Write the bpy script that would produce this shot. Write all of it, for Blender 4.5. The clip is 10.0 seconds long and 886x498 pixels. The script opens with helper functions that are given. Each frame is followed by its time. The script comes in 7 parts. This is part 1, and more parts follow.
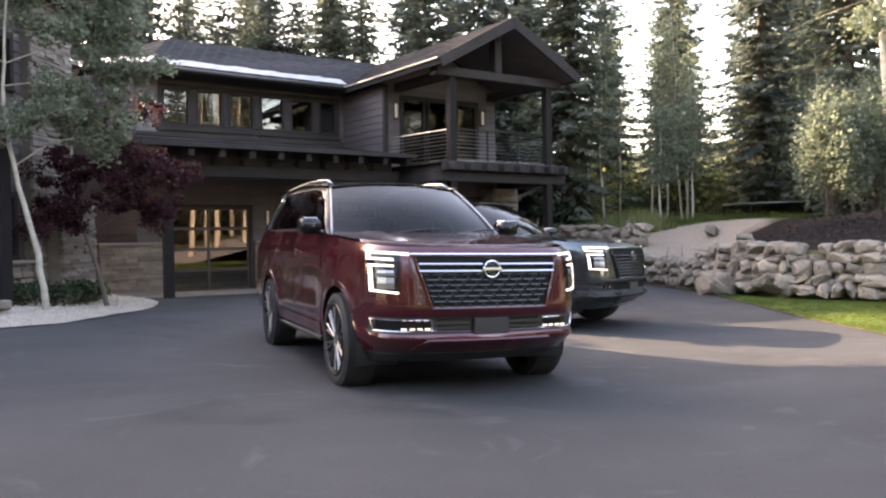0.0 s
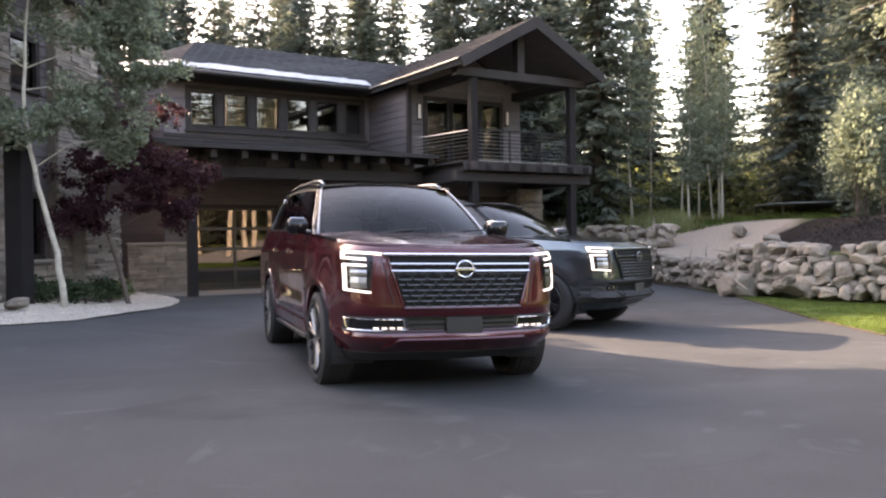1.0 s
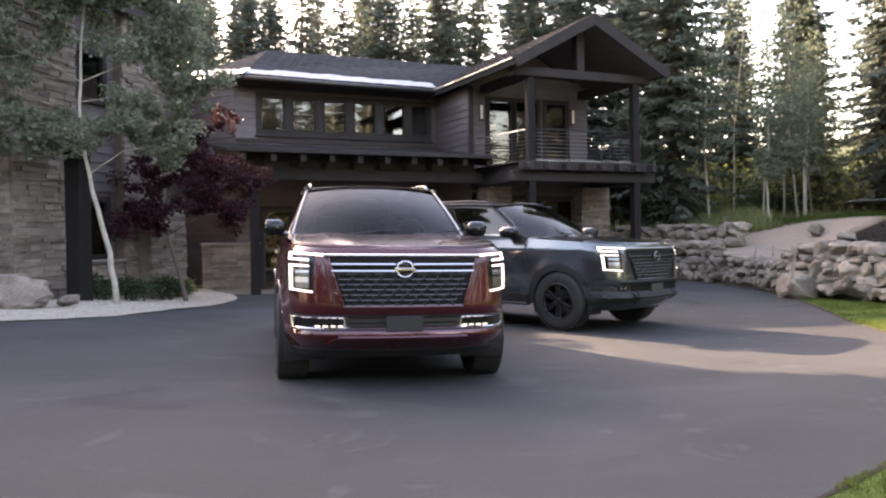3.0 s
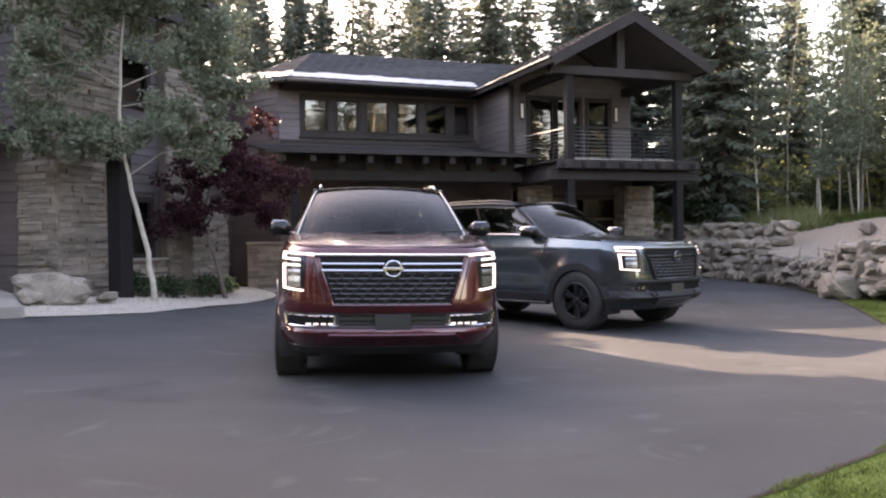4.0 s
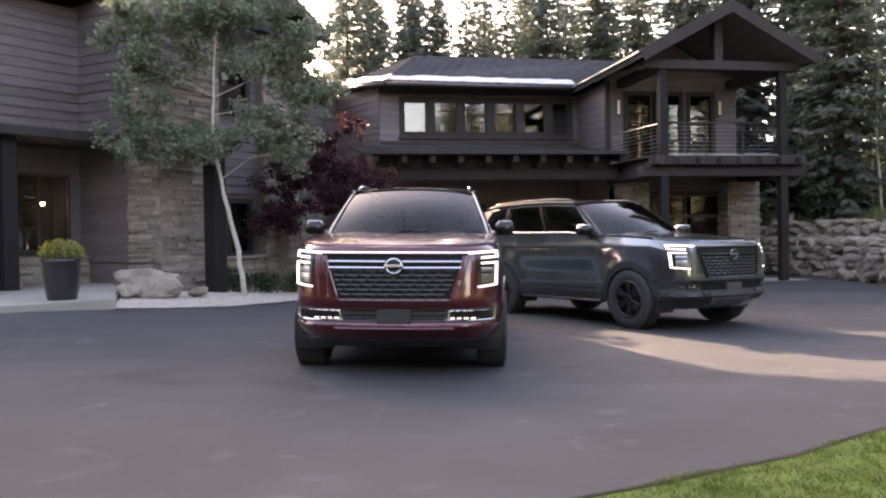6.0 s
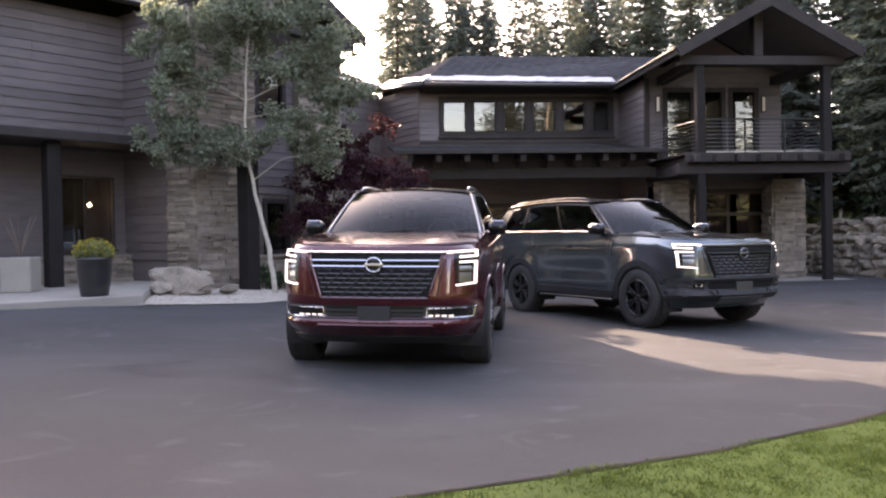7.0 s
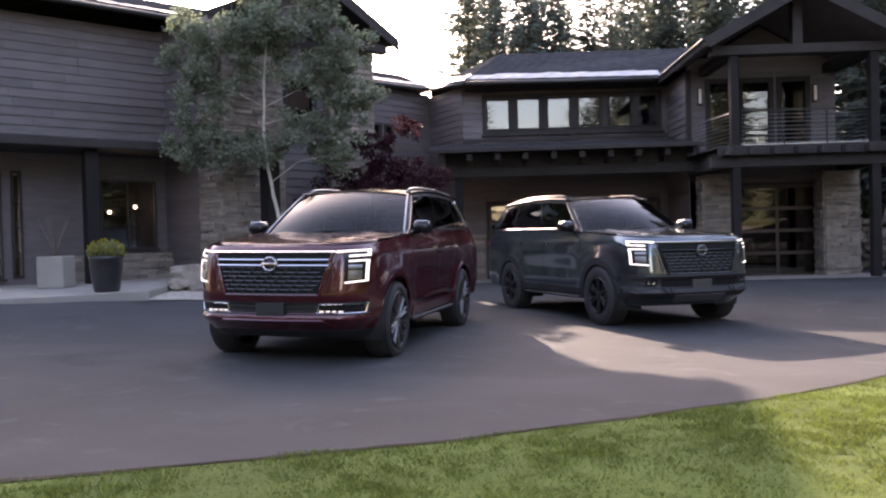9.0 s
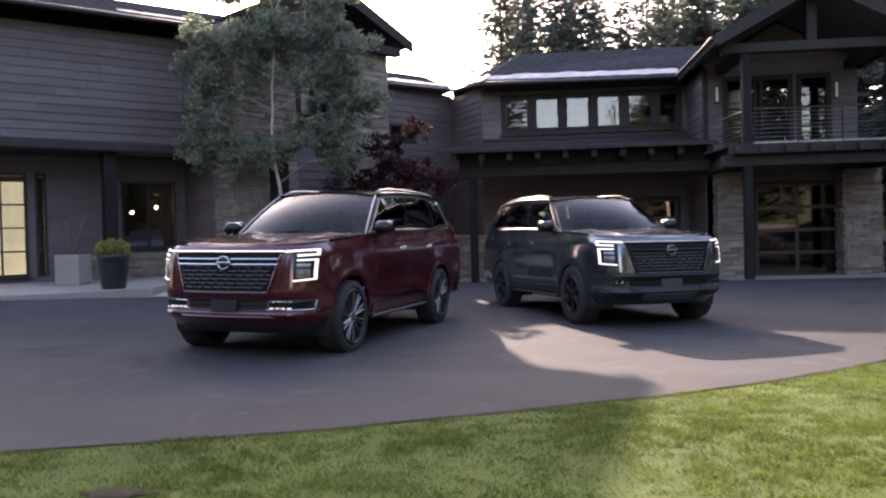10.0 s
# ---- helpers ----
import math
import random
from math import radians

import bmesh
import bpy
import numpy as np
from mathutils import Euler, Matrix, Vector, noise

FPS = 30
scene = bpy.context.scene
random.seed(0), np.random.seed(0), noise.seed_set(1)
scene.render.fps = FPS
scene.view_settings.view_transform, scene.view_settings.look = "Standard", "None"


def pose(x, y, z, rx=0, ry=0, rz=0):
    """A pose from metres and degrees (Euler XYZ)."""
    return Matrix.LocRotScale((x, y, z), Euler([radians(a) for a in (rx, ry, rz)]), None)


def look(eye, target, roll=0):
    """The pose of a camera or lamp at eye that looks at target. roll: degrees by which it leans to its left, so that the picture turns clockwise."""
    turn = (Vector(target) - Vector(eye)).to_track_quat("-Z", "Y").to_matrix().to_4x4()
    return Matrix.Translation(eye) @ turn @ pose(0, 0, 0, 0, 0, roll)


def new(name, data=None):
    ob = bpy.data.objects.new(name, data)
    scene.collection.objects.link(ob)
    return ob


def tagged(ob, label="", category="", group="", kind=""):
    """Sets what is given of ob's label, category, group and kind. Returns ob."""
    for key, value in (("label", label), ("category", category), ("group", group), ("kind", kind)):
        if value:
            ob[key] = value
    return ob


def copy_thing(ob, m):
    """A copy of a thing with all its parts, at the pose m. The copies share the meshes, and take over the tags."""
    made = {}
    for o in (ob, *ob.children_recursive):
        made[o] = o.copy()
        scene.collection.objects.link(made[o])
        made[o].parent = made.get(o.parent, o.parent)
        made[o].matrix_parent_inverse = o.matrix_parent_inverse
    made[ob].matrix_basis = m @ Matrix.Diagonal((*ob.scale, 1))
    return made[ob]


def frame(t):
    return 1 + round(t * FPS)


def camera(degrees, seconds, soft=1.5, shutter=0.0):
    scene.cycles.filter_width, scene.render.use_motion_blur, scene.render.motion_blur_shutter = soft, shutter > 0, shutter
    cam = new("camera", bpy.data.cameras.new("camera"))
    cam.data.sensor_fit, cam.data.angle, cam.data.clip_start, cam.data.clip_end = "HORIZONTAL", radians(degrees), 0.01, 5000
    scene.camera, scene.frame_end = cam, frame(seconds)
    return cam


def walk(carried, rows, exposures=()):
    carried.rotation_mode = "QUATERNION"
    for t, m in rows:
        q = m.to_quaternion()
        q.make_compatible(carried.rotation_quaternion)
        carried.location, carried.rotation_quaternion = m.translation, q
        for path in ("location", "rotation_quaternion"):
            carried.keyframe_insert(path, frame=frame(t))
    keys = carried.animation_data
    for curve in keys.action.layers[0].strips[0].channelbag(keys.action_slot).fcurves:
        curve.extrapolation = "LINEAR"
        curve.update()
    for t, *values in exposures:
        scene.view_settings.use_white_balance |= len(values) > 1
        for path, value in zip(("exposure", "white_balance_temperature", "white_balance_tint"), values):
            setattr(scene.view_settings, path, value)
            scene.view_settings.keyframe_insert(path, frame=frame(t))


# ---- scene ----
# camera and its walk
cam = camera(56.5, 10.0, soft=2.2)
PATH = [
    (0, (0.151, 0.102, 1.293), (1.303, 1.737, 1.264), -0.8),
    (0.5, (0.352, -0.064, 1.282), (1.463, 1.598, 1.256), -0.7),
    (1, (0.589, -0.255, 1.284), (1.655, 1.437, 1.257), -0.7),
    (1.5, (0.827, -0.461, 1.281), (1.848, 1.259, 1.255), -0.7),
    (2, (1.147, -0.686, 1.283), (2.107, 1.068, 1.257), -0.8),
    (3.5, (2.032, -1.248, 1.278), (2.793, 0.601, 1.253), -0.9),
    (4, (2.297, -1.425, 1.282), (2.987, 0.453, 1.256), -0.9),
    (4.5, (2.542, -1.6, 1.281), (3.157, 0.303, 1.255), -0.8),
    (5, (2.808, -1.773, 1.282), (3.338, 0.155, 1.256), -0.9),
    (5.5, (3.082, -1.902, 1.276), (3.532, 0.046, 1.25), -1.0),
    (7, (4.163, -2.4, 1.268), (4.374, -0.412, 1.241), -1.1),
    (7.5, (4.636, -2.505, 1.273), (4.776, -0.51, 1.244), -1.2),
    (8, (5.202, -2.693, 1.267), (5.265, -0.694, 1.238), -1.3),
    (8.5, (5.76, -2.773, 1.26), (5.758, -0.773, 1.231), -1.5),
    (9, (6.365, -2.869, 1.26), (6.295, -0.87, 1.229), -1.5),
    (9.5, (6.933, -2.979, 1.261), (6.798, -0.983, 1.23), -1.4),
    (10, (7.541, -3.089, 1.249), (7.335, -1.1, 1.218), -1.5),
]
walk(cam, [(t, look(eye, target, roll)) for t, eye, target, roll in PATH],
     exposures=[(0.0, 3.90, 8900, 24), (5.0, 3.86, 8900, 28), (8.5, 3.55, 8100, 30), (10.0, 3.08, 7500, 30)])

# daylight: low sun behind the houses, pale sky
SUN_AZ, SUN_EL = 15.0, 22.8     # degrees left of +y, and above the horizon
world = bpy.data.worlds.new("World")
scene.world = world
world.use_nodes = True
wn, wl = world.node_tree.nodes, world.node_tree.links
wn.clear()
w_out = wn.new("ShaderNodeOutputWorld")
w_bg = wn.new("ShaderNodeBackground")
w_sky = wn.new("ShaderNodeTexSky")
w_sky.sky_type = "NISHITA"
w_sky.sun_disc = False
w_sky.sun_elevation = radians(SUN_EL)
w_sky.sun_rotation = radians(-SUN_AZ)
w_sky.dust_density = 1.6
w_bg.inputs["Strength"].default_value = 0.12
wl.new(w_sky.outputs["Color"], w_bg.inputs["Color"])
wl.new(w_bg.outputs["Background"], w_out.inputs["Surface"])
sun_data = bpy.data.lights.new("sun", "SUN")
sun_data.energy, sun_data.angle, sun_data.color = 1.8, radians(0.6), (1.0, 0.93, 0.82)
sun = new("sun", sun_data)
_a, _e = radians(SUN_AZ), radians(SUN_EL)
SUN_DIR = Vector((-math.sin(_a) * math.cos(_e), math.cos(_a) * math.cos(_e), math.sin(_e)))
sun.matrix_world = look(SUN_DIR * 60 + Vector((5, 5, 0)), (5, 5, 0))
# ---- small builders ----
def smooth01(a, b, v):
    t = min(1.0, max(0.0, (v - a) / (b - a)))
    return t * t * (3 - 2 * t)


def part(name, bm, material, parent=None, label="", smooth=False):
    """Links a bmesh as one mesh object under a thing or a part."""
    me = bpy.data.meshes.new(name)
    bm.to_mesh(me)
    bm.free()
    if material is not None:
        me.materials.append(material)
    if smooth:
        for p in me.polygons:
            p.use_smooth = True
    ob = new(name, me)
    if parent is not None:
        ob.parent = parent
    if label:
        ob["label"] = label
    return ob


def from_lists(name, verts, faces, material, parent=None, label="", smooth=False):
    me = bpy.data.meshes.new(name)
    me.from_pydata(verts, [], faces)
    if material is not None:
        me.materials.append(material)
    if smooth:
        for p in me.polygons:
            p.use_smooth = True
    me.update()
    ob = new(name, me)
    if parent is not None:
        ob.parent = parent
    if label:
        ob["label"] = label
    return ob


def add_box(bm, x0, x1, y0, y1, z0, z1, m=None, bevel=0.0):
    vs = [bm.verts.new((x, y, z)) for x in (x0, x1) for y in (y0, y1) for z in (z0, z1)]
    fs = [bm.faces.new([vs[i] for i in f]) for f in
          ((0, 1, 3, 2), (4, 6, 7, 5), (0, 4, 5, 1), (2, 3, 7, 6), (0, 2, 6, 4), (1, 5, 7, 3))]
    if bevel:
        es = list({e for f in fs for e in f.edges})
        r = bmesh.ops.bevel(bm, geom=es, offset=bevel, segments=1, affect="EDGES", profile=0.7)
        vs = list({v for f in r["faces"] for v in f.verts} | {v for v in vs if v.is_valid})
    if m is not None:
        for v in vs:
            v.co = m @ v.co
    return vs


def box_bm(x0, x1, y0, y1, z0, z1, m=None, bevel=0.0):
    bm = bmesh.new()
    add_box(bm, x0, x1, y0, y1, z0, z1, m, bevel)
    return bm


def add_tube(bm, pts, radii, sides=8, cap=True):
    """A tube along pts with a radius at each."""
    rings = []
    for i, p in enumerate(pts):
        p = Vector(p)
        a = Vector(pts[max(0, i - 1)])
        b = Vector(pts[min(len(pts) - 1, i + 1)])
        d = (b - a).normalized()
        up = Vector((0, 0, 1)) if abs(d.z) < 0.9 else Vector((1, 0, 0))
        s = d.cross(up).normalized()
        t = s.cross(d)
        r = radii[i] if hasattr(radii, "__len__") else radii
        rings.append([bm.verts.new(p + (s * math.cos(k * math.tau / sides) + t * math.sin(k * math.tau / sides)) * r) for k in range(sides)])
    for q, w in zip(rings, rings[1:]):
        for k in range(sides):
            bm.faces.new((q[k], q[(k + 1) % sides], w[(k + 1) % sides], w[k]))
    if cap:
        bm.faces.new(rings[0][::-1])
        bm.faces.new(rings[-1])
    return rings


def tube_bm(pts, radii, sides=8):
    bm = bmesh.new()
    add_tube(bm, pts, radii, sides)
    return bm


def empty(name, m, label="", category="", group="", kind=""):
    ob = new(name)
    ob.matrix_world = m
    return tagged(ob, label, category, group, kind)


def extrude_poly(bm, outline, z0, z1, axis="z"):
    """A prism: outline in two axes, raised along the third."""
    def co(a, b, c):
        return {"z": (a, b, c), "y": (a, c, b), "x": (c, a, b)}[axis]
    lo = [bm.verts.new(co(a, b, z0)) for a, b in outline]
    hi = [bm.verts.new(co(a, b, z1)) for a, b in outline]
    n = len(outline)
    bm.faces.new(lo[::-1])
    bm.faces.new(hi)
    for i in range(n):
        bm.faces.new((lo[i], lo[(i + 1) % n], hi[(i + 1) % n], hi[i]))
    bmesh.ops.recalc_face_normals(bm, faces=bm.faces[:])


def recalc(bm):
    bmesh.ops.recalc_face_normals(bm, faces=bm.faces[:])
    return bm


def inside(poly, x, y):
    r = False
    n = len(poly)
    for i in range(n):
        x0, y0 = poly[i]
        x1, y1 = poly[(i + 1) % n]
        if (y0 > y) != (y1 > y) and x < (x1 - x0) * (y - y0) / (y1 - y0) + x0:
            r = not r
    return r
# ---- materials ----
def mat(name, colour, rough=0.6, metal=0.0, var=0.12, scale=6.0, fine=60.0, bump=0.15, spec=0.5, coat=0.0, tint=None, island=False, bump_scale=None, stretch=(1, 1, 1), rand=0.0):
    """A procedural surface: two scales of noise in colour, roughness and relief."""
    m = bpy.data.materials.new(name)
    m.use_nodes = True
    n, l = m.node_tree.nodes, m.node_tree.links
    b = n["Principled BSDF"]
    b.inputs["Roughness"].default_value = rough
    b.inputs["Metallic"].default_value = metal
    b.inputs["Specular IOR Level"].default_value = spec
    b.inputs["Coat Weight"].default_value = coat
    b.inputs["Coat Roughness"].default_value = 0.03
    tc = n.new("ShaderNodeTexCoord")
    mp = n.new("ShaderNodeMapping")
    mp.inputs["Scale"].default_value = stretch
    l.new(tc.outputs["Object"], mp.inputs["Vector"])
    big, small = n.new("ShaderNodeTexNoise"), n.new("ShaderNodeTexNoise")
    big.inputs["Scale"].default_value, big.inputs["Detail"].default_value = scale, 4
    small.inputs["Scale"].default_value, small.inputs["Detail"].default_value = fine, 5
    l.new(mp.outputs["Vector"], big.inputs["Vector"])
    l.new(mp.outputs["Vector"], small.inputs["Vector"])
    mix = n.new("ShaderNodeMix")
    mix.data_type = "FLOAT"
    mix.inputs["Factor"].default_value = 0.45
    l.new(big.outputs["Fac"], mix.inputs["A"])
    l.new(small.outputs["Fac"], mix.inputs["B"])
    fac = mix.outputs["Result"]
    ramp = n.new("ShaderNodeMapRange")
    ramp.inputs["From Min"].default_value, ramp.inputs["From Max"].default_value = 0.3, 0.7
    l.new(fac, ramp.inputs["Value"])
    col = n.new("ShaderNodeMix")
    col.data_type = "RGBA"
    c = Vector(colour)
    lo = c * (1 - var)
    hi = (Vector(tint) if tint else c) * (1 + var)
    col.inputs["A"].default_value = (*lo, 1)
    col.inputs["B"].default_value = (*hi, 1)
    l.new(ramp.outputs["Result"], col.inputs["Factor"])
    out = col.outputs["Result"]
    if rand or island:
        hsv = n.new("ShaderNodeHueSaturation")
        mr = n.new("ShaderNodeMapRange")
        k = rand or 0.3
        mr.inputs["To Min"].default_value, mr.inputs["To Max"].default_value = 1 - k, 1 + k
        if island:
            src = n.new("ShaderNodeNewGeometry").outputs["Random Per Island"]
        else:
            src = n.new("ShaderNodeObjectInfo").outputs["Random"]
        l.new(src, mr.inputs["Value"])
        l.new(mr.outputs["Result"], hsv.inputs["Value"])
        l.new(out, hsv.inputs["Color"])
        out = hsv.outputs["Color"]
    l.new(out, b.inputs["Base Color"])
    if bump:
        bp = n.new("ShaderNodeBump")
        bp.inputs["Strength"].default_value = bump
        bp.inputs["Distance"].default_value = 0.02
        l.new(fac, bp.inputs["Height"])
        l.new(bp.outputs["Normal"], b.inputs["Normal"])
    rr = n.new("ShaderNodeMapRange")
    rr.inputs["To Min"].default_value = max(0.0, rough - 0.08)
    rr.inputs["To Max"].default_value = min(1.0, rough + 0.08)
    l.new(fac, rr.inputs["Value"])
    if rough > 0.15:
        l.new(rr.outputs["Result"], b.inputs["Roughness"])
    return m


def glow(name, colour, strength):
    m = bpy.data.materials.new(name)
    m.use_nodes = True
    b = m.node_tree.nodes["Principled BSDF"]
    b.inputs["Base Color"].default_value = (*colour, 1)
    b.inputs["Emission Color"].default_value = (*colour, 1)
    b.inputs["Emission Strength"].default_value = strength
    return m


def glass(name, colour=(0.8, 0.85, 0.85), rough=0.0, alpha=0.0, tint_dark=None):
    """Glass pane: mirror-like gloss over a see-through or dark tinted body."""
    m = bpy.data.materials.new(name)
    m.use_nodes = True
    n, l = m.node_tree.nodes, m.node_tree.links
    n.clear()
    o = n.new("ShaderNodeOutputMaterial")
    tr = n.new("ShaderNodeBsdfTransparent")
    tr.inputs["Color"].default_value = (*colour, 1)
    gl = n.new("ShaderNodeBsdfGlossy")
    gl.inputs["Roughness"].default_value = rough
    fr = n.new("ShaderNodeFresnel")
    fr.inputs["IOR"].default_value = 1.6
    mx = n.new("ShaderNodeMixShader")
    l.new(fr.outputs["Fac"], mx.inputs["Fac"])
    l.new(tr.outputs["BSDF"], mx.inputs[1])
    l.new(gl.outputs["BSDF"], mx.inputs[2])
    l.new(mx.outputs["Shader"], o.inputs["Surface"])
    return m


M_ASPHALT = mat("asphalt", (0.0440, 0.0440, 0.0442), 0.9, var=0.22, scale=0.5, fine=180, bump=0.25, spec=0.12)
def asphalt_wear(m):
    """Broad pale smears, darker oily stains and fine aggregate specks on the driveway."""
    n, l = m.node_tree.nodes, m.node_tree.links
    b = n["Principled BSDF"]
    src = b.inputs["Base Color"].links[0].from_socket
    tc = n.new("ShaderNodeTexCoord")
    out = src
    for scale, lo, hi, gain, warp in ((0.35, 0.42, 0.72, 1.30, 1.5), (0.9, 0.60, 0.70, 1.35, 2.5), (0.55, 0.62, 0.72, 0.72, 1.0), (90.0, 0.58, 0.75, 1.5, 0.0)):
        nz = n.new("ShaderNodeTexNoise")
        nz.inputs["Scale"].default_value, nz.inputs["Detail"].default_value, nz.inputs["Distortion"].default_value = scale, 6, warp
        l.new(tc.outputs["Object"], nz.inputs["Vector"])
        mr = n.new("ShaderNodeMapRange")
        mr.inputs["From Min"].default_value, mr.inputs["From Max"].default_value = lo, hi
        mr.inputs["To Min"].default_value, mr.inputs["To Max"].default_value = 1.0, gain
        l.new(nz.outputs["Fac"], mr.inputs["Value"])
        mx = n.new("ShaderNodeMix")
        mx.data_type, mx.blend_type = "RGBA", "MULTIPLY"
        mx.inputs["Factor"].default_value = 1.0
        l.new(out, mx.inputs["A"])
        l.new(mr.outputs["Result"], mx.inputs["B"])
        out = mx.outputs["Result"]
    l.new(out, b.inputs["Base Color"])


asphalt_wear(M_ASPHALT)
M_GRASS = mat("grass", (0.060, 0.088, 0.026), 0.85, var=0.35, scale=0.9, fine=40, bump=0.3, tint=(0.075, 0.100, 0.024), spec=0.05)
M_GRAVEL = mat("gravel", (0.36, 0.31, 0.26), 0.9, var=0.25, scale=3, fine=90, bump=0.6)
M_SOIL = mat("soil", (0.045, 0.034, 0.026), 0.95, var=0.4, scale=6, fine=60, bump=0.6, spec=0.1)
M_MULCH = mat("mulch", (0.035, 0.028, 0.025), 0.95, var=0.5, scale=5, fine=70, bump=0.9)
M_SIDING = mat("dark_siding", (0.090, 0.073, 0.074), 0.65, var=0.3, scale=2, fine=50, bump=0.25, stretch=(1, 1, 6), rand=0.15)
M_BEAM = mat("dark_beam", (0.033, 0.028, 0.027), 0.7, var=0.3, scale=3, fine=50, bump=0.3, rand=0.12, spec=0.15)
M_POST = mat("dark_post", (0.015, 0.013, 0.013), 0.7, var=0.3, scale=3, fine=50, bump=0.3, rand=0.12, spec=0.15)
M_SHINGLE = mat("shingle", (0.044, 0.043, 0.045), 0.9, var=0.3, scale=4, fine=60, bump=0.3, rand=0.2, spec=0.0)
M_FLASHING = mat("flashing", (0.27, 0.275, 0.285), 0.45, metal=0.4, var=0.45, scale=5, fine=22, bump=0.6)
M_STONE = mat("ledge_stone", (0.20, 0.165, 0.135), 0.85, var=0.35, scale=5, fine=50, bump=0.5, rand=0.35)
M_BOULDER = mat("boulder", (0.172, 0.148, 0.122), 0.9, var=0.35, scale=2.5, fine=22, bump=0.8, rand=0.3, tint=(0.222, 0.184, 0.147))
M_METAL = mat("dark_metal", (0.03, 0.03, 0.03), 0.4, metal=0.7, var=0.1, bump=0)
M_ADDED_LANE = mat("added_lane_gravel", (0.20, 0.19, 0.182), 0.95, var=0.25, scale=0.8, fine=60, bump=0.4, spec=0.1)
M_CONCRETE = mat("concrete", (0.25, 0.225, 0.195), 0.85, var=0.15, scale=2, fine=60, bump=0.2)


def ground_material():
    """Grass that gives way to bare dirt on the bank past the wall and to dark mulch on the mound."""
    m = mat("ground_cover", (0.060, 0.080, 0.030), 0.9, var=0.35, scale=0.9, fine=25, bump=0.5, tint=(0.085, 0.095, 0.042), spec=0.06)
    n, l = m.node_tree.nodes, m.node_tree.links
    b = n["Principled BSDF"]
    base = b.inputs["Base Color"].links[0].from_socket
    tc = n.new("ShaderNodeTexCoord")
    nz = n.new("ShaderNodeTexNoise")
    nz.inputs["Scale"].default_value, nz.inputs["Detail"].default_value = 0.9, 5
    l.new(tc.outputs["Object"], nz.inputs["Vector"])

    def blob(cx, cy, rx, ry, soft):
        mp = n.new("ShaderNodeMapping")
        mp.vector_type = "TEXTURE"
        mp.inputs["Location"].default_value = (cx, cy, 0)
        mp.inputs["Scale"].default_value = (rx, ry, 1000)
        l.new(tc.outputs["Object"], mp.inputs["Vector"])
        ln = n.new("ShaderNodeVectorMath")
        ln.operation = "LENGTH"
        l.new(mp.outputs["Vector"], ln.inputs[0])
        ad = n.new("ShaderNodeMath")
        ad.operation = "MULTIPLY_ADD"
        ad.inputs[1].default_value = 0.5
        l.new(nz.outputs["Fac"], ad.inputs[0])
        l.new(ln.outputs["Value"], ad.inputs[2])
        mr = n.new("ShaderNodeMapRange")
        mr.inputs["From Min"].default_value, mr.inputs["From Max"].default_value = 1.25 - soft, 1.25 + soft
        mr.inputs["To Min"].default_value, mr.inputs["To Max"].default_value = 1, 0
        l.new(ad.outputs["Value"], mr.inputs["Value"])
        return mr.outputs["Result"]

    def over(under, colour, colour2, fac):
        c = n.new("ShaderNodeMix")
        c.data_type = "RGBA"
        c.inputs["A"].default_value, c.inputs["B"].default_value = (*colour, 1), (*colour2, 1)
        s2 = n.new("ShaderNodeTexNoise")
        s2.inputs["Scale"].default_value, s2.inputs["Detail"].default_value = 12, 6
        l.new(tc.outputs["Object"], s2.inputs["Vector"])
        l.new(s2.outputs["Fac"], c.inputs["Factor"])
        x = n.new("ShaderNodeMix")
        x.data_type = "RGBA"
        l.new(fac, x.inputs["Factor"])
        l.new(under, x.inputs["A"])
        l.new(c.outputs["Result"], x.inputs["B"])
        return x.outputs["Result"]

    dirt = over(base, (0.19, 0.15, 0.12), (0.32, 0.262, 0.215), blob(19.3, 16.0, 2.6, 3.3, 0.10))
    mulch = over(dirt, (0.006, 0.005, 0.005), (0.024, 0.018, 0.016), blob(20.3, 10.2, 3.9, 3.7, 0.07))
    l.new(mulch, b.inputs["Base Color"])
    return m


M_GROUND = ground_material()


def window_glass(name, rough, tint, ior=1.9, base=None):
    """Coated pane: mirrors the surroundings over a view into the dim room."""
    m = glass(name, tint, rough)
    for nd in m.node_tree.nodes:
        if nd.type == "FRESNEL":
            nd.inputs["IOR"].default_value = ior
        if nd.type == "BSDF_GLOSSY" and base:
            nd.inputs["Color"].default_value = (*base, 1)
    return m


M_WINGLASS = window_glass("window_glass", 0.0, (0.45, 0.46, 0.44), 1.8)
M_BALCONYGLASS = window_glass("balcony_glass", 0.0, (0.45, 0.46, 0.44), 1.6)
M_CLEARGLASS = window_glass("clear_glass", 0.0, (0.9, 0.9, 0.88), 1.45)
M_DOORGLASS = window_glass("door_glass", 0.015, (0.30, 0.27, 0.24), 2.1, (0.80, 0.72, 0.67))
M_BRONZE = mat("bronze", (0.045, 0.032, 0.024), 0.45, metal=0.5, var=0.2, bump=0.05)
M_GUTTER = mat("gutter_metal", (0.05, 0.047, 0.045), 0.4, metal=0.6, var=0.2, bump=0.05)
M_FLASHING_DULL = mat("drip_edge", (0.17, 0.17, 0.178), 0.4, metal=0.5, var=0.2, scale=4, bump=0.1)
M_STEEL = mat("steel", (0.45, 0.45, 0.45), 0.3, metal=1.0, var=0.1, bump=0)
M_PLASTER = mat("plaster", (0.30, 0.26, 0.21), 0.9, var=0.1, bump=0.1)
M_LAMP = glow("lamp_glass", (0.42, 0.40, 0.37), 0.02)
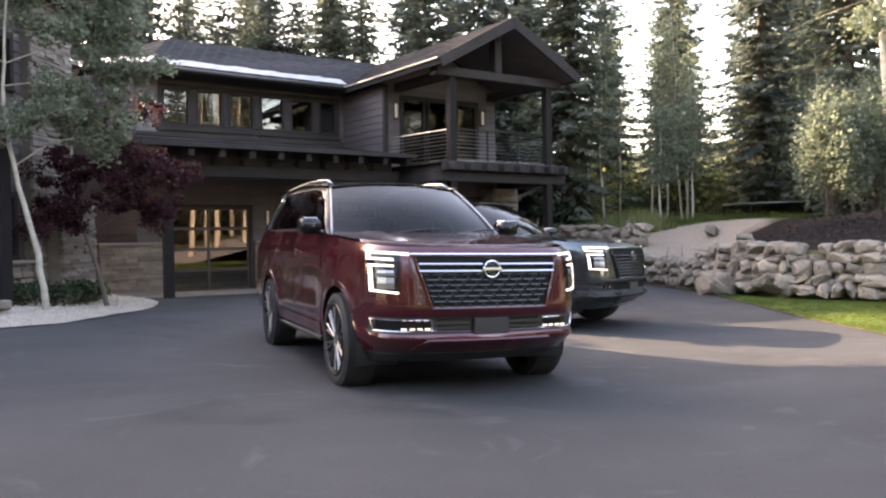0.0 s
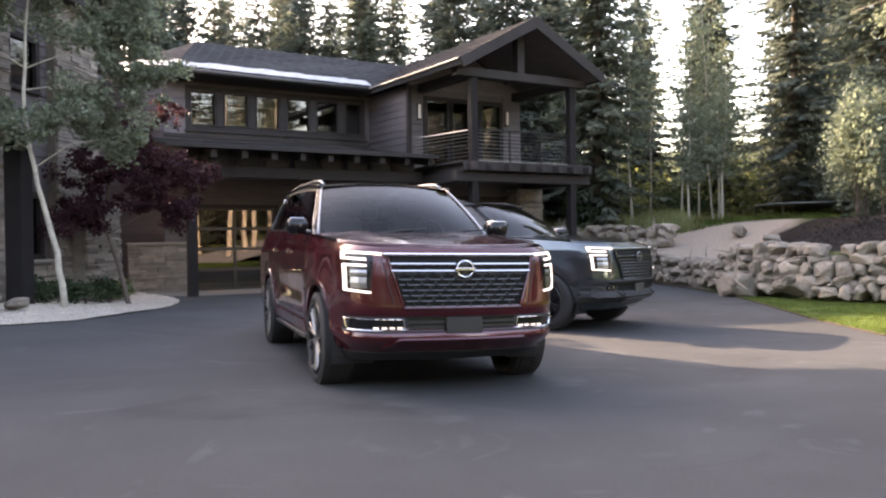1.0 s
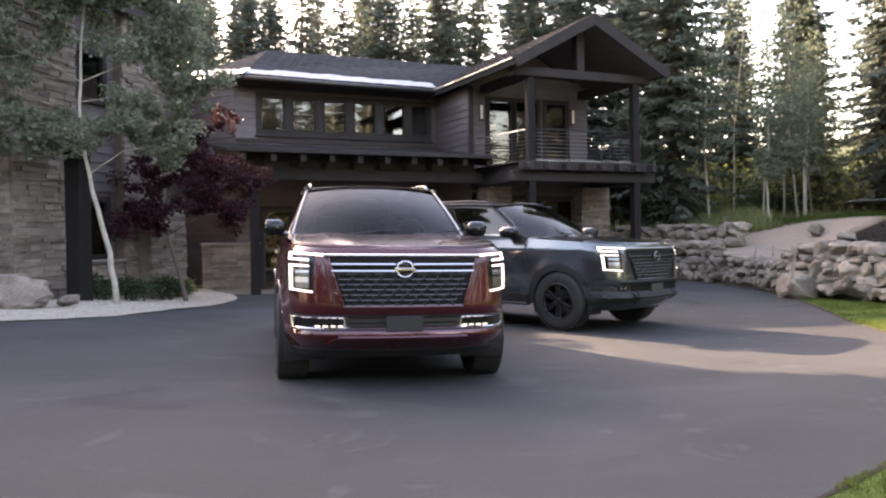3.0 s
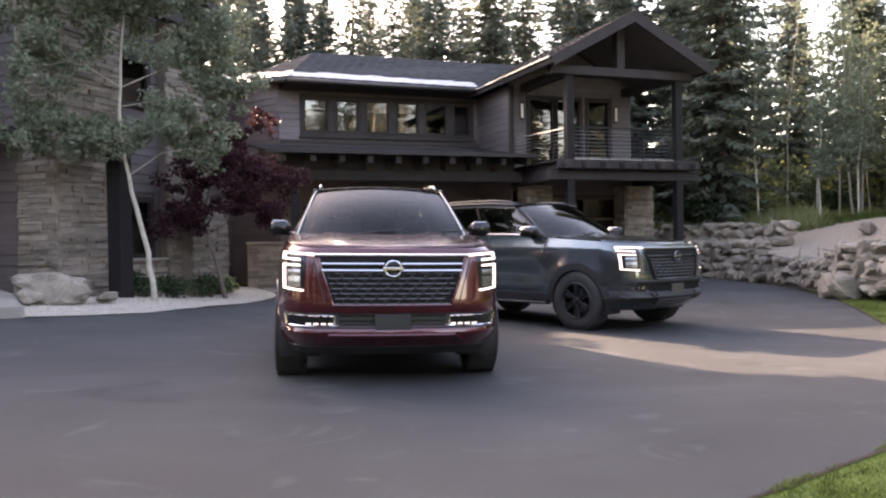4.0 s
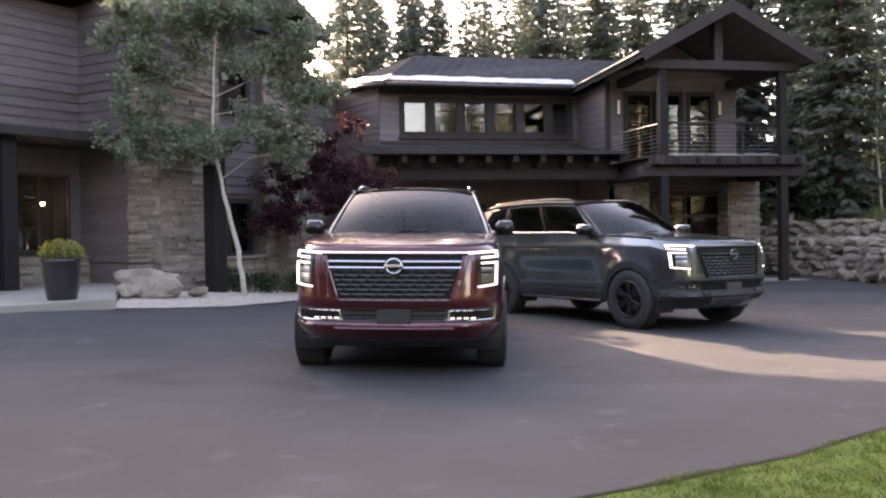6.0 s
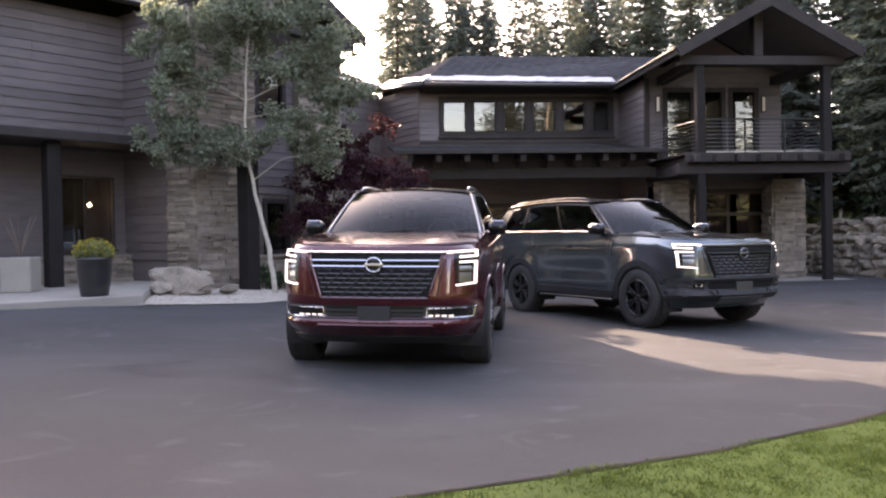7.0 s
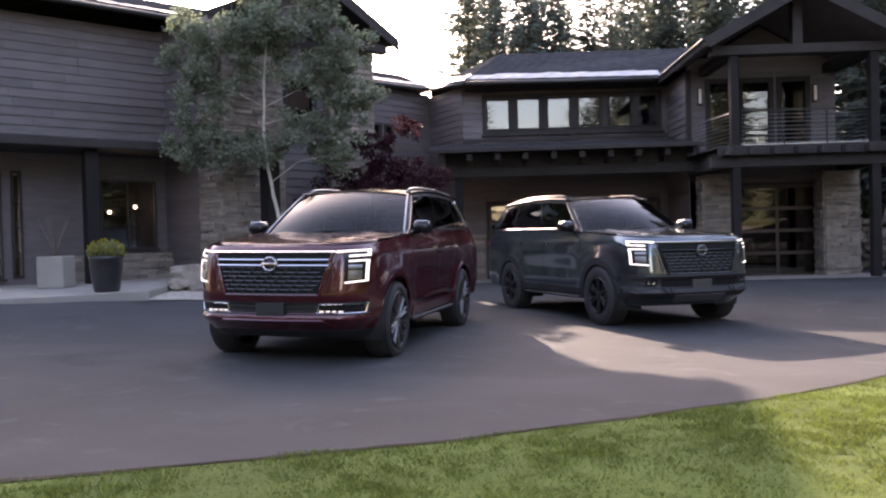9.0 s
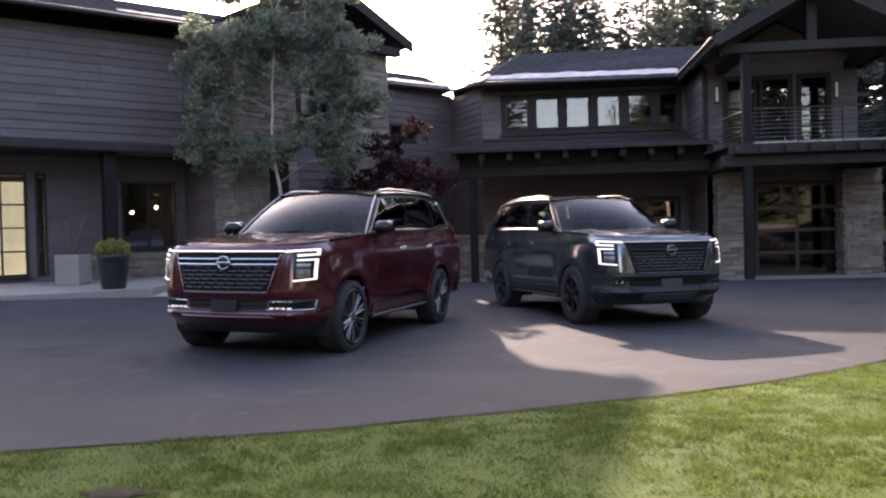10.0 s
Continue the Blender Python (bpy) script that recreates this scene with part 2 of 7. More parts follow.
M_BULB = glow("bulb", (1.0, 0.80, 0.55), 5.0)
M_STONE_ISLAND = mat("ledge_stone_rest", (0.20, 0.165, 0.135), 0.85, var=0.35, scale=5, fine=50, bump=0.5, rand=0.35, island=True)
M_SHINGLE_ISLAND = mat("shingle_rest", (0.044, 0.043, 0.045), 0.9, var=0.3, scale=4, fine=60, bump=0.3, rand=0.12, island=True, spec=0.0)


def paint(name, colour, flake, rough=0.32, metal=0.55, coat=0.75):
    """Metallic car paint under clear coat, with fine flakes and a little dust."""
    m = mat(name, colour, rough, metal=metal, var=0.10, scale=1.5, fine=900, bump=0.0, coat=coat, tint=flake)
    return m


M_RED = paint("red_paint", (0.058, 0.0024, 0.0062), (0.084, 0.0034, 0.0086), 0.26, 0.35, 1.0)
M_GREY = paint("grey_paint", (0.078, 0.097, 0.106), (0.116, 0.142, 0.154), 0.20, 0.80, 1.0)
M_GLOSSBLACK = mat("gloss_black", (0.008, 0.008, 0.009), 0.14, var=0.1, bump=0, spec=0.4)
M_PLASTIC = mat("black_plastic", (0.018, 0.018, 0.019), 0.55, var=0.2, fine=200, bump=0.1)
M_RUBBER = mat("tyre_rubber", (0.020, 0.019, 0.019), 0.8, var=0.25, fine=120, bump=0.2)
M_CHROME = mat("chrome", (0.75, 0.75, 0.77), 0.1, metal=1.0, var=0.05, bump=0)
M_RIM = mat("rim_silver", (0.30, 0.30, 0.31), 0.3, metal=1.0, var=0.1, bump=0)
M_RIMBLACK = mat("rim_black", (0.015, 0.015, 0.016), 0.35, metal=0.4, var=0.1, bump=0)
M_CARGLASS = window_glass("car_glass", 0.0, (0.035, 0.04, 0.04), 1.65)
M_SCREEN = window_glass("windscreen_glass", 0.0, (0.34, 0.37, 0.38), 1.32)
M_DRL = glow("daylight_strip", (1.0, 0.98, 0.96), 0.16)
M_FOG = glow("fog_led", (0.8, 0.78, 0.75), 0.10)
M_SEAT = mat("seat_leather", (0.05, 0.045, 0.042), 0.5, var=0.2, bump=0.1)
M_SKID = mat("skid_metal", (0.20, 0.20, 0.21), 0.45, metal=0.7, var=0.15, bump=0.05)
M_DISC = mat("brake_disc", (0.30, 0.30, 0.31), 0.35, metal=1.0, var=0.1, bump=0)
M_GRILLE = mat("grille_gloss", (0.075, 0.074, 0.074), 0.25, metal=0.6, var=0.1, bump=0)
M_GRILLEDARK = mat("grille_backing", (0.006, 0.006, 0.006), 0.7, var=0.1, bump=0, spec=0.2)
M_PLATEPALE = mat("plate_pale", (0.05, 0.047, 0.042), 0.5, var=0.1, bump=0)
M_PLATE = mat("plate_blank", (0.02, 0.02, 0.021), 0.5, var=0.1, bump=0)


def leaf_mat(name, colour, var=0.3, back=0.4, island=True, rough=0.6, through_gain=(1.3, 1.25, 0.8)):
    """Leaf or needle: diffuse, some light passes through, each leaf its own shade."""
    m = mat(name, colour, rough, var=var, scale=0.8, fine=9, bump=0, spec=0.12, island=island, rand=0.35)
    n, l = m.node_tree.nodes, m.node_tree.links
    b = n["Principled BSDF"]
    src = b.inputs["Base Color"].links[0].from_socket
    tr = n.new("ShaderNodeBsdfTranslucent")
    gain = n.new("ShaderNodeMix")
    gain.data_type, gain.blend_type = "RGBA", "MULTIPLY"
    gain.inputs["Factor"].default_value = 1.0
    gain.inputs["B"].default_value = (*through_gain, 1)
    l.new(src, gain.inputs["A"])
    l.new(gain.outputs["Result"], tr.inputs["Color"])
    mx = n.new("ShaderNodeMixShader")
    mx.inputs["Fac"].default_value = back
    l.new(b.outputs["BSDF"], mx.inputs[1])
    l.new(tr.outputs["BSDF"], mx.inputs[2])
    l.new(mx.outputs["Shader"], n["Material Output"].inputs["Surface"])
    return m


M_NEEDLE = leaf_mat("needles", (0.122, 0.140, 0.114), 0.3, 0.5, through_gain=(1.0, 1.0, 0.9))
M_NEEDLE2 = leaf_mat("needles_blue", (0.112, 0.134, 0.118), 0.3, 0.5, through_gain=(1.0, 1.0, 0.95))
M_ASPENLEAF = leaf_mat("aspen_leaves", (0.170, 0.190, 0.140), 0.3, 0.5, through_gain=(1.0, 1.08, 0.95))
M_PLUMLEAF = leaf_mat("plum_leaves", (0.048, 0.019, 0.027), 0.35, 0.35)
M_SHRUB = leaf_mat("shrub_leaves", (0.165, 0.185, 0.095), 0.3, 0.4)
M_SHRUBDARK = leaf_mat("shrub_dark", (0.040, 0.062, 0.035), 0.3, 0.3)
M_YELLOW = leaf_mat("yellow_bloom", (0.30, 0.24, 0.04), 0.3, 0.4)
M_BLADE = leaf_mat("grass_blades", (0.060, 0.092, 0.028), 0.45, 0.5, rough=0.85, through_gain=(1.75, 1.5, 1.0))
M_TALLGRASS = leaf_mat("tall_grass", (0.21, 0.225, 0.115), 0.35, 0.4)
M_BARK = mat("spruce_bark", (0.10, 0.075, 0.058), 0.9, var=0.4, scale=3, fine=30, bump=0.8, stretch=(1, 1, 0.3))
M_ASPENBARK = mat("aspen_bark", (0.36, 0.32, 0.26), 0.8, var=0.35, scale=3, fine=14, bump=0.3, stretch=(1, 1, 3))
M_PLUMBARK = mat("plum_bark", (0.10, 0.075, 0.06), 0.85, var=0.3, scale=4, fine=30, bump=0.5)
M_POT = mat("dark_glazed_pot", (0.020, 0.019, 0.020), 0.3, var=0.2, bump=0.05)
M_GRAVEL_ISLAND = mat("gravel_loose", (0.36, 0.31, 0.26), 0.9, var=0.2, scale=3, fine=90, bump=0.2, island=True, rand=0.35)
M_PADGREY = mat("pad_grey", (0.10, 0.11, 0.10), 0.7, var=0.2, bump=0.1)
M_MULCH_ISLAND = mat("mulch_chips", (0.022, 0.016, 0.014), 0.95, var=0.4, bump=0, island=True, rand=0.5)
# ---- ground ----
BED_EDGE = [(-3.4, 9.0), (-0.5, 10.05), (0.78, 10.95), (1.55, 11.55), (2.35, 12.4), (3.2, 13.6), (4.05, 15.1), (4.65, 16.15), (5.0, 17.0), (5.24, 17.8), (5.35, 18.8), (5.4, 19.9), (5.3, 22.9)]
LAWN_EDGE = [(-12, -2.4), (-6, -0.9), (0, 0.6), (2.5, 1.1), (4.34, 1.57), (5.28, 1.84), (6.28, 2.17), (7.37, 2.73), (8.68, 3.49), (9.8, 4.37), (10.97, 5.31), (12.7, 7.9), (14.7, 10.4), (16.0, 12.2), (17.1, 14.2)]
WALL_LINE = [(19.5, 1.0), (17.2, 5.2), (16.2, 8.4), (15.75, 10.2), (16.25, 12.0), (17.3, 14.0), (17.8, 15.6), (18.3, 18.0), (18.0, 21.5), (17.6, 23.5)]


def along(line, y):
    """x of a line, given in order of rising y, at y."""
    for (x0, y0), (x1, y1) in zip(line, line[1:]):
        if y0 <= y <= y1:
            return x0 + (x1 - x0) * (y - y0) / (y1 - y0)
    return line[0][0] if y < line[0][1] else line[-1][0]


def gz(x, y):
    """Height of the ground: drive nearly level, rising towards the porch; a terrace and hillside past the stone wall."""
    s = 4.3 - x
    left = 0.06 * (s if s > 1 else (0 if s < -1 else (s + 1) ** 2 / 4)) * smooth01(6.5, 11, y)
    left = min(left, 0.5) - 0.021 * (min(max(x, 0.0), 9.0) - 4.8) * smooth01(1.5, 5, y) * (1 - smooth01(13, 18, y))
    left -= 0.018 * math.exp(-((x - 4.7) / 2.4) ** 2 - ((y - 7.2) / 3.2) ** 2)
    left += 0.07 * math.exp(-((x - 2.2) / 1.5) ** 2 - ((y - 15.0) / 1.6) ** 2)
    left -= 0.13 * smooth01(16.5, 23, y) * smooth01(4.6, 6.4, x) * (1 - smooth01(16.4, 17.6, x))
    xw = along(WALL_LINE, y)
    d = x - xw - 0.35
    hill = 0.0
    if d > 0:
        dip = smooth01(11.6, 13.2, y) * (1 - smooth01(15.2, 16.6, y))
        step = (1.0 - 0.48 * dip) * smooth01(0, 0.15, d)
        rise = (0.72 + 0.48 * dip) * smooth01(0.3, 4.2, d)
        mound = 0.12 * math.exp(-((x - 20.6) / 2.6) ** 2 - ((y - 9.8) / 2.8) ** 2)
        hill = step + rise + mound + 0.045 * max(0.0, d - 13) + 0.16 * max(0.0, min(d, 90) - 24)
        hill += 0.15 * noise.noise(Vector((x * 0.25, y * 0.25, 3.1)))
    back = (0.06 * max(0.0, y - 30) + 0.12 * max(0.0, min(y, 110) - 48)) * (1 - smooth01(17, 24, x))
    return left + max(hill, 0) + back


def axis_values(lo, hi, fine_lo, fine_hi, step, coarse):
    v, a = [], lo
    while a < hi:
        v.append(a)
        a += step if fine_lo <= a < fine_hi else coarse
    v.append(hi)
    return v


def build_ground():
    xs = axis_values(-400, 420, -12, 42, 0.3, 20)
    ys = axis_values(-300, 460, -6, 44, 0.3, 20)
    verts = [(x, y, gz(x, y) - 0.035) for y in ys for x in xs]
    n = len(xs)
    faces = [(j * n + i, j * n + i + 1, (j + 1) * n + i + 1, (j + 1) * n + i) for j in range(len(ys) - 1) for i in range(n - 1)]
    ob = from_lists("ground", verts, faces, M_GROUND, smooth=True)
    tagged(ob, "grassy ground with a hillside terrace and dirt bank", "ground", kind="structure")


def sheet(name, poly, dz, step, material, label, kind="structure", lift=None):
    """A sheet over the ground inside a plan polygon, with a fine border."""
    bm = bmesh.new()
    vs = [bm.verts.new((x, y, 0)) for x, y in poly]
    f = bm.faces.new(vs)
    x0, x1 = min(p[0] for p in poly), max(p[0] for p in poly)
    y0, y1 = min(p[1] for p in poly), max(p[1] for p in poly)
    x = math.floor(x0 / step) * step + step
    while x < x1:
        bmesh.ops.bisect_plane(bm, geom=bm.verts[:] + bm.edges[:] + bm.faces[:], plane_co=(x, 0, 0), plane_no=(1, 0, 0))
        x += step
    y = math.floor(y0 / step) * step + step
    while y < y1:
        bmesh.ops.bisect_plane(bm, geom=bm.verts[:] + bm.edges[:] + bm.faces[:], plane_co=(0, y, 0), plane_no=(0, 1, 0))
        y += step
    for v in bm.verts:
        v.co.z = gz(v.co.x, v.co.y) + dz + (lift(v.co.x, v.co.y) if lift else 0)
    for f in bm.faces:
        if f.normal.z < 0:
            f.normal_flip()
    recalc(bm)
    for f in bm.faces:
        f.normal_update()
        if f.normal.z < 0:
            f.normal_flip()
    return tagged(part(name, bm, material, smooth=True), label, kind=kind)


build_ground()
DRIVE = LAWN_EDGE + [(17.6, 16.5), (17.9, 19), (17.6, 22.9)] + BED_EDGE[::-1] + [(-6, 8.1), (-14, 5.2)]
sheet("driveway", DRIVE, 0.0, 1.0, M_ASPHALT, "worn grey asphalt driveway with faint stains")
LAWN = LAWN_EDGE + [(17.2, 14.4), (16.2, 11.7), (15.7, 10.2), (16.2, 8.0), (17.0, 5.2), (17.5, 2.0), (20, -6), (-14, -9)]
ADDED_LANE = [(-40, -7.5), (-14, -6.2), (4, -6.8), (10.5, -5.5), (14, -1.6), (24, -0.8), (60, -5), (60, -14), (24, -11.5), (4, -12.5), (-14, -12), (-40, -14)]
APRON = [(5.5, 19.9), (12.3, 19.9), (12.35, 17.45), (16.95, 17.45), (16.95, 20.45), (12.6, 20.45), (12.5, 22.95), (5.5, 22.95)]
sheet("garage_apron", APRON, 0.012, 0.5, M_CONCRETE, "pale concrete apron before the garage doors")
# unseen gravel added behind the camera so panes and chrome reflect neutral grey
sheet("added_gravel_lane", ADDED_LANE, 0.02, 4.0, M_ADDED_LANE, "unseen pale gravel strip added to neutralise reflections")
sheet("lawn", LAWN, 0.012, 1.0, M_GRASS, "short green lawn along the driveway")
# ---- garage lodge ----
def boards(wall, x0, x1, z0, z1, holes, place, exposure=0.2, thick=0.036, seed=1):
    """Lapped siding boards on a wall, each a part; holes are (x0, x1, z0, z1)."""
    rnd = random.Random(seed)
    z = z0
    while z < z1 - 0.03:
        top = min(z + exposure, z1)
        spans = [(x0, x1)]
        for hx0, hx1, hz0, hz1 in holes:
            if hz0 < top - 0.02 and hz1 > z + 0.02:
                spans = [s for a, b in spans for s in ((a, min(b, hx0)), (max(a, hx1), b)) if s[1] - s[0] > 0.02]
        for a, b in spans:
            cuts = [a]
            while b - cuts[-1] > 4.2:
                cuts.append(cuts[-1] + rnd.uniform(2.4, 3.8))
            cuts.append(b)
            for c, d in zip(cuts, cuts[1:]):
                bm = bmesh.new()
                j = rnd.uniform(-0.002, 0.002)
                add_box(bm, c + 0.002, d - 0.002, -thick + j, 0.0, z, top + 0.02)
                for v in bm.verts:
                    if v.co.z > z + 0.05:
                        v.co.y = 0.0 if v.co.y > -0.001 else -0.008 + j
                    v.co = place @ v.co
                part("plank", bm, M_SIDING, wall)
        z += exposure


def wall_with_holes(name, x0, x1, z0, z1, holes, place, thick, material, parent):
    """An upright wall in local x and z, with openings through it."""
    bm = bmesh.new()
    xs = sorted({x0, x1} | {h for q in holes for h in q[:2]})
    zs = sorted({z0, z1} | {h for q in holes for h in q[2:]})
    for a, b in zip(xs, xs[1:]):
        for c, d in zip(zs, zs[1:]):
            mx, mz = (a + b) / 2, (c + d) / 2
            if any(q[0] < mx < q[1] and q[2] < mz < q[3] for q in holes):
                continue
            add_box(bm, a, b, 0, thick, c, d)
    bmesh.ops.remove_doubles(bm, verts=bm.verts[:], dist=0.0005)
    inner = [f for f in bm.faces if all(len(e.link_faces) > 2 for e in f.edges)]
    bmesh.ops.delete(bm, geom=inner, context="FACES")
    for v in bm.verts:
        v.co = place @ v.co
    return part(name, recalc(bm), material, parent)


def frame_bm(x0, x1, z0, z1, w, y0, y1):
    bm = bmesh.new()
    add_box(bm, x0, x1, y0, y1, z1 - w, z1)
    add_box(bm, x0, x1, y0, y1, z0, z0 + w)
    add_box(bm, x0, x0 + w, y0, y1, z0 + w, z1 - w)
    add_box(bm, x1 - w, x1, y0, y1, z0 + w, z1 - w)
    return bm


def moved(bm, m):
    for v in bm.verts:
        v.co = m @ v.co
    return bm


def window(parent, x0, x1, z0, z1, place, bars=(), name="window", sill=True, deep=0.05, glazing=None):
    """A window in a wall: frame, sill, glazing bars and pane."""
    fr = part(name, moved(frame_bm(x0, x1, z0, z1, 0.045, -deep, 0.08), place), M_BEAM, parent)
    pn = part("pane", moved(box_bm(x0 + 0.04, x1 - 0.04, 0.03, 0.038, z0 + 0.04, z1 - 0.04), place), glazing or M_WINGLASS, fr)
    pn.visible_shadow = False
    for kind, c in bars:
        if kind == "v":
            b = box_bm(c - 0.018, c + 0.018, 0.0, 0.06, z0 + 0.045, z1 - 0.045)
        else:
            b = box_bm(x0 + 0.045, x1 - 0.045, 0.002, 0.058, c - 0.018, c + 0.018)
        part("glazing_bar", moved(b, place), M_BEAM, fr)
    if sill:
        part("sill", moved(box_bm(x0 - 0.05, x1 + 0.05, -0.09, 0.0, z0 - 0.05, z0 - 0.003), place), M_BEAM, fr)
    return fr


def garage_door(parent, x0, x1, z0, z1, place, cols=2, rows=4):
    """A sectional door of glass panes in a dark bronze grid."""
    w = 0.055
    fr = part("garage_door", moved(frame_bm(x0, x1, z0, z1, w, 0.02, 0.09), place), M_BRONZE, parent, "dark bronze frame with frosted glass panes")
    for k in range(1, rows):
        c = z0 + (z1 - z0) * k / rows
        part("rail", moved(box_bm(x0 + w, x1 - w, 0.022, 0.088, c - 0.045, c + 0.045), place), M_BRONZE, fr)
    for k in range(1, cols):
        c = x0 + (x1 - x0) * k / cols
        part("stile", moved(box_bm(c - 0.035, c + 0.035, 0.018, 0.086, z0 + w, z1 - w), place), M_BRONZE, fr)
    for i in range(cols):
        for k in range(rows):
            a, b = x0 + (x1 - x0) * i / cols, x0 + (x1 - x0) * (i + 1) / cols
            c, d = z0 + (z1 - z0) * k / rows, z0 + (z1 - z0) * (k + 1) / rows
            p = part("pane", moved(box_bm(a + 0.02, b - 0.02, 0.045, 0.053, c + 0.03, d - 0.03), place), M_DOORGLASS, fr)
    return fr


def stone_face(parent, x0, x1, z0, z1, place, seed, limit=None, name="stone"):
    """Stacked ledge stones standing proud of a wall; each a part."""
    rnd = random.Random(seed)
    z = z0
    while z < z1 - 0.02:
        h = min(rnd.choice((0.04, 0.05, 0.07, 0.10)), z1 - z)
        x = x0 - rnd.uniform(0, 0.2)
        while x < x1:
            w = rnd.uniform(0.20, 0.6) * (1.3 if h < 0.06 else 1)
            a, b = max(x, x0), min(x + w, x1)
            if b - a > 0.03:
                d = rnd.uniform(0.025, 0.075)
                bm = bmesh.new()
                add_box(bm, a + 0.004, b - 0.004, -d, 0.01, z + 0.004, z + h - 0.004)
                for v in bm.verts:
                    if v.co.y < 0:
                        v.co += Vector((rnd.uniform(-0.006, 0.006), rnd.uniform(-0.012, 0.012), rnd.uniform(-0.006, 0.006)))
                    v.co = place @ v.co
                yield bm
            x += w
        z += h


def stones_on(parent, faces, cap=290):
    """The first stones are parts, the rest one joined mesh."""
    rest, count = bmesh.new(), 0
    for gen in faces:
        for bm in gen:
            if count < cap:
                part("stone", bm, M_STONE, parent)
            else:
                me = bpy.data.meshes.new("tmp")
                bm.to_mesh(me)
                rest.from_mesh(me)
                bpy.data.meshes.remove(me)
                bm.free()
            count += 1
    if count > cap:
        tagged(part("stonework", rest, M_STONE_ISLAND, parent), kind="stuff")
    else:
        rest.free()


def roof_slab(name, quad, thick, material, parent, label="", courses=0):
    """A sloped roof plane from its corners: eave left, eave right, ridge right, ridge left; with shingle courses."""
    a, b, c, d = [Vector(p) for p in quad]
    n = (b - a).cross(d - a).normalized()
    if n.z < 0:
        n = -n
    bm = bmesh.new()
    top = [bm.verts.new(p) for p in (a, b, c, d)]
    low = [bm.verts.new(p - n * thick) for p in (a, b, c, d)]
    bm.faces.new(top)
    bm.faces.new(low[::-1])
    for i in range(4):
        bm.faces.new((top[i], low[i], low[(i + 1) % 4], top[(i + 1) % 4]))
    ob = part(name, recalc(bm), material, parent, label)
    if courses:
        rest = bmesh.new()
        rnd = random.Random(courses)
        for k in range(courses):
            t0, t1 = k / courses, min(1.0, (k + 1.25) / courses)
            p0, p1 = a.lerp(d, t0), b.lerp(c, t0)
            q0, q1 = a.lerp(d, t1), b.lerp(c, t1)
            m = max(1, int((p1 - p0).length / 0.32))
            for i in range(m):
                u0, u1 = i / m, (i + 1) / m - 0.012
                h = 0.010 + rnd.uniform(0, 0.004)
                vs = [rest.verts.new(p0.lerp(p1, u0) + n * h), rest.verts.new(p0.lerp(p1, u1) + n * h),
                      rest.verts.new(q0.lerp(q1, u1) + n * 0.004), rest.verts.new(q0.lerp(q1, u0) + n * 0.004)]
                us = [rest.verts.new(v.co - n * 0.011) for v in vs[:2]]
                rest.faces.new(vs)
                rest.faces.new((us[0], us[1], vs[1], vs[0]))
        tagged(part("shingles", rest, M_SHINGLE_ISLAND, ob), kind="stuff")
    return ob


def flashing(parent, p, q, up, width=0.55, seed=3):
    """A strip of crumpled pale metal along an eave."""
    rnd = random.Random(seed)
    p, q, up = Vector(p), Vector(q), Vector(up).normalized()
    n = max(4, int((q - p).length / 0.14))
    side = (q - p).cross(up).normalized()
    if side.z < 0:
        side = -side
    verts, faces = [], []
    for i in range(n + 1):
        for k in range(5):
            j = 0.022 * noise.noise(Vector((i * 0.9, k * 1.3, seed))) + 0.006 * rnd.random()
            w = width * (1 + 0.35 * noise.noise(Vector((i * 0.35, 7.7, seed))))
            verts.append(p.lerp(q, i / n) + up * (w * k / 4) + side * (0.034 + j))
    for i in range(n):
        for k in range(4):
            faces.append((i * 5 + k, (i + 1) * 5 + k, (i + 1) * 5 + k + 1, i * 5 + k + 1))
    return from_lists("flashing", verts, faces, M_FLASHING, parent, "pale crumpled metal eave strip")


def timber(name, parent, x0, x1, y0, y1, z0, z1, place=None, bevel=0.012, label=""):
    return part(name, box_bm(x0, x1, y0, y1, z0, z1, place, bevel), M_POST if name == "post" else M_BEAM, parent, label)


def sconce(m, label):
    """A slim wall lantern: back plate, frame rods and a lit frosted tube."""
    s = empty("wall_lantern", m, label, "lantern", group="wall lanterns")
    part("back_plate", box_bm(-0.06, 0.06, -0.012, 0.0, -0.24, 0.24, bevel=0.004), M_METAL, s)
    part("cap", box_bm(-0.05, 0.05, -0.115, -0.012, 0.20, 0.235, bevel=0.006), M_METAL, s)
    part("tray", box_bm(-0.05, 0.05, -0.115, -0.012, -0.235, -0.205, bevel=0.006), M_METAL, s)
    part("lamp_glass", box_bm(-0.032, 0.032, -0.10, -0.035, -0.205, 0.20, bevel=0.01), M_LAMP, s, "lit frosted glass")
    return s


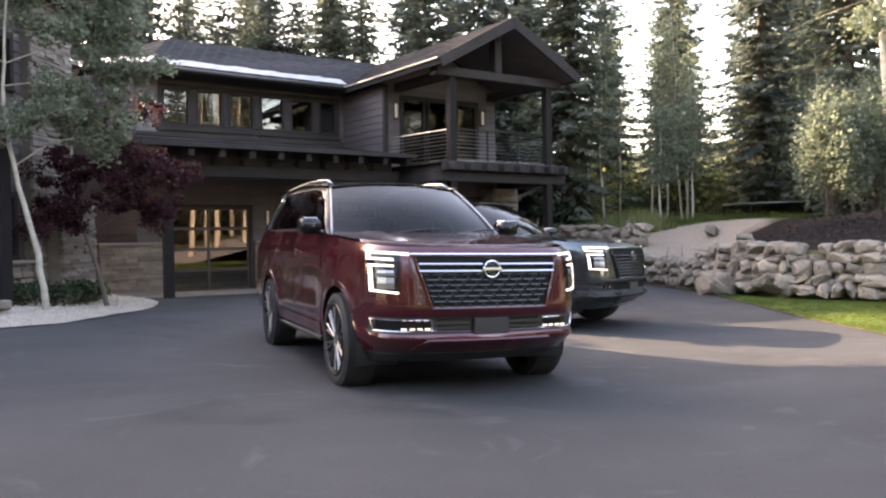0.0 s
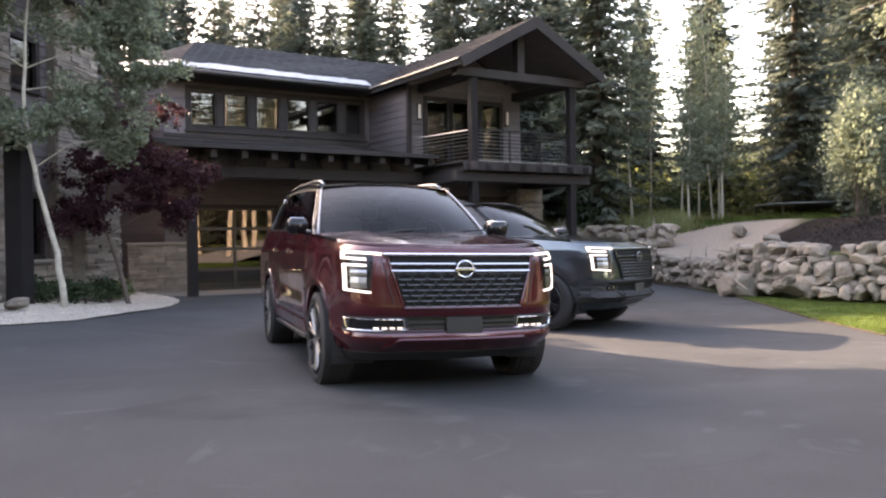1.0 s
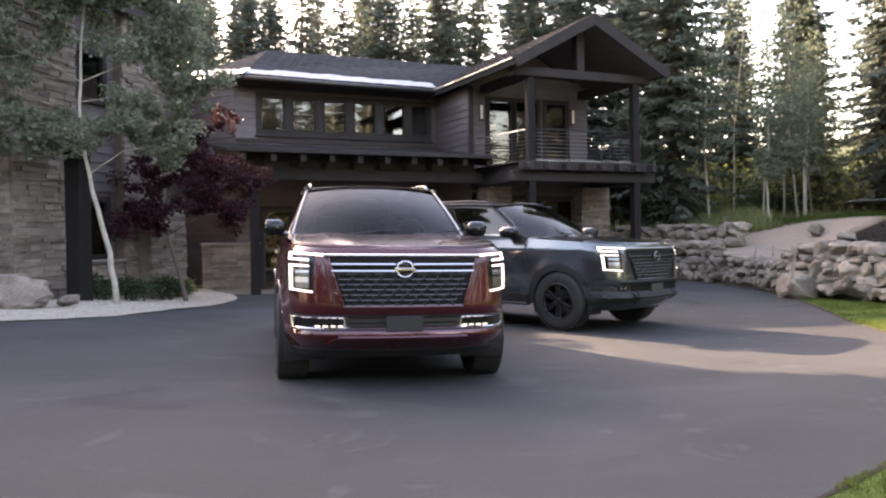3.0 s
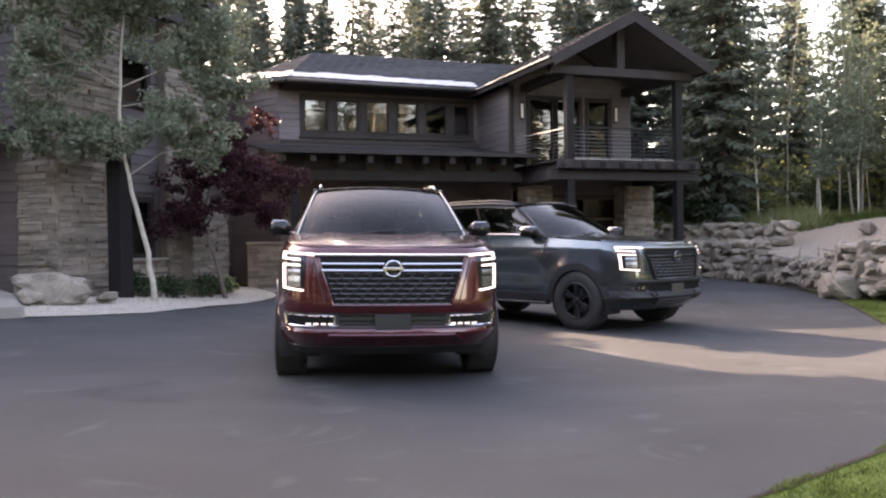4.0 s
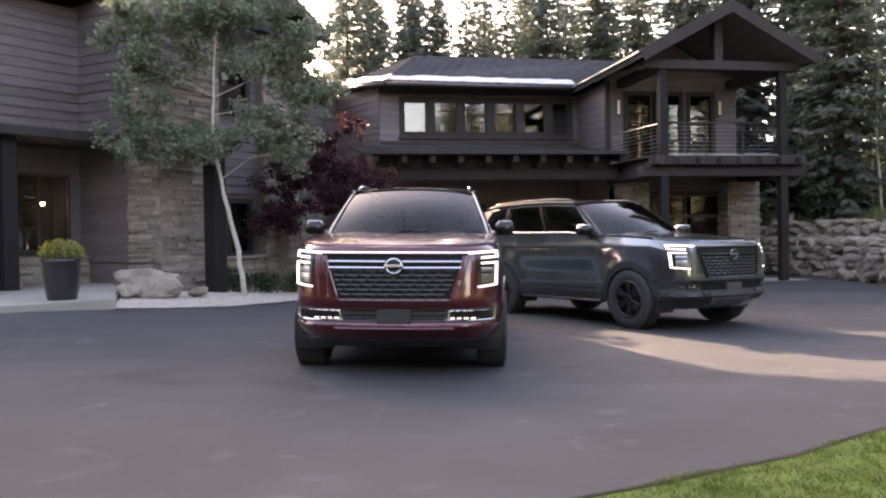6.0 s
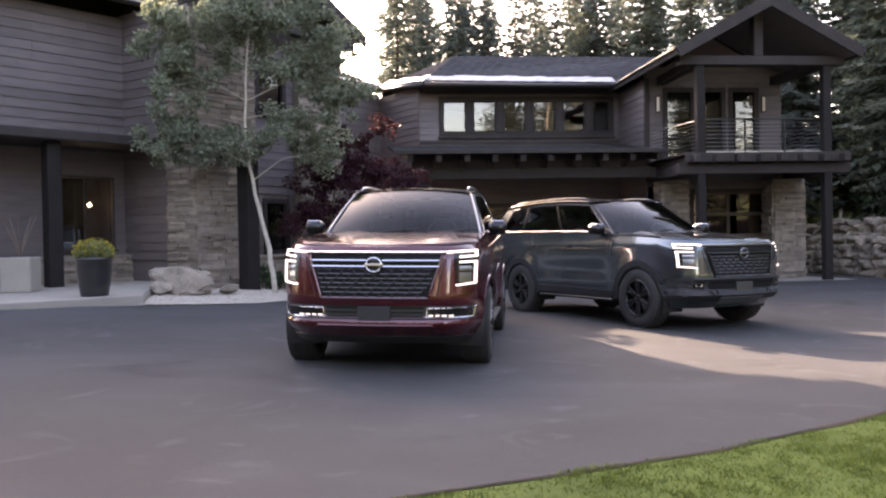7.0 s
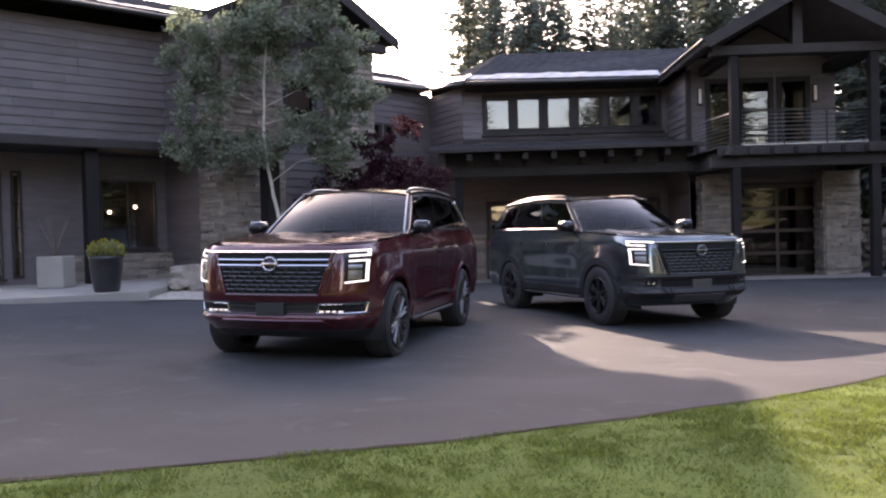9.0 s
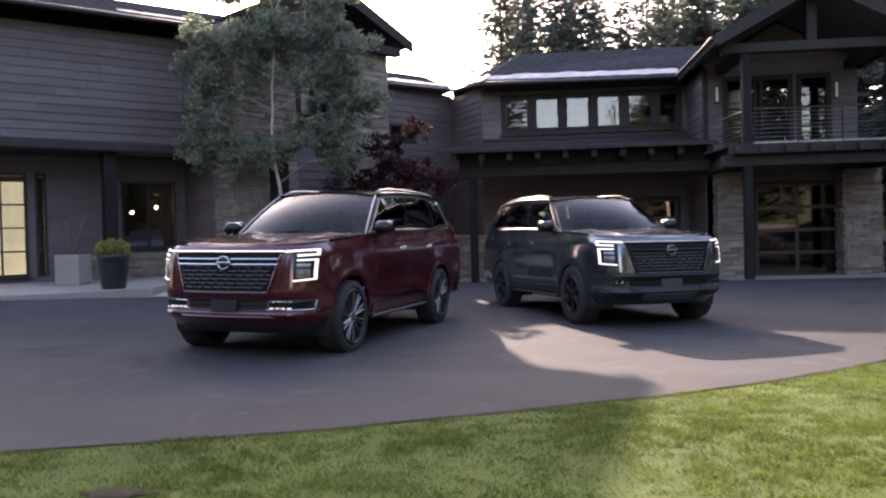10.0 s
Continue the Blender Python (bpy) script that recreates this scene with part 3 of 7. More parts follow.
def build_lodge():
    I = Matrix.Identity(4)
    h = empty("garage_lodge", pose(0, 0, 0), "two-storey dark timber garage house with balcony and shingle roof", "house")
    Y = 22.9
    at = Matrix.Translation((0, Y, 0))
    wins = [(6.91 + 0.944 * k, (7.65 if k < 5 else 7.48) + 0.944 * k, 4.5, 5.48) for k in range(6)]
    doors = [(6.95, 9.34, -0.11, 2.2), (10.28, 12.12, -0.11, 2.2)]
    holes = wins + doors
    wall = wall_with_holes("wall", 6.2, 12.5, -0.16, 5.72, holes, at, 0.25, M_SIDING, h)
    trims = [(a - 0.11, b + 0.11, c - 0.11, d + 0.11) for a, b, c, d in holes]
    boards(wall, 6.2, 12.5, 1.25, 5.7, [(6.80, 12.31, 4.38, 5.60)] + trims[6:], at, seed=2)
    part("window_surround", moved(frame_bm(6.79, 12.32, 4.37, 5.61, 0.11, -0.045, 0.0), at), M_BEAM, wall)
    for a, b, c, d in wins:
        window(h, a, b, c, d, at, sill=False)
    for k in range(5):
        x = 7.65 + 0.944 * k
        part("mullion", box_bm(x + 0.004, x + 0.193, Y - 0.06, Y - 0.002, 4.49, 5.49, bevel=0.006), M_BEAM, wall)
    part("sill", box_bm(6.75, 12.36, Y - 0.12, Y - 0.047, 4.32, 4.37, bevel=0.006), M_BEAM, wall)
    for a, b, c, d in doors:
        garage_door(h, a, b, c, d, at)
        part("door_casing", moved(frame_bm(a - 0.1, b + 0.1, c - 0.2, d + 0.1, 0.1, -0.06, 0.0), at), M_BEAM, h)
    # floor band between the storeys
    timber("band_board", h, 6.2, 12.5, Y - 0.07, Y - 0.04, 4.14, 4.26)
    # diagonal return and link wing towards the main house
    for p, q, z1, ob_name in (((6.2, 22.9), (5.05, 25.0), 5.9, "wall"), ((5.05, 25.0), (2.6, 22.0), 6.0, "wall")):
        d = Vector((q[0] - p[0], q[1] - p[1], 0))
        ang = math.degrees(math.atan2(d.y, d.x))
        m = pose(q[0], q[1], 0, 0, 0, ang + 180)
        L = d.length
        hole = [(L * 0.27, L * 0.40, 4.38, 4.86), (L * 0.44, L * 0.54, 4.38, 4.86)] if ob_name == "wall" and q[0] < 3 else []
        w = wall_with_holes("wall", 0, L, 0, z1, hole, m, 0.22, M_SIDING, h)
        boards(w, 0, L, 0.1, z1, [(a - .05, b + .05, c - .05, e + .05) for a, b, c, e in hole], m, seed=int(L * 10))
        for a, b, c, e in hole:
            window(h, a, b, c, e, m)
    # low ledge-stone skirt beside the doors
    skirt = part("stone_skirt", box_bm(5.2, 6.80, Y - 0.14, Y - 0.023, -0.16, 1.2), M_STONE, h)
    part("skirt_cap", box_bm(5.15, 6.83, Y - 0.24, Y - 0.02, 1.2, 1.26, bevel=0.01), M_CONCRETE, skirt)
    skirt2 = part("stone_skirt", box_bm(9.46, 10.16, Y - 0.14, Y - 0.023, -0.16, 1.2), M_STONE, h)
    part("skirt_cap", box_bm(9.45, 10.17, Y - 0.24, Y - 0.02, 1.2, 1.26, bevel=0.01), M_CONCRETE, skirt2)
    stones_on(skirt, [stone_face(skirt, 5.2, 6.80, -0.14, 1.2, Matrix.Translation((0, Y - 0.14, 0)), 5)])
    stones_on(skirt2, [stone_face(skirt2, 9.46, 10.16, -0.14, 1.2, Matrix.Translation((0, Y - 0.14, 0)), 6)])
    # eyebrow roof on rafters over the garage doors
    timber("post", h, 5.95, 6.17, 19.63, 19.85, -0.1, 2.825)
    timber("beam", h, 5.4, 12.45, 19.6, 19.88, 2.83, 3.12)
    for k in range(10):
        x = 5.62 + 0.74 * k
        m = Matrix.Translation((x, 18.86, 3.235)) @ pose(0, 0, 0, 8.3, 0, 0)
        part("rafter", box_bm(-0.075, 0.075, 0.0, 3.95, 0.0, 0.19, m, 0.012), M_BEAM, h)
        if k < 9:
            part("blocking", box_bm(x + 0.08, x + 0.66, 19.62, 19.66, 3.125, 3.52), M_BEAM, h)
    roof_slab("eyebrow_roof", ((5.2, 18.75, 3.50), (12.45, 18.75, 3.50), (12.45, 22.87, 4.1), (5.2, 22.87, 4.1)), 0.05, M_SHINGLE, h, courses=16)
    part("fascia", box_bm(5.2, 12.45, 18.7, 18.745, 3.43, 3.53, bevel=0.006), M_BEAM, h)
    # main hipped roof
    E, EY, RY, RZ = 5.86, 21.95, 24.1, 7.12
    kink, val2 = (6.28, EY, E + 0.05), (5.12, 24.5, 6.2)
    roof_slab("roof", (kink, (12.1, EY, E), (15.3, RY, RZ), (7.45, RY, RZ)), 0.14, M_SHINGLE, h, "dark grey shingles", courses=13)
    roof_slab("roof", (val2, kink, (7.45, RY, RZ), (7.45, RY + 0.02, RZ)), 0.14, M_SHINGLE, h, courses=13)
    roof_slab("roof", ((14, 28.5, 4.8), (5.12, 28.5, 4.8), (7.45, RY + 0.02, RZ), (15.3, RY + 0.02, RZ)), 0.14, M_SHINGLE, h)
    roof_slab("roof", ((5.12, 28.5, 4.8), val2, (7.45, RY + 0.01, RZ), (7.45, RY + 0.02, RZ)), 0.14, M_SHINGLE, h)
    # link roof
    link0, link1 = (2.2, 21.35, 6.12), (5.12, 24.5, 6.2)
    roof_slab("roof", (link0, link1, (4.1, 25.4, 6.8), (1.2, 22.1, 6.75)), 0.12, M_SHINGLE, h, courses=5)
    for p, q, up, s in ((kink, (12.1, EY, E), (0, RY - EY, RZ - E), 4), (val2, kink, (2.0, 0.9, 1.5), 5), (link0, link1, (-1.0, 0.8, 0.6), 6)):
        flashing(h, p, q, up, 0.40 if s == 4 else 0.34, s)
    for p, q in ((kink, (12.1, EY, E)), (val2, kink), (link0, link1)):
        a, b = Vector(p), Vector(q)
        n = Vector((b.y - a.y, a.x - b.x, 0)).normalized()
        if n.y > 0 and n.x < 0:
            n = -n
        g = bmesh.new()
        add_tube(g, [a + n * 0.05 - Vector((0, 0, 0.09)), b + n * 0.05 - Vector((0, 0, 0.09))], 0.065, 10)
        part("gutter", g, M_GUTTER, h, "dark half-round gutter", smooth=True)
        bm = bmesh.new()
        vs = [a + Vector((0, 0, -0.13)), b + Vector((0, 0, -0.13)), b + Vector((0, 0, -0.17)) - n * 0.95, a + Vector((0, 0, -0.17)) - n * 0.95]
        lo = [bm.verts.new(v) for v in vs]
        hi = [bm.verts.new(v + Vector((0, 0, 0.03))) for v in vs]
        bm.faces.new(lo)
        bm.faces.new(hi)
        for i in range(4):
            bm.faces.new((lo[i], lo[(i + 1) % 4], hi[(i + 1) % 4], hi[i]))
        part("soffit", recalc(bm), M_BEAM, h)
    # ---- gabled wing with the balcony ----
    GX, GZ, EL, ER, FY = 14.45, 7.12, 12.0, 16.9, 17.0
    EZ = 5.78
    back = 26.0
    roof_slab("roof", ((EL, FY, EZ), (EL, back, EZ), (GX, back, GZ), (GX, FY, GZ)), 0.15, M_SHINGLE, h, courses=15)
    roof_slab("roof", ((ER, FY, EZ), (ER, back, EZ), (GX, back, GZ), (GX, FY, GZ)), 0.15, M_SHINGLE, h, courses=15)
    for xe in (EL, ER):
        bm = bmesh.new()
        d = Vector((GX - xe, 0, GZ - EZ))
        n = Vector((-d.z, 0, d.x)).normalized()
        if n.z < 0:
            n = -n
        pts = [Vector((xe, 0, EZ)) + n * 0.02, Vector((GX, 0, GZ)) + n * 0.02, Vector((GX, 0, GZ)) - Vector((0, 0, 0.30)), Vector((xe, 0, EZ)) - n * 0.24]
        f = [bm.verts.new(p + Vector((0, FY - 0.06, 0))) for p in pts]
        b2 = [bm.verts.new(p + Vector((0, FY - 0.003, 0))) for p in pts]
        bm.faces.new(f)
        bm.faces.new(b2)
        for i in range(4):
            bm.faces.new((f[i], f[(i + 1) % 4], b2[(i + 1) % 4], b2[i]))
        part("rake_board", recalc(bm), M_BEAM, h)
    part("eave_trim", box_bm(EL - 0.05, EL - 0.003, FY, 22.0, EZ - 0.02, EZ + 0.02, bevel=0.006), M_FLASHING_DULL, h, "worn grey metal drip edge")
    part("eave_trim", box_bm(ER + 0.003, ER + 0.05, FY, 24.0, EZ - 0.13, EZ + 0.03, bevel=0.006), M_GUTTER, h)
    # porch timbers
    for x in (12.92, 16.3):
        timber("post", h, x - 0.105, x + 0.105, 17.655, 17.865, -0.06, 5.5)
    timber("tie_beam", h, 12.35, 16.75, 17.6, 17.92, 5.505, 5.74)
    timber("king_post", h, GX - 0.12, GX + 0.12, 17.63, 17.89, 5.745, 6.86)
    for x in (12.92, 16.3):
        timber("side_beam", h, x - 0.13, x + 0.13, 17.925, 20.4, 5.505, 5.74)
    ceil_bm = bmesh.new()
    for xe in (EL + 0.15, ER - 0.15):
        vs = [Vector((xe, FY + 0.1, EZ - 0.12)), Vector((xe, 20.4, EZ - 0.12)), Vector((GX, 20.4, GZ - 0.2)), Vector((GX, FY + 0.1, GZ - 0.2))]
        lo = [ceil_bm.verts.new(v) for v in vs]
        hi = [ceil_bm.verts.new(v + Vector((0, 0, 0.03))) for v in vs]
        ceil_bm.faces.new(lo)
        ceil_bm.faces.new(hi)
        for i in range(4):
            ceil_bm.faces.new((lo[i], lo[(i + 1) % 4], hi[(i + 1) % 4], hi[i]))
    part("porch_ceiling", recalc(ceil_bm), M_SIDING, h)
    # balcony deck
    for k in range(30):
        x = 12.42 + k * 0.145
        part("deck_board", box_bm(x, x + 0.138, 17.5, 20.38, 3.24, 3.28), M_BEAM, h)
    timber("rim_joist", h, 12.4, 16.8, 17.45, 17.497, 3.04, 3.285)
    for k in range(8):
        x = 12.62 + k * 0.56
        timber("joist", h, x - 0.06, x + 0.06, 17.2, 20.38, 3.03, 3.23)
    timber("beam", h, 12.3, 16.9, 17.64, 17.88, 2.76, 3.02)
    for x in (12.55, 16.65):
        timber("beam", h, x - 0.12, x + 0.12, 17.89, 20.38, 2.76, 3.02)
    rail = part("railing", box_bm(13.07, 16.15, 17.70, 17.76, 4.13, 4.17, bevel=0.006), M_METAL, h, "dark metal cable railing")
    for z in (3.36, 3.46, 3.56, 3.66, 3.76, 3.86, 3.96, 4.05):
        part("cable", tube_bm([(13.07, 17.73, z), (16.15, 17.73, z)], 0.005, 5), M_STEEL, rail)
        part("cable", tube_bm([(12.92, 17.92, z), (12.62, 20.3, z)], 0.005, 5), M_STEEL, rail)
        part("cable", tube_bm([(16.3, 17.92, z), (16.5, 20.3, z)], 0.005, 5), M_STEEL, rail)
    for x in (14.1, 15.15):
        part("baluster", box_bm(x - 0.015, x + 0.015, 17.705, 17.755, 3.285, 4.13), M_METAL, rail)
    part("top_rail", tube_bm([(12.92, 17.92, 4.15), (12.62, 20.3, 4.15)], 0.014, 8), M_STEEL, rail)
    part("top_rail", tube_bm([(16.3, 17.92, 4.15), (16.5, 20.3, 4.15)], 0.022, 8), M_METAL, rail)
    part("bottom_rail", box_bm(13.07, 16.15, 17.715, 17.745, 3.30, 3.33), M_STEEL, rail)
    # wing walls
    W = 20.4
    atw = Matrix.Translation((0, W, 0))
    gl = [(13.05, 13.85, 3.32, 5.35), (13.95, 14.75, 3.32, 5.35), (15.0, 15.75, 3.32, 5.35)]
    gd = [(13.80, 15.98, -0.07, 2.42)]
    wf = wall_with_holes("wall", 12.5, 16.5, -0.14, 6.0, gl + gd, atw, 0.22, M_SIDING, h)
    boards(wf, 12.5, 16.5, 2.6, 6.0, [(a - .09, b + .09, c - .05, d + .09) for a, b, c, d in gl], atw, seed=8)
    for a, b, c, d in gl:
        window(h, a, b, c, d, atw, bars=[("h", 4.0)], name="balcony_door", sill=False, glazing=M_BALCONYGLASS)
        part("door_casing", moved(frame_bm(a - 0.08, b + 0.08, c - 0.08, d + 0.08, 0.078, -0.05, 0.0), atw), M_BEAM, h)
    for a, b, c, d in gd:
        garage_door(h, a, b, c, d, atw)
        part("door_casing", moved(frame_bm(a - 0.1, b + 0.1, c - 0.2, d + 0.1, 0.098, -0.06, 0.0), atw), M_BEAM, h)
    side = pose(12.5, 22.9, 0, 0, 0, -90)
    ws = wall_with_holes("wall", 0, 2.5, -0.15, 5.7, [], side, 0.2, M_SIDING, h)
    boards(ws, 0, 2.5, 0.05, 5.7, [], side, seed=9)
    timber("corner_board", h, 12.42, 12.56, W - 0.06, W + 0.06, 3.3, 5.7)
    tri = bmesh.new()
    extrude_poly(tri, [(12.5, 5.7), (16.5, 5.7), (GX, 6.85)], W - 0.02, W + 0.1, "y")
    part("gable_wall", tri, M_SIDING, h)
    side2 = pose(16.5, W, 0, 0, 0, 90)
    wr = wall_with_holes("wall", 0, 5.5, -0.15, 5.7, [], side2, 0.2, M_SIDING, h)
    boards(wr, 0, 5.5, 2.7, 5.7, [], side2, seed=10)
    # stone piers beside the wing's door
    for x0, x1, s in ((15.92, 16.82, 11), (12.70, 13.40, 12)):
        pier = part("stone_pier", box_bm(x0, x1, 19.75, 20.37, -0.12, 2.75), M_STONE, h, "stacked brown ledge stone")
        lean = []
        lean.append(stone_face(pier, x0, x1, -0.1, 2.75, Matrix.Translation((0, 19.75, 0)), s))
        lean.append(stone_face(pier, 0, 0.62, -0.1, 2.75, pose(x0, 20.37, 0, 0, 0, -90), s + 20))
        lean.append(stone_face(pier, 0, 0.62, -0.1, 2.75, pose(x1, 19.75, 0, 0, 0, 90), s + 40))
        stones_on(pier, lean, 200)
    # closing walls and a dark room inside, so that panes have depth behind them
    part("wall", box_bm(6.2, 16.4, 28.2, 28.4, 0, 4.8), M_SIDING, h)
    part("wall", box_bm(5.05, 5.25, 25.0, 28.4, 0, 4.8), M_SIDING, h)
    part("floor_slab", box_bm(6.4, 16.3, 23.16, 28.1, 3.0, 3.2), M_BEAM, h)
    part("partition", box_bm(6.4, 12.3, 25.8, 25.9, 3.2, 5.6), M_PLASTER, h)
    return h


build_lodge()
sconce(pose(9.88, 22.9 - 0.04, 1.93), "slim dark wall lantern with a lit frosted tube")
for x in (12.8, 15.95):
    sconce(pose(x, 20.4 - 0.03, 4.95), "slim dark wall lantern on the balcony wall")


# ---- stone-and-timber main house by the porch ----
def build_main_house():
    h = empty("main_house", pose(0, 0, 0), "tall stone and dark timber house with gabled entry and porch", "house")
    ang = math.degrees(math.atan2(0.781, 0.625))
    F = pose(0.3, 14.9, 0, 0, 0, ang)          # local x along the gabled front, y inwards
    L = 5.3
    wins = [(2.64, 3.52, 4.22, 5.2), (2.85, 3.56, 1.02, 2.2)]
    w = wall_with_holes("wall", 0.72, L, 0, 6.3, wins, F, 0.3, M_SIDING, h)
    boards(w, 2.4, 3.85, 0.97, 6.3, [(a - .08, b + .08, c - .08, d + .08) for a, b, c, d in wins], F, seed=21)
    for a, b, c, d in wins:
        window(h, a, b, c, d, F)
        part("window_trim", moved(frame_bm(a - 0.07, b + 0.07, c - 0.07, d + 0.07, 0.068, -0.055, 0.0), F), M_BEAM, h)
    tri = bmesh.new()
    extrude_poly(tri, [(0.72, 6.3), (L, 6.3), (3.32, 7.5)], 0, 0.2, "y")
    part("gable_wall", moved(tri, F), M_SIDING, h)
    side = F @ pose(L, 0, 0, 0, 0, 90)
    ws = wall_with_holes("wall", 0, 6, 0, 6.3, [], side, 0.3, M_SIDING, h)
    boards(ws, 0.75, 6, 0.9, 6.3, [], side, seed=22)
    left = part("stone_pier", moved(box_bm(0.70, 2.4, -0.18, -0.01, 0, 6.2), F), M_STONE, h, "full-height stacked ledge stone")
    right = part("stone_pier", moved(box_bm(3.86, L + 0.12, -0.18, -0.01, 0, 6.2), F), M_STONE, h, "full-height stacked ledge stone")
    stones_on(left, [stone_face(left, 0.70, 2.4, 0, 6.2, F @ Matrix.Translation((0, -0.18, 0)), 31),
                     stone_face(left, 0, 0.9, 0, 6.2, F @ pose(0.70, 0.72, 0, 0, 0, -90), 35)], 290)
    sill_base = part("stone_skirt", moved(box_bm(2.41, 3.85, -0.16, -0.01, 0, 0.9), F), M_STONE, h)
    part("skirt_cap", moved(box_bm(2.41, 3.85, -0.26, -0.01, 0.9, 0.96, bevel=0.01), F), M_CONCRETE, sill_base)
    stones_on(sill_base, [stone_face(sill_base, 2.41, 3.85, 0, 0.9, F @ Matrix.Translation((0, -0.16, 0)), 36)], 120)
    butt = part("stone_skirt", moved(box_bm(4.3, 5.72, -0.5, -0.24, 0, 2.1), F), M_STONE, h)
    stones_on(butt, [stone_face(butt, 4.3, 5.72, 0, 2.1, F @ Matrix.Translation((0, -0.5, 0)), 37)], 120)
    stones_on(right, [stone_face(right, 3.86, L + 0.12, 0, 6.2, F @ Matrix.Translation((0, -0.18, 0)), 32),
                      stone_face(right, 0, 0.9, 0, 6.2, F @ pose(L + 0.12, -0.18, 0, 0, 0, 90), 33)], 290)
    # gable roof
    tip_l, tip_r, apex, ez, az = 0.76, 6.04, 3.32, 6.52, 7.76
    for u in (tip_l, tip_r):
        q = [F @ Vector(p) for p in ((u, -0.55, ez), (u, 6.5 if u > 3 else 1.5, ez), (apex, 6.5, az), (apex, -0.55, az))]
        roof_slab("roof", q, 0.16, M_SHINGLE, h, "dark grey shingles", courses=14)
        bm = bmesh.new()
        pts = [Vector((u, 0, ez + 0.02)), Vector((apex, 0, az + 0.02)), Vector((apex, 0, az - 0.3)), Vector((u, 0, ez - 0.26))]
        f = [bm.verts.new(F @ (p + Vector((0, -0.62, 0)))) for p in pts]
        b = [bm.verts.new(F @ (p + Vector((0, -0.555, 0)))) for p in pts]
        bm.faces.new(f)
        bm.faces.new(b)
        for i in range(4):
            bm.faces.new((f[i], f[(i + 1) % 4], b[(i + 1) % 4], b[i]))
        part("rake_board", recalc(bm), M_BEAM, h)
    part("wall", moved(box_bm(0.74, 0.98, 0.31, 6.0, 0, 6.4), F), M_SIDING, h)
    part("wall", moved(box_bm(0.72, L, 6.0, 6.2, 0, 6.3), F), M_SIDING, h)
    flank = part("wall", moved(box_bm(0.72, 0.738, 0.05, 6.0, 0, 6.3), F), M_SIDING, h)
    boards(flank, 0, 5.2, 0.9, 6.3, [], F @ pose(0.72, 5.95, 0, 0, 0, -90), seed=24)
    part("tie_beam", moved(box_bm(0.9, 5.7, -0.5, -0.25, 6.12, 6.34, bevel=0.012), F), M_BEAM, h)
    # porch post before the gable
    timber("post", h, -0.16, 0.16, -0.16, 0.16, 0.1, 3.0, pose(1.95, 15.2, 0, 0, 0, ang))
    timber("porch_beam", h, -0.14, 0.14, -0.1, 0.9, 3.005, 3.25, pose(1.95, 15.2, 0, 0, 0, ang))
    # long body with the entrance, set back to the side
    B = pose(-0.555, 17.216, 0, 0, 0, 43.6)     # local x runs towards the tower, so the front spans x from -9 to 0
    gl = [(-6.3, -4.2, 0.6, 2.9), (-2.15, -0.85, 1.15, 2.75), (-9.2, -7.2, 0.6, 2.9), (-4.02, -3.8, 0.6, 2.9)]
    wb = wall_with_holes("wall", -9.5, 0.9, 0, 6.3, gl, B, 0.3, M_SIDING, h)
    boards(wb, -9.5, 1.0, 3.3, 6.3, [], B, seed=23)
    base = part("stone_skirt", moved(box_bm(-3.28, 0.9, -0.14, -0.01, 0, 1.05), B), M_STONE, h)
    stones_on(base, [stone_face(base, -3.28, 0.9, 0, 1.05, B @ Matrix.Translation((0, -0.14, 0)), 34)], 150)
    window(h, *gl[0], B, bars=[("v", -5.78), ("v", -5.25), ("v", -4.72), ("h", 1.15), ("h", 1.68), ("h", 2.2)], name="entrance_door", glazing=M_CLEARGLASS)
    window(h, *gl[3], B, bars=[("h", 1.15), ("h", 1.68), ("h", 2.2)], name="side_light", sill=False, glazing=M_CLEARGLASS)
    window(h, *gl[1], B, bars=[("v", -1.5)])
    window(h, *gl[2], B, bars=[("v", -8.5), ("v", -7.9), ("h", 1.5), ("h", 2.25)], name="entrance_door")
    e0, e1 = (-9.8, -0.75, 6.6), (2.6, -0.75, 6.6)
    q = [B @ Vector(p) for p in (e0, e1, (2.6, 1.6, 7.55), (-9.8, 1.6, 7.55))]
    roof_slab("roof", q, 0.14, M_SHINGLE, h, courses=10)
    q = [B @ Vector(p) for p in ((-9.8, 6.0, 6.2), (2.6, 6.0, 6.2), (2.6, 1.62, 7.55), (-9.8, 1.62, 7.55))]
    roof_slab("roof", q, 0.14, M_SHINGLE, h)
    flashing(h, B @ Vector((-2.3, -0.75, 6.6)), B @ Vector((0.25, -0.75, 6.6)), B.to_3x3() @ Vector((0, 2.35, 0.95)), 0.3, 8)
    part("gutter", moved(tube_bm([(-9.8, -0.81, 6.5), (0.3, -0.81, 6.5)], 0.065, 10), B), M_GUTTER, h, smooth=True)
    # porch canopy over the entrance
    part("canopy", moved(box_bm(-9.5, -0.2, -1.6, -0.03, 3.3, 3.5, bevel=0.02), B), M_BEAM, h)
    for x in (-2.75, -6.6):
        part("porch_post", moved(box_bm(x - 0.14, x + 0.14, -1.35, -1.07, 0.3, 3.295, bevel=0.012), B), M_POST, h)
    back = [(-7.4, -2.9, 0.4, 3.15)]
    wall_with_holes("wall", -9.5, 1.2, 0, 6.2, back, B @ Matrix.Translation((0, 5.6, 0)), 0.2, M_SIDING, h)
    window(h, *back[0], B @ Matrix.Translation((0, 5.6, 0)), bars=[("v", -5.9), ("v", -4.4)], name="garden_window", glazing=M_CLEARGLASS)
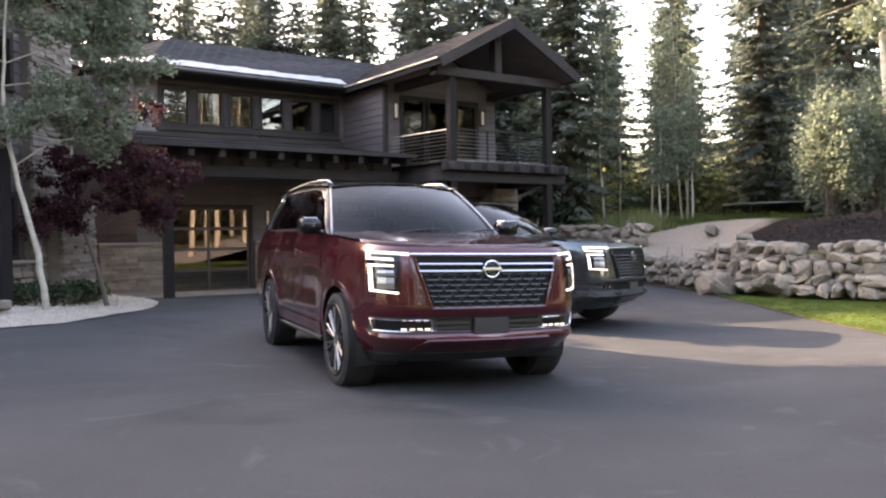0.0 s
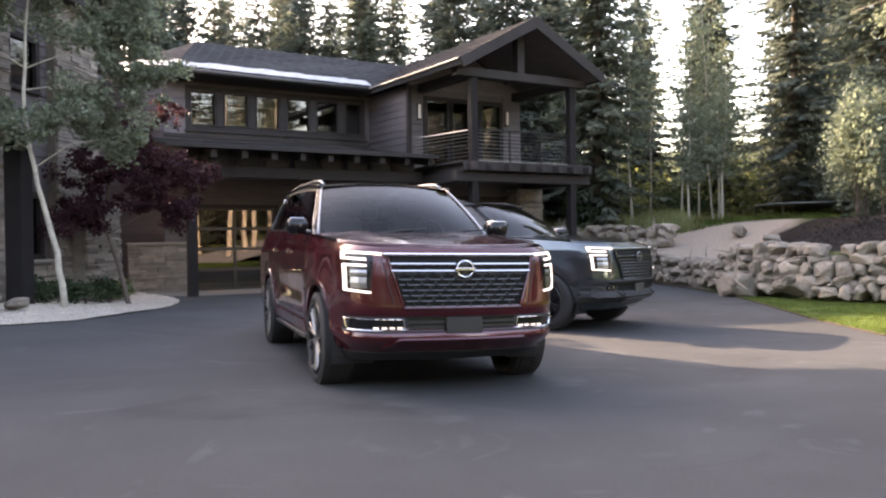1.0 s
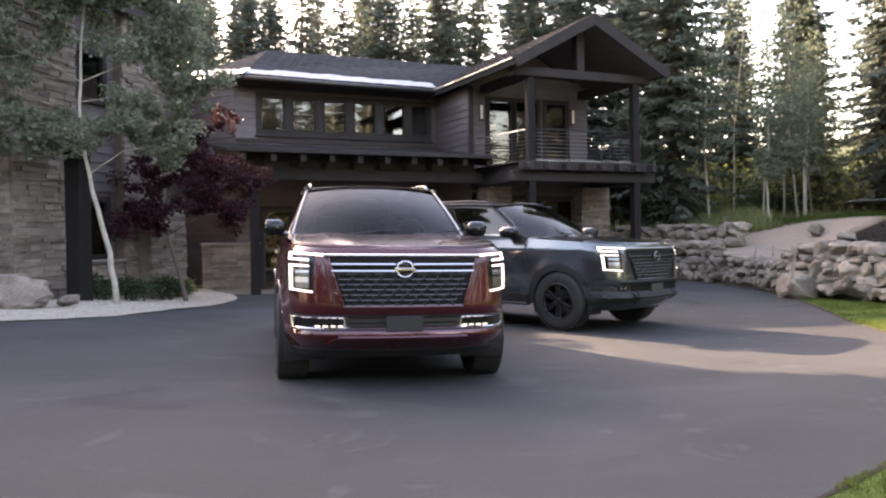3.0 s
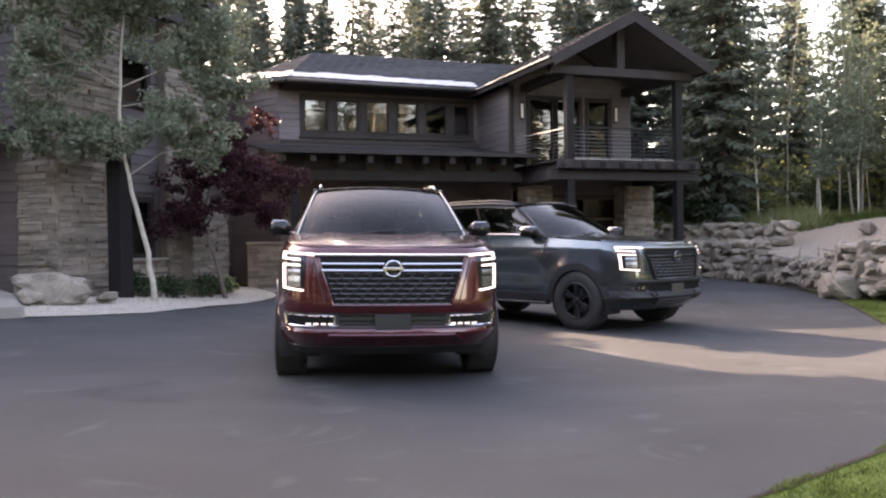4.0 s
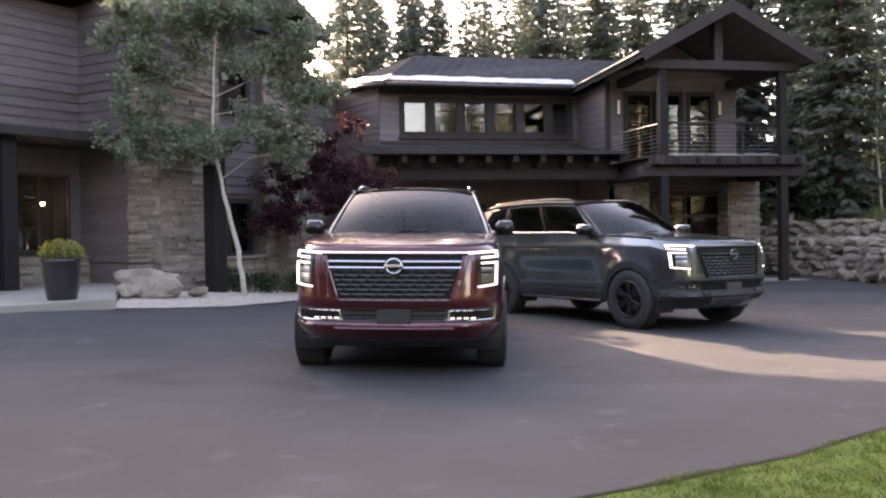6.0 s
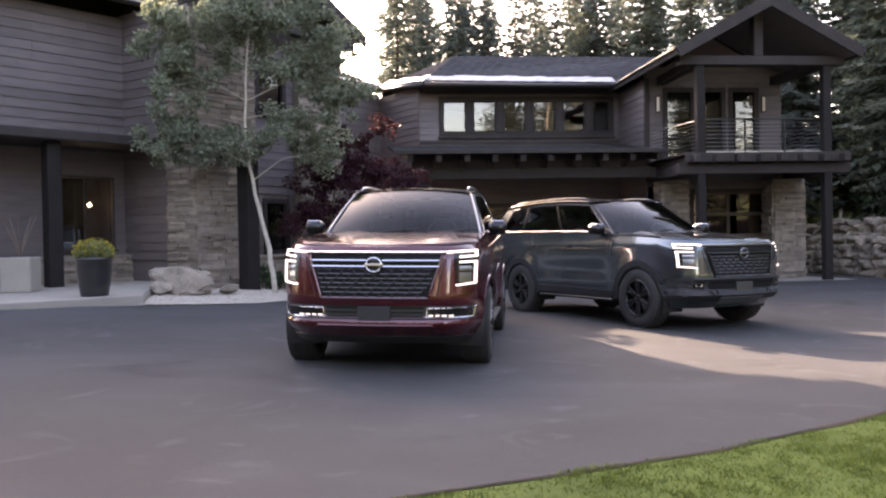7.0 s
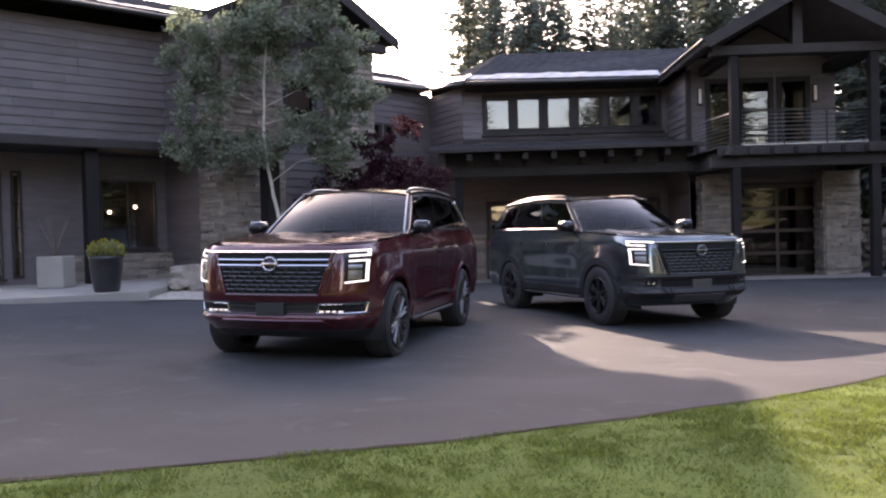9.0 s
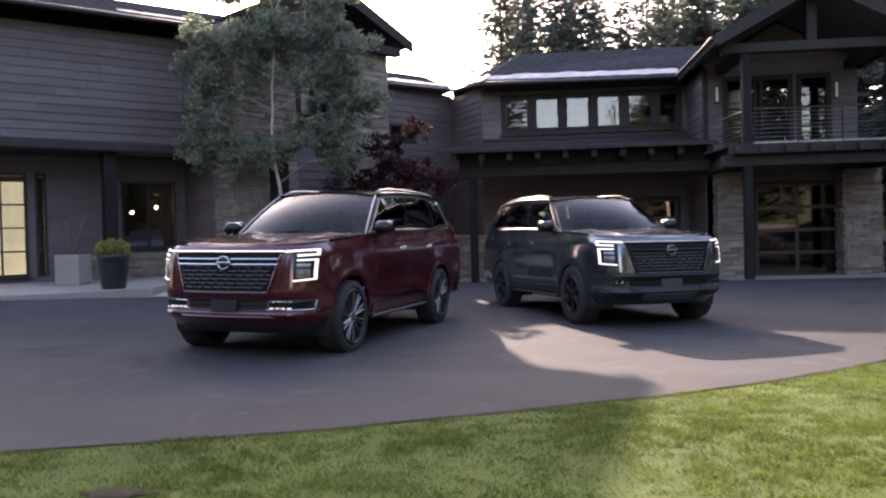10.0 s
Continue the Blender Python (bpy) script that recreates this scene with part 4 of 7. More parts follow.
    part("wall", moved(box_bm(-9.5, -9.3, 0.31, 5.59, 0, 6.2), B), M_SIDING, h)
    part("partition", moved(box_bm(-3.0, 1.0, 3.2, 3.3, 0, 3.2), B), M_PLASTER, h)
    part("floor_slab", moved(box_bm(-9.2, 0.8, 0.32, 5.58, 0.2, 0.45), B), M_BEAM, h)
    part("ceiling_slab", moved(box_bm(-9.2, 0.8, 0.32, 5.58, 3.25, 3.4), B), M_PLASTER, h)
    for x, y, z in ((-1.15, 0.5, 2.16), (-1.62, 0.9, 2.05), (-1.98, 1.1, 2.28)):
        s = empty("pendant_lamp", B @ Matrix.Translation((x, y, z)), "small lit pendant lamp behind the window", "lamp", group="pendant lamps")
        bm = bmesh.new()
        bmesh.ops.create_icosphere(bm, subdivisions=2, radius=0.045)
        part("bulb", bm, M_BULB, s, smooth=True)
        part("cord", tube_bm([(0, 0, 0.045), (0, 0, 1.1)], 0.004, 5), M_METAL, s)
    return h


build_main_house()
# porch slab with its step
PORCH = [(0.80, 11.1), (0.60, 12.2), (0.3, 14.2), (-0.4, 16.9), (-8.5, 11.4), (-7, 7.8), (-3.4, 9.02), (-0.5, 10.07)]
bm = bmesh.new()
extrude_poly(bm, PORCH, 0.1, 0.45)
bmesh.ops.bevel(bm, geom=[e for e in bm.edges if all(v.co.z > 0.44 for v in e.verts)], offset=0.02, segments=2, affect="EDGES")
tagged(part("porch", bm, M_CONCRETE), "pale concrete porch slab with a rounded edge", kind="structure")
# ---- the two cars ----
WB, ARCH = 1.5375, 0.475      # half the wheelbase, arch radius
BELT = 1.40


def lerp_table(table, v):
    for (a, p), (b, q) in zip(table, table[1:]):
        if v <= b:
            t = 0 if b == a else max(0.0, (v - a) / (b - a))
            return p + (q - p) * t
    return table[-1][1]


def half_width(z):
    return lerp_table([(0.26, 0.93), (0.42, 0.985), (0.62, 1.008), (0.85, 1.018), (1.05, 1.022), (1.16, 1.018), (1.21, 1.004), (1.30, 0.968), (1.42, 0.935)], z)


def nose_width(z):
    """The body draws in a little towards the nose."""
    return half_width(z) - 0.04


def front_y(z):
    return lerp_table([(0.26, -2.24), (0.36, -2.37), (0.44, -2.49), (0.50, -2.566), (0.532, -2.562), (0.558, -2.505), (0.662, -2.505), (0.692, -2.53), (0.76, -2.535), (1.0, -2.515), (1.13, -2.49), (1.21, -2.45), (1.27, -2.37)], z)


def rear_y(z):
    return lerp_table([(0.30, 2.70), (0.45, 2.80), (0.70, 2.84), (1.0, 2.80), (1.40, 2.72)], z)


def top_z(y):
    """Hood edge and belt line along the car."""
    return lerp_table([(-2.6, 1.222), (-2.4, 1.24), (-1.9, 1.285), (-1.3, 1.320), (-0.9, 1.360), (0, 1.39), (3, 1.415)], y)


def bottom_z(y):
    return lerp_table([(-2.6, 0.30), (-2.1, 0.31), (-1.9, 0.36), (-1.0, 0.40), (1.0, 0.42), (2.2, 0.42), (2.9, 0.44)], y)


RCX, RCY, BOW = 0.36, 0.46, 0.14


def front_surface(x, z):
    """y of the front skin at a place across and up."""
    w, f = nose_width(z), front_y(z)
    a = min(abs(x), w - 0.001)
    k = w - RCX
    if a <= k:
        return f + BOW * (a / w) ** 2
    d = (a - k) / RCX
    return f + BOW * (k / w) ** 2 + RCY * (1 - math.sqrt(max(0.0, 1 - d * d)))


def flare(y, z):
    """The swelling of the wings over the wheels, and the shoulder's light hollow in the doors."""
    b = 0.0
    for c in (-WB, WB):
        r = math.hypot(y - c, z - 0.42)
        b += 0.028 * math.exp(-((r - 0.50) / 0.13) ** 2)
    door = 0.018 * math.exp(-((z - 0.80) / 0.16) ** 2) * smooth01(-1.0, -0.6, y) * (1 - smooth01(0.9, 1.2, y))
    return b - door


def side_surface(y, z):
    """x of the side skin at a place along and up."""
    w = half_width(z)
    yf, yr = front_y(z), rear_y(z)
    x = w + flare(y, z) - 0.04 * (1 - smooth01(-2.15, -1.35, y))
    n = w
    w = nose_width(z)
    k = yf + BOW * ((w - RCX) / w) ** 2 + RCY
    if y < k:
        d = min(1.0, (k - y) / RCY)
        x = w - RCX + RCX * math.sqrt(max(0.0, 1 - d * d))
    w = n
    if y > yr - 0.30:
        d = min(1.0, (y - yr + 0.30) / 0.30)
        x = w - 0.24 + 0.24 * math.sqrt(max(0.0, 1 - d * d))
    return x


def body_shell():
    """The lower body: rings round the car, wheel openings cut and their edges drawn to a circle."""
    vs = [0, 0.04, 0.09] + [0.09 + 0.91 * k / 26 for k in range(1, 27)]
    nf, nc, ns, nr, nb = 9, 9, 104, 7, 7
    bm = bmesh.new()
    cols = []
    keys = [("f", i / nf) for i in range(nf)] + [("c", i / nc) for i in range(nc)] + [("s", i / ns) for i in range(ns)] + [("r", i / nr) for i in range(nr)] + [("b", i / nb) for i in range(nb + 1)]
    for sg in (1, -1):
        for kind, t in (keys if sg == 1 else keys[::-1]):
            col = []
            for v in vs:
                # where along the car this column stands decides its top and bottom
                def place(z):
                    w, f, r = nose_width(z), front_y(z), rear_y(z)
                    k = w - RCX
                    yk = f + BOW * (k / w) ** 2
                    if kind == "f":
                        return t * k, f + BOW * (t * k / w) ** 2
                    if kind == "c":
                        a = t * math.pi / 2
                        return k + RCX * math.sin(a), yk + RCY * (1 - math.cos(a))
                    if kind == "s":
                        y = yk + RCY + (r - 0.30 - yk - RCY) * t
                        return half_width(z) + flare(y, z) - 0.04 * (1 - smooth01(-2.15, -1.35, y)), y
                    w = half_width(z)
                    if kind == "r":
                        a = t * math.pi / 2
                        return w - 0.24 + 0.24 * math.cos(a), r - 0.30 + 0.30 * math.sin(a)
                    return (w - 0.24) * (1 - t), r + 0.0
                y = place(1.0)[1]
                zb, zt = bottom_z(y), top_z(y)
                z = zb + (zt - zb) * v
                x, y = place(z)
                col.append(bm.verts.new((sg * x, y, z)))
            cols.append(col)
    n = len(cols)
    for i in range(n):
        a, b = cols[i], cols[(i + 1) % n]
        for k in range(len(vs) - 1):
            bm.faces.new((a[k], b[k], b[k + 1], a[k + 1]))
    bmesh.ops.remove_doubles(bm, verts=bm.verts[:], dist=0.0004)
    for c in (-WB, WB):
        dead = [f for f in bm.faces if abs(f.calc_center_median().x) > 0.7 and math.hypot(f.calc_center_median().y - c, f.calc_center_median().z - 0.42) < ARCH]
        bmesh.ops.delete(bm, geom=dead, context="FACES")
        for v in bm.verts:
            r = math.hypot(v.co.y - c, v.co.z - 0.42)
            if v.is_boundary and abs(v.co.x) > 0.7 and r < ARCH + 0.09 and abs(v.co.y - c) < ARCH + 0.06 and v.co.z > bottom_z(v.co.y) + 0.01:
                s = ARCH / max(r, 1e-4)
                v.co.y, v.co.z = c + (v.co.y - c) * s, 0.42 + (v.co.z - 0.42) * s
    recalc(bm)
    return bm


def skin(kind, a, b, out=0.0, side=1):
    """A place on the skin, pushed out along its normal. front: a across, b up; side: a along, b up."""
    e = 0.004
    if kind == "front":
        p = Vector((a, front_surface(a, b), b))
        n = (Vector((2 * e, front_surface(a + e, b) - front_surface(a - e, b), 0))).cross(Vector((0, front_surface(a, b + e) - front_surface(a, b - e), 2 * e)))
        if n.y > 0:
            n = -n
    else:
        p = Vector((side_surface(a, b), a, b))
        n = (Vector((side_surface(a + e, b) - side_surface(a - e, b), 2 * e, 0))).cross(Vector((side_surface(a, b + e) - side_surface(a, b - e), 0, 2 * e)))
        if n.x < 0:
            n = -n
    p = p + n.normalized() * out
    if kind == "side" and side < 0:
        p.x = -p.x
    return p


def ribbon(bm, kind, pts, half, out, deep, side=1, closed=False, step=0.05, peak=0.0):
    """A raised strip that follows the skin along a line of (a, b), flat or with a ridge along its middle."""
    line = []
    m = len(pts)
    for i in range(m if closed else m - 1):
        p, q = Vector(pts[i]), Vector(pts[(i + 1) % m])
        k = max(1, int((q - p).length / step))
        line += [p.lerp(q, j / k) for j in range(k)]
    if not closed:
        line.append(Vector(pts[-1]))
    rings = []
    L = len(line)
    for i, p in enumerate(line):
        d0 = p - line[i - 1] if (i > 0 or closed) else line[1] - p
        d1 = line[(i + 1) % L] - p if (i < L - 1 or closed) else d0
        d0, d1 = d0.normalized(), d1.normalized()
        d = (d0 + d1)
        d = d.normalized() if d.length > 1e-6 else d0
        nrm = Vector((-d.y, d.x))
        s = half / max(0.5, d.dot(d0))
        l, r = p + nrm * s, p - nrm * s
        ring = [skin(kind, *l, out, side), skin(kind, *r, out, side), skin(kind, *r, -deep, side), skin(kind, *l, -deep, side)]
        if peak:
            ring.insert(1, skin(kind, *p, out + peak, side))
        rings.append([bm.verts.new(q) for q in ring])
    for i in range(L if closed else L - 1):
        a, b = rings[i], rings[(i + 1) % L]
        m = len(a)
        for k in range(m):
            bm.faces.new((a[k], a[(k + 1) % m], b[(k + 1) % m], b[k]))
    if not closed:
        bm.faces.new(rings[0])
        bm.faces.new(rings[-1][::-1])
    recalc(bm)
    return bm


def patch(bm, kind, lo, hi, z0, z1, out, deep, nx=10, nz=6, side=1):
    """A panel on the skin between bounds lo(z) and hi(z), with thickness."""
    def grid(o):
        return [[bm.verts.new(skin(kind, lo(z0 + (z1 - z0) * j / nz) + (hi(z0 + (z1 - z0) * j / nz) - lo(z0 + (z1 - z0) * j / nz)) * i / nx, z0 + (z1 - z0) * j / nz, o, side)) for i in range(nx + 1)] for j in range(nz + 1)]
    a, b = grid(out), grid(-deep)
    for j in range(nz):
        for i in range(nx):
            bm.faces.new((a[j][i], a[j][i + 1], a[j + 1][i + 1], a[j + 1][i]))
            bm.faces.new((b[j][i], b[j + 1][i], b[j + 1][i + 1], b[j][i + 1]))
    for i in range(nx):
        bm.faces.new((a[0][i], b[0][i], b[0][i + 1], a[0][i + 1]))
        bm.faces.new((a[nz][i], a[nz][i + 1], b[nz][i + 1], b[nz][i]))
    for j in range(nz):
        bm.faces.new((a[j][0], a[j + 1][0], b[j + 1][0], b[j][0]))
        bm.faces.new((a[j][nx], b[j][nx], b[j + 1][nx], a[j + 1][nx]))
    recalc(bm)
    return bm


def lathe(bm, profile, segs, axis_x=True):
    """Turns (radius, across) points round the wheel's axis."""
    rings = []
    for k in range(segs):
        a = math.tau * k / segs
        rings.append([bm.verts.new((w, r * math.cos(a), r * math.sin(a))) for r, w in profile])
    for k in range(segs):
        p, q = rings[k], rings[(k + 1) % segs]
        for i in range(len(profile) - 1):
            bm.faces.new((p[i], p[i + 1], q[i + 1], q[i]))
    recalc(bm)
    return bm


def wheel(car, x, y, R, rim_r, rugged):
    """Tyre with tread blocks, rim with spokes, hub cap, disc; outer face towards +x, mirrored on the other side."""
    s = 1 if x > 0 else -1
    hw = 0.142
    bm = bmesh.new()
    lathe(bm, [(rim_r - 0.01, -hw + 0.02), (rim_r + 0.02, -hw + 0.004), (R - 0.06, -hw - 0.004), (R - 0.018, -hw + 0.016), (R - 0.002, -hw + 0.05), (R, 0), (R - 0.002, hw - 0.05),
               (R - 0.018, hw - 0.016), (R - 0.06, hw + 0.004), (rim_r + 0.02, hw - 0.004), (rim_r - 0.01, hw - 0.02)], 56)
    m = Matrix.Translation((x, y, R)) @ (Matrix.Identity(4) if s > 0 else Matrix.Rotation(math.pi, 4, "Z"))
    w = part("wheel", bm, M_RUBBER, car, "black tyre", smooth=True)
    w.matrix_local = m
    rows = ((-0.105, 0.0), (-0.052, 0.5), (0.0, 0.0), (0.052, 0.5), (0.105, 0.0))
    tb = bmesh.new()
    nb = 44 if rugged else 64
    for off, ph in rows:
        for k in range(nb):
            a = math.tau * (k + ph) / nb
            mm = Matrix.Rotation(a, 4, "X") @ Matrix.Translation((off, 0, R))
            g = 0.7 if rugged else 0.85
            add_box(tb, -0.021, 0.021, -R * math.pi / nb * g, R * math.pi / nb * g, -0.02, (0.008 if rugged else 0.003) - (0.008 if abs(off) > 0.1 else 0), mm)
    part("tread", tb, M_RUBBER, w)
    rm = M_RIMBLACK if rugged else M_RIM
    bm = bmesh.new()
    lathe(bm, [(rim_r + 0.012, hw - 0.010), (rim_r + 0.004, hw + 0.004), (rim_r - 0.012, hw + 0.004), (rim_r - 0.022, hw - 0.02), (rim_r - 0.03, hw - 0.10), (rim_r - 0.035, -hw + 0.03), (rim_r, -hw + 0.01)], 48)
    part("rim", bm, M_RIMBLACK, w, "black alloy rim" if rugged else "dark rim barrel", smooth=True)
    bm = bmesh.new()
    lathe(bm, [(0.0, -0.01), (0.17, -0.01), (0.175, 0.0), (0.175, 0.012), (0.0, 0.012)], 32)
    part("brake_disc", bm, M_DISC, w)
    bm = bmesh.new()
    lathe(bm, [(rim_r - 0.03, -0.05), (0.02, -0.05)], 32)
    part("back_plate", bm, M_PLASTIC, w)
    n = 6 if rugged else 10
    for k in range(n):
        a = math.tau * k / n
        pair = (-0.14, 0.14) if rugged else (-0.105, 0.105)
        for d in pair:
            bm = bmesh.new()
            hb, ht = (0.022, 0.020) if rugged else (0.008, 0.010)
            p0 = Vector((0, math.sin(d * 0.6) * 0.07, 0.055))
            p1 = Vector((0, math.sin(d) * (rim_r - 0.02), math.cos(d) * (rim_r - 0.02)))
            add_box(bm, hw - 0.055, hw - 0.012, -hb, hb, 0, 1)
            for v in bm.verts:
                t = v.co.z
                c = p0.lerp(p1, t)
                wd = (hb + (ht - hb) * t) * (1 if v.co.y > 0 else -1)
                v.co = Vector((v.co.x + 0.012 * t, c.y + wd, c.z))
                v.co = Matrix.Rotation(a, 3, "X") @ v.co
            bmesh.ops.bevel(bm, geom=bm.edges[:], offset=0.004, segments=1, affect="EDGES")
            part("spoke", bm, rm, w)
    bm = bmesh.new()
    lathe(bm, [(0.0, hw - 0.008), (0.035, hw - 0.010), (0.065, hw - 0.02), (0.07, hw - 0.06), (0.0, hw - 0.07)], 24)
    part("hub_cap", bm, rm, w, smooth=True)
    for k in range(6):
        a = math.tau * (k + 0.5) / 6
        bm = bmesh.new()
        bmesh.ops.create_cone(bm, cap_ends=True, segments=6, radius1=0.010, radius2=0.009, depth=0.02, matrix=Matrix.Translation((hw - 0.03, 0.052 * math.cos(a), 0.052 * math.sin(a))) @ Matrix.Rotation(math.pi / 2, 4, "Y"))
        part("wheel_nut", bm, M_STEEL, w)
    return w


def surface_grid(bm, fn, nu, nv, thick=0.0):
    """A sheet from fn(u, v), thickened along its normals."""
    g = [[bm.verts.new(fn(i / nu, j / nv)) for i in range(nu + 1)] for j in range(nv + 1)]
    fs = [bm.faces.new((g[j][i], g[j][i + 1], g[j + 1][i + 1], g[j + 1][i])) for j in range(nv) for i in range(nu)]
    if thick:
        for f in fs:
            f.normal_update()
        bmesh.ops.solidify(bm, geom=fs, thickness=thick)
    return bm


def hood_point(u, v):
    """Hood: u across from -1 to 1 as 0..1, v from the nose to the cowl."""
    s = 2 * u - 1
    v = v ** 1.7
    y1 = -1.12 + 0.16 * s * s
    nose = front_surface(s * (half_width(1.225) - 0.02), 1.225) + 0.03
    y = nose + (y1 - nose) * v
    w = min(half_width(top_z(y)) - 0.012, side_surface(y, top_z(y)) - 0.008)
    x = s * w
    a = abs(s)
    z = top_z(y) + 0.012 + 0.014 * (1 - a ** 2.2) * smooth01(0, 0.9, v)
    ridge = 1 - smooth01(0.60, 0.74, a)
    z += (0.018 * ridge - 0.014 * (1 - smooth01(0.36, 0.50, a))) * smooth01(0.0, 0.3, v)
    z -= 0.022 * (1 - smooth01(0.0, 0.035, v))
    return Vector((x, y, z))


def cab_side(y, t):
    """Side of the cab: x at height share t (0 belt, 1 roof edge) along y."""
    bx = half_width(BELT) - 0.008 - 0.05 * smooth01(1.6, 2.7, y)
    tx = 0.735 - 0.04 * smooth01(1.4, 2.5, y)
    return bx + (tx - bx) * (t ** 1.25)


def roof_z(x, y):
    base = lerp_table([(-0.4, 1.86), (-0.1, 1.915), (0.5, 1.955), (1.2, 1.965), (1.9, 1.945), (2.7, 1.895)], y)
    return base - 0.045 * (abs(x) / 0.735) ** 2.4


def cab_front_y(t):
    """y of the windscreen pillar's edge at height share t."""
    return -0.86 + 0.80 * t


def cab_rear_y(t):
    return 2.69 - 0.26 * t


def cab_point(y, t, side, out=0.0):
    zt = roof_z(0.735, y) - 0.01
    zb = top_z(y) - 0.01
    return Vector((side * (cab_side(y, t) + out), y, zb + (zt - zb) * t))


def build_suv(name, m, body, rugged, label):
    car = empty(name, m, label, "car", group="parked cars")
    shell = part("body", body_shell(), body, car, smooth=True)
    # ledge that closes the shell at the belt, and a floor pan
    bm = bmesh.new()
    surface_grid(bm, lambda u, v: Vector(((2 * u - 1) * (side_surface(-2.2 + 4.85 * v, 1.22) - 0.01), -2.2 + 4.85 * v, 1.215)), 6, 12)
    part("inner_tub", bm, M_PLASTIC, car)
    part("floor_pan", box_bm(-0.80, 0.80, -2.25, 2.65, 0.36, 0.42, bevel=0.02), M_PLASTIC, car)
    bm = bmesh.new()
    surface_grid(bm, hood_point, 40, 24)
    bmesh.ops.solidify(bm, geom=bm.faces[:], thickness=0.02)
    part("hood", recalc(bm), body, car, smooth=True)
    bm = bmesh.new()
    surface_grid(bm, lambda u, v: Vector(((2 * u - 1) * 0.86, -1.16 + 0.17 * (2 * u - 1) ** 2 + 0.2 * v, 1.345 + 0.01 * v)), 14, 3)
    part("cowl", bm, M_PLASTIC, car)
    # glass house
    def screen(u, v):
        s = 2 * u - 1
        b = Vector((s * 0.875, -1.02 + 0.17 * s * s, 1.342))
        t = Vector((s * 0.695, -0.20 + 0.10 * s * s, roof_z(s * 0.695, -0.2) - 0.006))
        p = b.lerp(t, v)
        p.y -= 0.05 * math.sin(math.pi * v) * (1 - s * s)
        p.z += 0.02 * math.sin(math.pi * v)
        return p
    bm = bmesh.new()
    surface_grid(bm, screen, 16, 10)
    ws = part("windscreen", bm, M_SCREEN, car, "tinted windscreen", smooth=True)
    ws.visible_shadow = False
    for s in (-1, 1):
        bm = bmesh.new()
        def pillar(u, v, s=s):
            a = screen(0.5 + s * 0.5, v)
            b = cab_point(cab_front_y(v) + 0.03, v, s)
            p = a.lerp(b, u)
            return p + Vector((s * 0.006, -0.006, 0.004)) * math.sin(math.pi * u)
        surface_grid(bm, pillar, 4, 10)
        bmesh.ops.solidify(bm, geom=bm.faces[:], thickness=0.01)
        part("pillar", recalc(bm), M_GLOSSBLACK, car, smooth=True)
        if not rugged:
            part("pillar_trim", tube_bm([screen(0.5 + s * 0.5, v / 10) + Vector((s * 0.014, -0.008, 0.004)) for v in range(11)], 0.012, 6), M_RIM, car, "bright strip beside the windscreen", smooth=True)
        # cab side skin and the three side panes
        bm = bmesh.new()
        def cab(u, v, s=s):
            y = cab_front_y(v) + (cab_rear_y(v) - cab_front_y(v)) * u
            return cab_point(y, v, s, -0.012)
        surface_grid(bm, cab, 30, 8)
        hole = [f for f in bm.faces if f.calc_center_median().y < 2.3]
        part("side_frame", recalc(bm), M_GLASSDARK, car, smooth=True)
        spans = [(0.00, 0.335), (0.355, 0.675), (0.70, 0.90)]
        for a, b in spans:
            bm = bmesh.new()
            def pane(u, v, s=s, a=a, b=b):
                t = 0.07 + 0.83 * v
                y0, y1 = cab_front_y(t) + 0.05, cab_rear_y(t)
                return cab_point(y0 + (y1 - y0) * (a + (b - a) * u), t, s, 0.0)
            surface_grid(bm, pane, 10, 8)
            part("side_window", recalc(bm), M_CARGLASS, car, "dark tinted glass", smooth=True)
        for a, b in ((0.335, 0.355), (0.675, 0.70), (0.90, 1.0)):
            bm = bmesh.new()
            def post(u, v, s=s, a=a, b=b):
                t = 0.05 + 0.87 * v
                y0, y1 = cab_front_y(t) + 0.05, cab_rear_y(t)
                return cab_point(y0 + (y1 - y0) * (a + (b - a) * u), t, s, 0.004)
            surface_grid(bm, post, 4, 8)
            part("pillar", recalc(bm), body if b == 1.0 and rugged else M_GLOSSBLACK, car, smooth=True)
        # bright belt moulding, rain rail and roof rail
        pts = [cab_point(y, 0.045, s, 0.012) for y in [-0.72 + 0.2 * k for k in range(17)]]
        part("belt_moulding", tube_bm(pts, 0.010, 6), M_CHROME, car, smooth=True)
        if not rugged:
            t_pts = [cab_point(cab_front_y(0) + (cab_rear_y(t) - cab_front_y(0)) * 0.915, t, s, 0.012) for t in [0.06 + 0.085 * k for k in range(11)]]
            part("quarter_trim", tube_bm(t_pts, 0.011, 6), M_CHROME, car, smooth=True)
        rp = [Vector((s * 0.665, y, roof_z(0.665, y) + (0.032 if 0.1 < y < 2.2 else 0.006))) for y in (-0.02, 0.16, 0.5, 0.9, 1.3, 1.7, 2.1, 2.3)]
        part("roof_rail", tube_bm(rp, [0.012, 0.019, 0.019, 0.019, 0.019, 0.019, 0.019, 0.012], 8), M_RIM if not rugged else M_GLOSSBLACK, car, smooth=True)
        part("roof_edge", tube_bm([Vector((s * 0.728, y, roof_z(0.735, y) - 0.004)) for y in [-0.12 + 0.13 * k for k in range(20)]], 0.018, 8), M_GLOSSBLACK, car, smooth=True)
        # door mirror
        mir = part("door_mirror", box_bm(0.0, 0.21, -0.15, 0.10, -0.085, 0.07, bevel=0.042), M_GLOSSBLACK, car, smooth=True)
